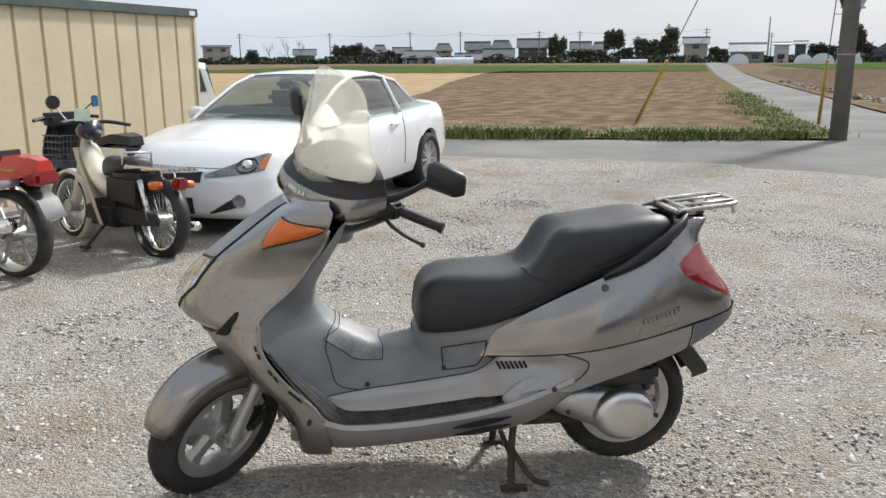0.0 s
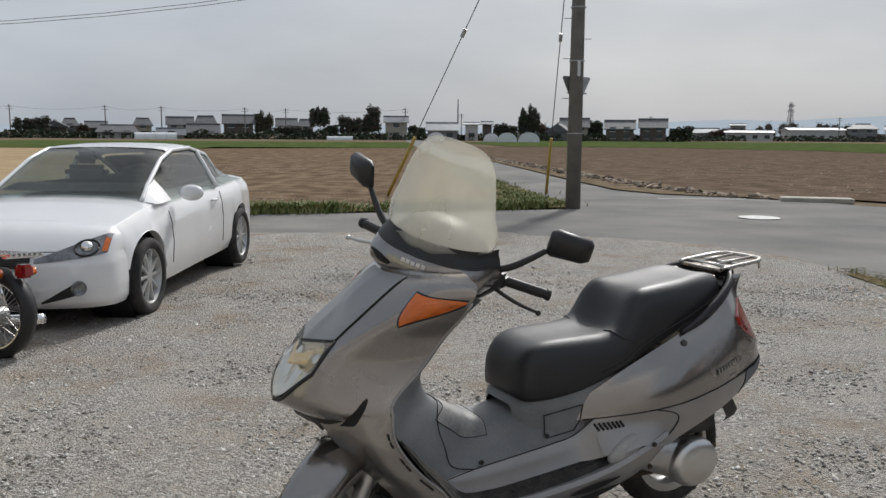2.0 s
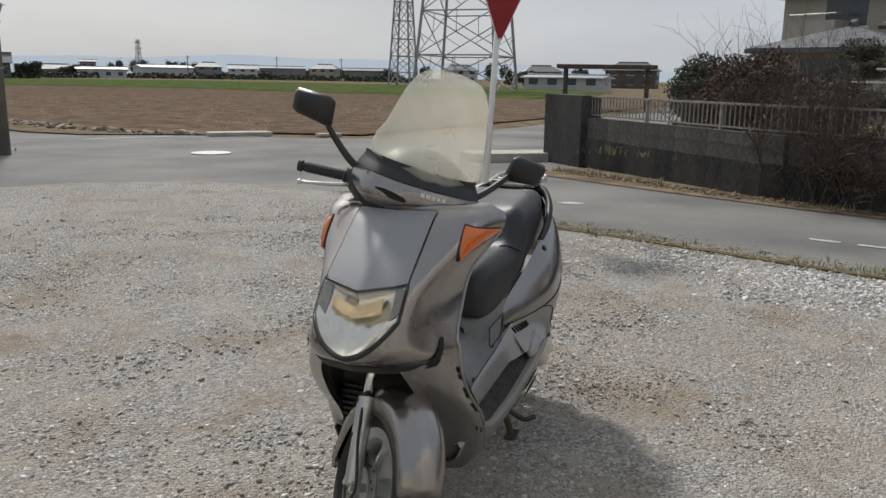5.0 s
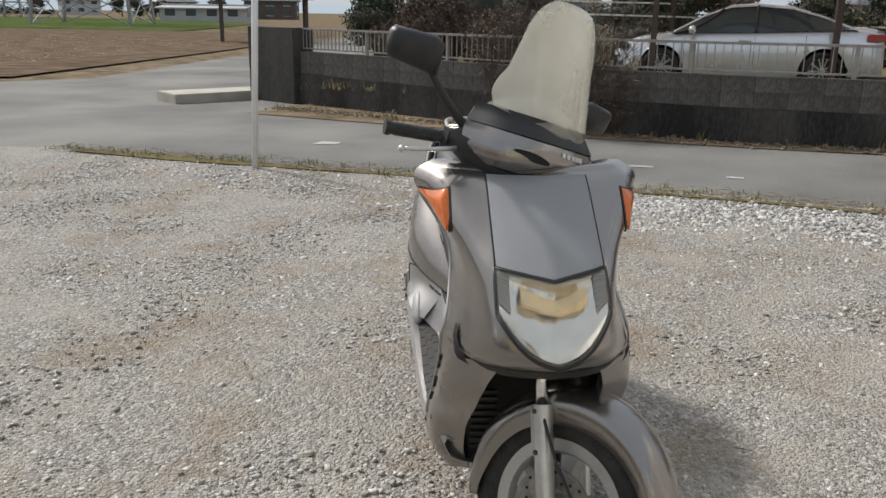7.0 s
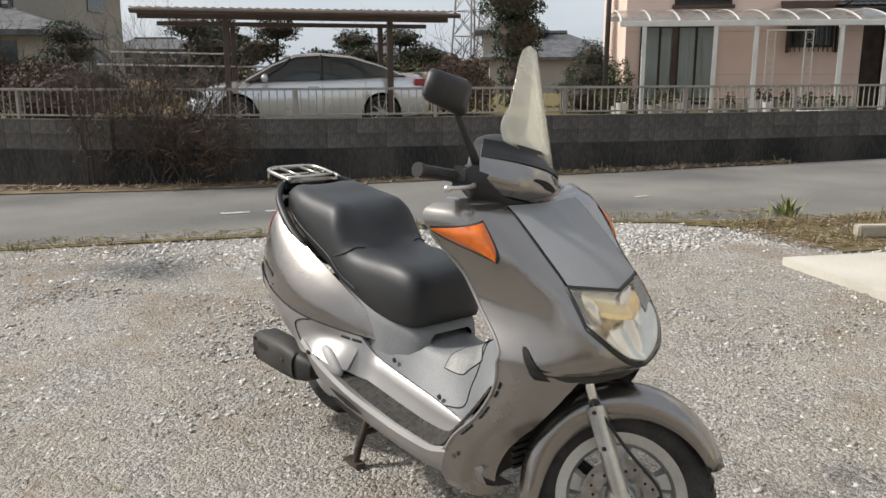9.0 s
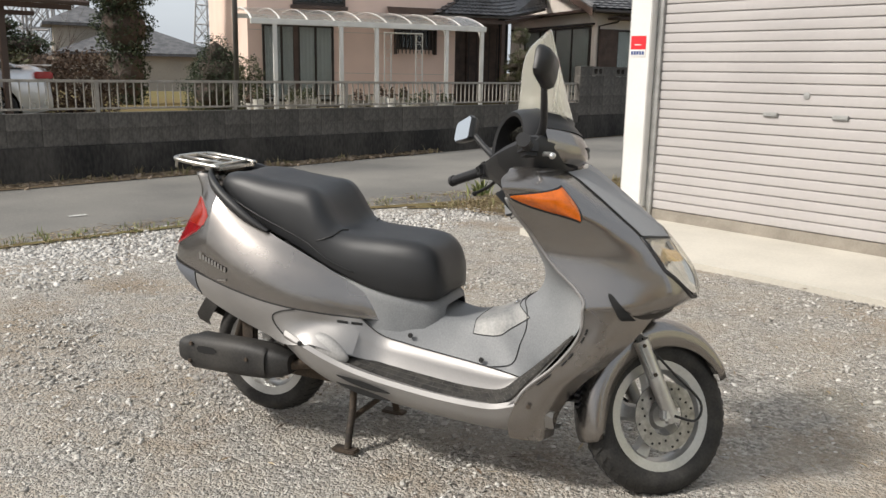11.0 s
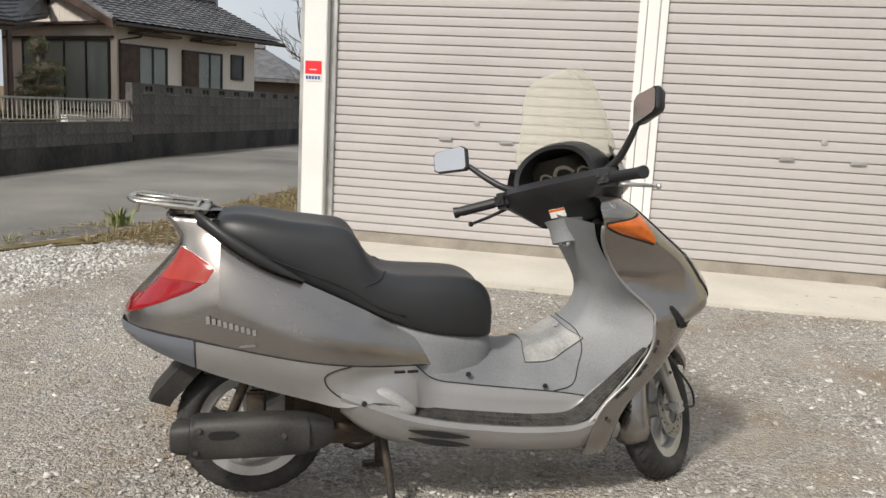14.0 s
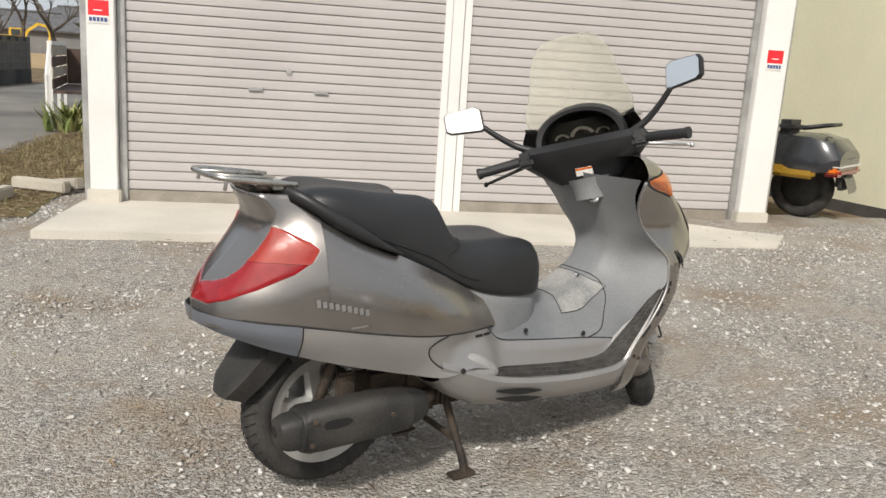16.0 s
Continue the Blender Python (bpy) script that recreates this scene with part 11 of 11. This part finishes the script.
def digger():
    t = thing("excavator", "yellow tracked excavator with folded boom", "excavator", pose(21.0, -87.0, 0.12, 0, 0, 195))
    for s in (-1, 1):
        rows = [[Vector((x * 1.3 + math.copysign(0.35, x) * 0, s * 0.85 + dy, 0.36 + z)) for x, z in ((-1, -0.34), (1, -0.34), (1.2, -0.1), (1.2, 0.15), (1, 0.34), (-1, 0.34), (-1.2, 0.15), (-1.2, -0.1))] for dy in (-0.22, 0.22)]
        part("track", skin(bmesh.new(), rows, ring=True, caps=True), RUBBER, t)
    part("turntable", boxed((-1.3, -1.05, 0.8), (1.0, 1.05, 1.35), 0.08), DIG, t)
    part("counterweight", boxed((-1.75, -1.05, 0.85), (-1.31, 1.05, 1.7), 0.1), DIG, t)
    part("engine_hood", boxed((-1.3, -1.0, 1.36), (-0.2, 1.0, 1.85), 0.06), DIG, t)
    cab = part("cab", boxed((-0.15, 0.05, 1.36), (1.0, 1.0, 2.6), 0.06), DIG, t)
    part("cab_window", boxed((0.02, -0.0, 1.85), (0.85, 1.03, 2.45), 0.02), SMOKE, cab)
    part("boom", tube(bmesh.new(), [(0.9, -0.4, 1.2), (1.5, -0.4, 2.4), (2.4, -0.4, 3.1), (3.3, -0.4, 2.9)], 0.2, 4), DIG, t)
    part("dipper", tube(bmesh.new(), [(3.3, -0.4, 3.1), (3.5, -0.4, 2.0), (3.2, -0.4, 0.9)], 0.16, 4), DIG, t)
    bk = skin(bmesh.new(), [[Vector((3.2 + 0.5 * math.cos(a), y, 0.6 + 0.45 * math.sin(a))) for a in [2.0 + k * 0.4 for k in range(9)]] for y in (-0.8, 0.0)])
    part("bucket", bk, DARKSTEEL, t)


digger()


def trailer():
    t = thing("wooden_trailer", "weathered farm trailer with wooden sides and white frame", "trailer", pose(3.3, -11.6, gz(3.3, -11.6), 0, 0, 275))
    for x in (-1.5, 0, 1.5):
        for s in (-1, 1):
            part("post", boxed((x - 0.04, s * 0.75 - 0.03, 0.0), (x + 0.04, s * 0.75 + 0.03, 1.25), 0.004), ALUWHITE, t)
    for s in (-1, 1):
        for k in range(4):
            part("board", boxed((-1.55, s * 0.72 - 0.012, 0.45 + k * 0.19), (1.55, s * 0.72 + 0.012, 0.62 + k * 0.19), 0.004), SLAB if k % 2 else BROWNW, t)
        part("top_rail", boxed((-1.6, s * 0.75 - 0.04, 1.2), (1.6, s * 0.75 + 0.04, 1.27), 0.006), ALUWHITE, t)
        part("end_brace", tube(bmesh.new(), [(-1.5, s * 0.75, 1.25), (-2.2, s * 0.75, 0.7), (-2.2, s * 0.75, 0.02)], 0.035, 5), ALUWHITE, t)
    part("floor", boxed((-1.55, -0.72, 0.38), (1.55, 0.72, 0.43)), BROWNW, t)
    part("end_board", boxed((1.5, -0.7, 0.44), (1.54, 0.7, 1.15)), BROWNW, t)


trailer()
for x, y, ang, ln in ((2.85, -1.55, 75, 0.34), (2.62, -2.05, 150, 0.55), (2.4, -2.1, 140, 0.3)):
    tagged(part("concrete_stub", boxed((-ln / 2, -0.05, 0), (ln / 2, 0.05, 0.1), 0.012), SLAB, m=pose(x, y, gz(x, y) + 0.02, 0, 0 if ln > 0.3 else -8, ang)), "broken concrete kerb piece lying in dry grass", "kerb piece", "broken kerb pieces")


def blades(name, label, centres, n, ln, material, kind="", category="plant", width=0.012, spread=0.12, group=""):
    """Tufts of bent grass blades."""
    v, f = [], []
    for cx, cy, k in centres:
        for _ in range(int(n * k)):
            a, rr, l2 = rng.uniform(0, 6.283), abs(rng.normal(0, spread)) * k, ln * rng.uniform(0.5, 1.2) * k
            bx, by = cx + rr * math.cos(a), cy + rr * math.sin(a)
            a += rng.normal(0, 0.7)
            dx, dy, ti = math.cos(a), math.sin(a), rng.uniform(0.25, 0.8)
            wx, wy = -dy * width, dx * width
            z0 = gz(bx, by) + 0.005
            i = len(v)
            for q, w in ((0, 1.0), (0.55, 0.8), (1.0, 0.12)):
                ox, h = ti * l2 * q * q, l2 * q * (1 - 0.35 * ti * q)
                v += [(bx + dx * ox + wx * w, by + dy * ox + wy * w, z0 + h), (bx + dx * ox - wx * w, by + dy * ox - wy * w, z0 + h)]
            f += [(i, i + 1, i + 3, i + 2), (i + 2, i + 3, i + 5, i + 4)]
    return tagged(raw(name, v, f, material), label, category, group, kind)


blades("flowering_plant", "leafy green plant with arching leaves at the garage corner", [(3.2, -7.3, 0.8)], 150, 0.6, LEAF_WEED, width=0.03, spread=0.25)
blades("flowering_plant", "green strap-leaved plant in the dry grass", [(4.05, -1.7, 0.5)], 90, 0.4, LEAF_WEED, width=0.014, spread=0.16)

# ---- loose stones, straw and weeds on the ground ----
STONE = island_mat("gravel_stones", [(0.249, 0.235, 0.215), (0.35, 0.331, 0.301), (0.429, 0.409, 0.375), (0.52, 0.497, 0.461), (0.701, 0.678, 0.638)], 0.9, 0.4, 300)
PALE = island_mat("pale_crushed_stones", [(0.3, 0.29, 0.27), (0.44, 0.423, 0.4), (0.53, 0.512, 0.485), (0.68, 0.66, 0.63)], 0.9, 0.4, 200)
STRAW = island_mat("straw_and_leaves", [(0.07, 0.045, 0.03), (0.16, 0.11, 0.065), (0.3, 0.23, 0.13), (0.42, 0.34, 0.22)], 0.9)
CLOD = island_mat("soil_clods", [(0.15, 0.115, 0.085), (0.2, 0.155, 0.11), (0.27, 0.21, 0.155)], 0.95)
FIELD_CLOD = island_mat("field_clods", [(0.22, 0.17, 0.128), (0.27, 0.21, 0.158), (0.31, 0.245, 0.185)], 0.95)
OCTA_V = np.array([(1, 0, 0), (-1, 0, 0), (0, 1, 0), (0, -1, 0), (0, 0, 1), (0, 0, -1)], float)
OCTA_F = np.array([(0, 2, 4), (2, 1, 4), (1, 3, 4), (3, 0, 4), (2, 0, 5), (1, 2, 5), (3, 1, 5), (0, 3, 5)])
BOX_V = np.array([(a, b, c) for a in (-1, 1) for b in (-1, 1) for c in (-1, 1)], float) * 0.72
BOX_F = np.array([(0, 1, 3), (0, 3, 2), (4, 6, 7), (4, 7, 5), (0, 4, 5), (0, 5, 1), (2, 3, 7), (2, 7, 6), (0, 2, 6), (0, 6, 4), (1, 5, 7), (1, 7, 3)])


def outward(V, F):
    """Faces of a convex shape, all turned outwards."""
    return np.array([f if np.dot(np.cross(V[f[1]] - V[f[0]], V[f[2]] - V[f[0]]), V[f].sum(0)) > 0 else f[::-1] for f in F])


OCTA_F, BOX_F = outward(OCTA_V, OCTA_F), outward(BOX_V, BOX_F)


def stones(name, label, xy, size, material, category="gravel", sink=0.0, off=0.0, flat=0.5):
    """Broken stones lying on the ground, each one differently chipped."""
    obs_v, obs_f, base = [], [], 0
    xy = np.asarray(xy)
    half = len(xy) // 2
    for V, F, sel in ((OCTA_V, OCTA_F, slice(0, half)), (BOX_V, BOX_F, slice(half, None))):
        p, s = xy[sel], size[sel]
        n = len(p)
        if not n:
            continue
        v = V[None] * (1 + rng.uniform(-0.38, 0.38, (n, len(V), 3))) + rng.uniform(-0.16, 0.16, (n, len(V), 3))
        v *= np.stack([rng.uniform(0.75, 1.35, n), rng.uniform(0.65, 1.1, n), rng.uniform(0.5, 1.1, n) * flat], 1)[:, None, :]
        ax = rng.normal(size=(n, 3)) * np.array((0.35, 0.35, 3.0))
        for i in range(3):
            c, sn = np.cos(ax[:, i])[:, None], np.sin(ax[:, i])[:, None]
            j, k = (i + 1) % 3, (i + 2) % 3
            a, b = v[:, :, j] * c - v[:, :, k] * sn, v[:, :, j] * sn + v[:, :, k] * c
            v[:, :, j], v[:, :, k] = a, b
        v *= s[:, None, None]
        z = np.clip(-(0.01047 * (p[:, 0] - 0.127) + 0.01134 * (p[:, 1] - 3.145)), -0.25, 0.10)
        v[:, :, 0] += p[:, :1]
        v[:, :, 1] += p[:, 1:]
        v[:, :, 2] += (z + off + s * flat * sink)[:, None]
        obs_v.append(v.reshape(-1, 3))
        obs_f.append((F[None] + (np.arange(n) * len(V))[:, None, None] + base).reshape(-1, 3))
        base += n * len(V)
    v, f = np.concatenate(obs_v), np.concatenate(obs_f)
    me = bpy.data.meshes.new(name)
    me.vertices.add(len(v))
    me.vertices.foreach_set("co", v.astype(np.float32).ravel())
    me.loops.add(len(f) * 3)
    me.loops.foreach_set("vertex_index", f.astype(np.int32).ravel())
    me.polygons.add(len(f))
    me.polygons.foreach_set("loop_start", np.arange(0, 3 * len(f), 3, dtype=np.int32))
    me.update(calc_edges=True)
    me.materials.append(material)
    return tagged(new(name, me), label, category, kind="stuff")


def scatter(n, x0, x1, y0, y1, keep):
    """Random places in a rectangle, kept by a chance that depends on the place."""
    out = []
    while len(out) < n:
        x, y = rng.uniform(x0, x1), rng.uniform(y0, y1)
        if rng.uniform() < keep(x, y):
            out.append((x, y))
    return np.array(out)


def yard_keep(x, y):
    if not in_yard(x, y) or (y < -0.6 and x < 2.3):
        return 0
    r = math.hypot(x + 0.1, y - 3.1)
    patch = 0.55 + 0.9 * noise.noise((x * 0.9, y * 0.9, 1)) + 0.5 * noise.noise((x * 3.1, y * 3.1, 7))
    return max(0.06, min(1, patch)) * min(1, 5.0 / max(1, r - 0.5))


def edge_keep(x, y):
    if not in_yard(x, y):
        return 0
    dist = interp(YARD_E, y) - x
    band = max(0, 1 - abs(dist - 0.75) / 0.9) * (1 if y < 3.6 else 0.35 if y < 5 else 0.12)
    return band * max(0.1, 0.75 + 0.8 * noise.noise((x * 0.9, y * 0.9, 4)))


def sizes(n, lo, hi, p):
    return lo + (hi - lo) * rng.uniform(0, 1, n) ** p


stones("gravel_chips", "small crushed grey stones over the yard", scatter(95000, -5.5, 5.6, -1.6, 9.5, yard_keep), sizes(95000, 0.003, 0.015, 2.2), STONE)
stones("gravel_stones", "larger loose stones lying over the gravel yard", scatter(1700, -6.5, 5.6, -1.8, 12.5, yard_keep), sizes(1700, 0.012, 0.026, 3.0), STONE)
stones("pale_stones", "fresh pale crushed stones along the yard edge", scatter(13000, 1.4, 6.0, -2.2, 8.5, edge_keep), sizes(13000, 0.007, 0.027, 2.0), PALE)
strip = lambda x, y: max(0, 1 - abs(x - interp([(-2, 4.1), (1.8, 4.9), (5, 5.25), (9, 5.7)], y)) / 0.35)
bank_keep = lambda x, y: max(0, 1 - abs(x - interp([(-5, 7.95), (-1.5, 8.15), (1.7, 8.45), (4.4, 9.0), (6.3, 9.7), (9.2, 10.9)], y)) / 0.32)
stones("rubble", "small rubble and clods along the foot of the wall", scatter(1500, 7.3, 11.5, -5, 9.3, bank_keep), sizes(1500, 0.012, 0.06, 3), CLOD, "rubble", off=0.004)
stones("clods", "dry soil clods scattered over the tilled field", scatter(7000, -9, 9.5, 18.6, 48, lambda x, y: (1 if y > 20 + 0.25 * (x - 4) and x < 3.6 + (y - 20) * 0.11 else 0) * min(1, 12 / (y - 10))), sizes(7000, 0.02, 0.055, 2.5), FIELD_CLOD, "clods", off=0.0)
stones("clods", "dark clods over the freshly tilled field", scatter(6000, 12, 45, 20, 60, lambda x, y: (1 if x > 13.5 and y > 21.5 + 0.2 * max(0, x - 15) else 0) * min(1, 14 / (y - 12))), sizes(6000, 0.02, 0.06, 2.5), FIELD_CLOD, "clods", off=0.0)

bank_e = lambda x, y: max(0, 1 - abs(x - interp([(21.5, 12.0), (24, 10.6), (28, 10.3), (42, 10.6), (62, 11.6)], y)) / 0.6) * min(1, 24 / y)
stones("clods", "dark lumps of earth along the lane bank", scatter(900, 8.8, 13.5, 21.5, 62, bank_e), sizes(900, 0.04, 0.2, 2.2), CLOD, "clods", off=0.01)
dirt = lambda x, y: max(0, 1 - math.hypot((x - 1.3) / 0.55, (y - 3.05) / 0.38)) ** 0.7
stones("soil_crumbs", "brown soil crumbs and dead leaves on the gravel", scatter(800, 0.7, 1.9, 2.6, 3.5, dirt), sizes(800, 0.003, 0.009, 2.5), island_mat("soil_crumb", [(0.2, 0.16, 0.125), (0.26, 0.215, 0.175), (0.32, 0.275, 0.23)], 0.95), "soil")

def litter(name, label, xy, ln, material, off=0.012):
    """Straws and dead leaf bits lying flat."""
    v, f = [], []
    for x, y in xy:
        a, l2, w = rng.uniform(0, 6.28), ln * rng.uniform(0.4, 1.5), rng.uniform(0.0015, 0.006)
        dx, dy = math.cos(a), math.sin(a)
        z = gz(x, y) + off + rng.uniform(0, 0.01)
        i = len(v)
        v += [(x - dx * l2, y - dy * l2, z), (x + dy * w, y - dx * w, z + 0.004), (x + dx * l2, y + dy * l2, z + 0.002), (x - dy * w, y + dx * w, z + 0.004)]
        f.append((i, i + 1, i + 2, i + 3))
    return tagged(raw(name, v, f, material), label, "litter", kind="stuff")


litter("straw_bits", "dry straw, twigs and leaf bits on the gravel", scatter(1100, -4.5, 5.2, -1.2, 9.0, lambda x, y: 1 if in_yard(x, y) and (y > -0.5 or x > 2.4) else 0), 0.03, STRAW)
litter("straw_bits", "dry straw strewn along the yard edge", scatter(2600, 3.4, 6.2, -1.8, 9.5, strip), 0.05, STRAW, 0.02)
litter("straw_bits", "dry leaf litter along the foot of the wall", scatter(2600, 7.3, 11.5, -5, 9.3, bank_keep), 0.06, STRAW, 0.016)
LEAF_DRY = island_mat("dry_blades", [(0.12, 0.09, 0.05), (0.24, 0.19, 0.1), (0.36, 0.3, 0.17), (0.13, 0.15, 0.05)], 0.9)
corner = lambda x, y: 1 if (-7.5 < y < -1.2 and 2.45 < x < 3.5 + 0.1 * (y + 1.2) + 0.4 or (-1.6 < y < -0.7 and 2.6 < x < 3.9)) else 0
litter("dry_thatch", "brown matted dry grass beside the garage", scatter(9000, 2.4, 4.2, -8, -0.6, corner), 0.06, STRAW, 0.02)
tuft = lambda pts, lo=0.6, hi=1.3: [(x, y, rng.uniform(lo, hi)) for x, y in pts]
blades("dry_grass", "brown dry grass tufts beside the garage", tuft(scatter(260, 2.4, 4.2, -8, -0.6, corner), 0.3, 0.8), 16, 0.16, LEAF_DRY, "stuff", "grass", 0.004, 0.1)
blades("edge_weeds", "low weeds and dry grass along the yard edge", tuft(scatter(150, 3.4, 6.2, -1.8, 9.5, lambda x, y: strip(x, y) ** 2), 0.3, 0.9), 12, 0.1, LEAF_WEED, "stuff", "weeds", 0.004, 0.07)
north = lambda x, y: max(0, 1 - abs(y - interp([(-10, 16.35), (-2.8, 17.6), (1.7, 18.55), (4.2, 19.4)], x)) / 0.55) * (1 if x < -0.2 or x > 1.0 else 0.12) * min(1, 0.6 + 0.9 * noise.noise((x * 0.7, 2, 0)))
blades("verge_weeds", "thick green weeds along the road verge", tuft(scatter(900, -12, 4.6, 15.2, 20.2, north), 0.5, 1.4), 34, 0.17, LEAF_WEED, "stuff", "weeds", 0.02, 0.26)
lane = lambda x, y: max(0, 1 - abs(x - interp([(19.5, 4.8), (24, 4.9), (31, 5.2), (43, 6.2)], y)) / 0.7) * min(1, 20 / y) * max(0.1, 0.5 + 0.9 * noise.noise((3, y * 0.5, 0)))
blades("lane_weeds", "rough green and straw-coloured grass beside the lane", tuft(scatter(300, 3.5, 8.2, 19.5, 43, lane), 0.4, 1.2), 26, 0.13, LEAF_WEED, "stuff", "weeds", 0.016, 0.3)
blades("bank_weeds", "sparse weeds and dead stalks at the foot of the wall", tuft(scatter(70, 7.3, 11.5, -5, 9.3, bank_keep), 0.4, 1.0), 14, 0.16, LEAF_DRY, "stuff", "weeds", 0.005, 0.1)
gar = lambda x, y: 1 if 9.35 + 0.12 * max(0, y) < x < 14 and not (12.5 < x < 15 and -2 < y < 4.5) else 0
v0 = scatter(700, 8.6, 14, -9, 8.5, gar)
bl = blades("garden_grass", "dry garden grass behind the railing", tuft(v0, 0.4, 1.0), 9, 0.2, LEAF_DRY, "stuff", "grass", 0.007, 0.2)
bl.location.z = 0.375
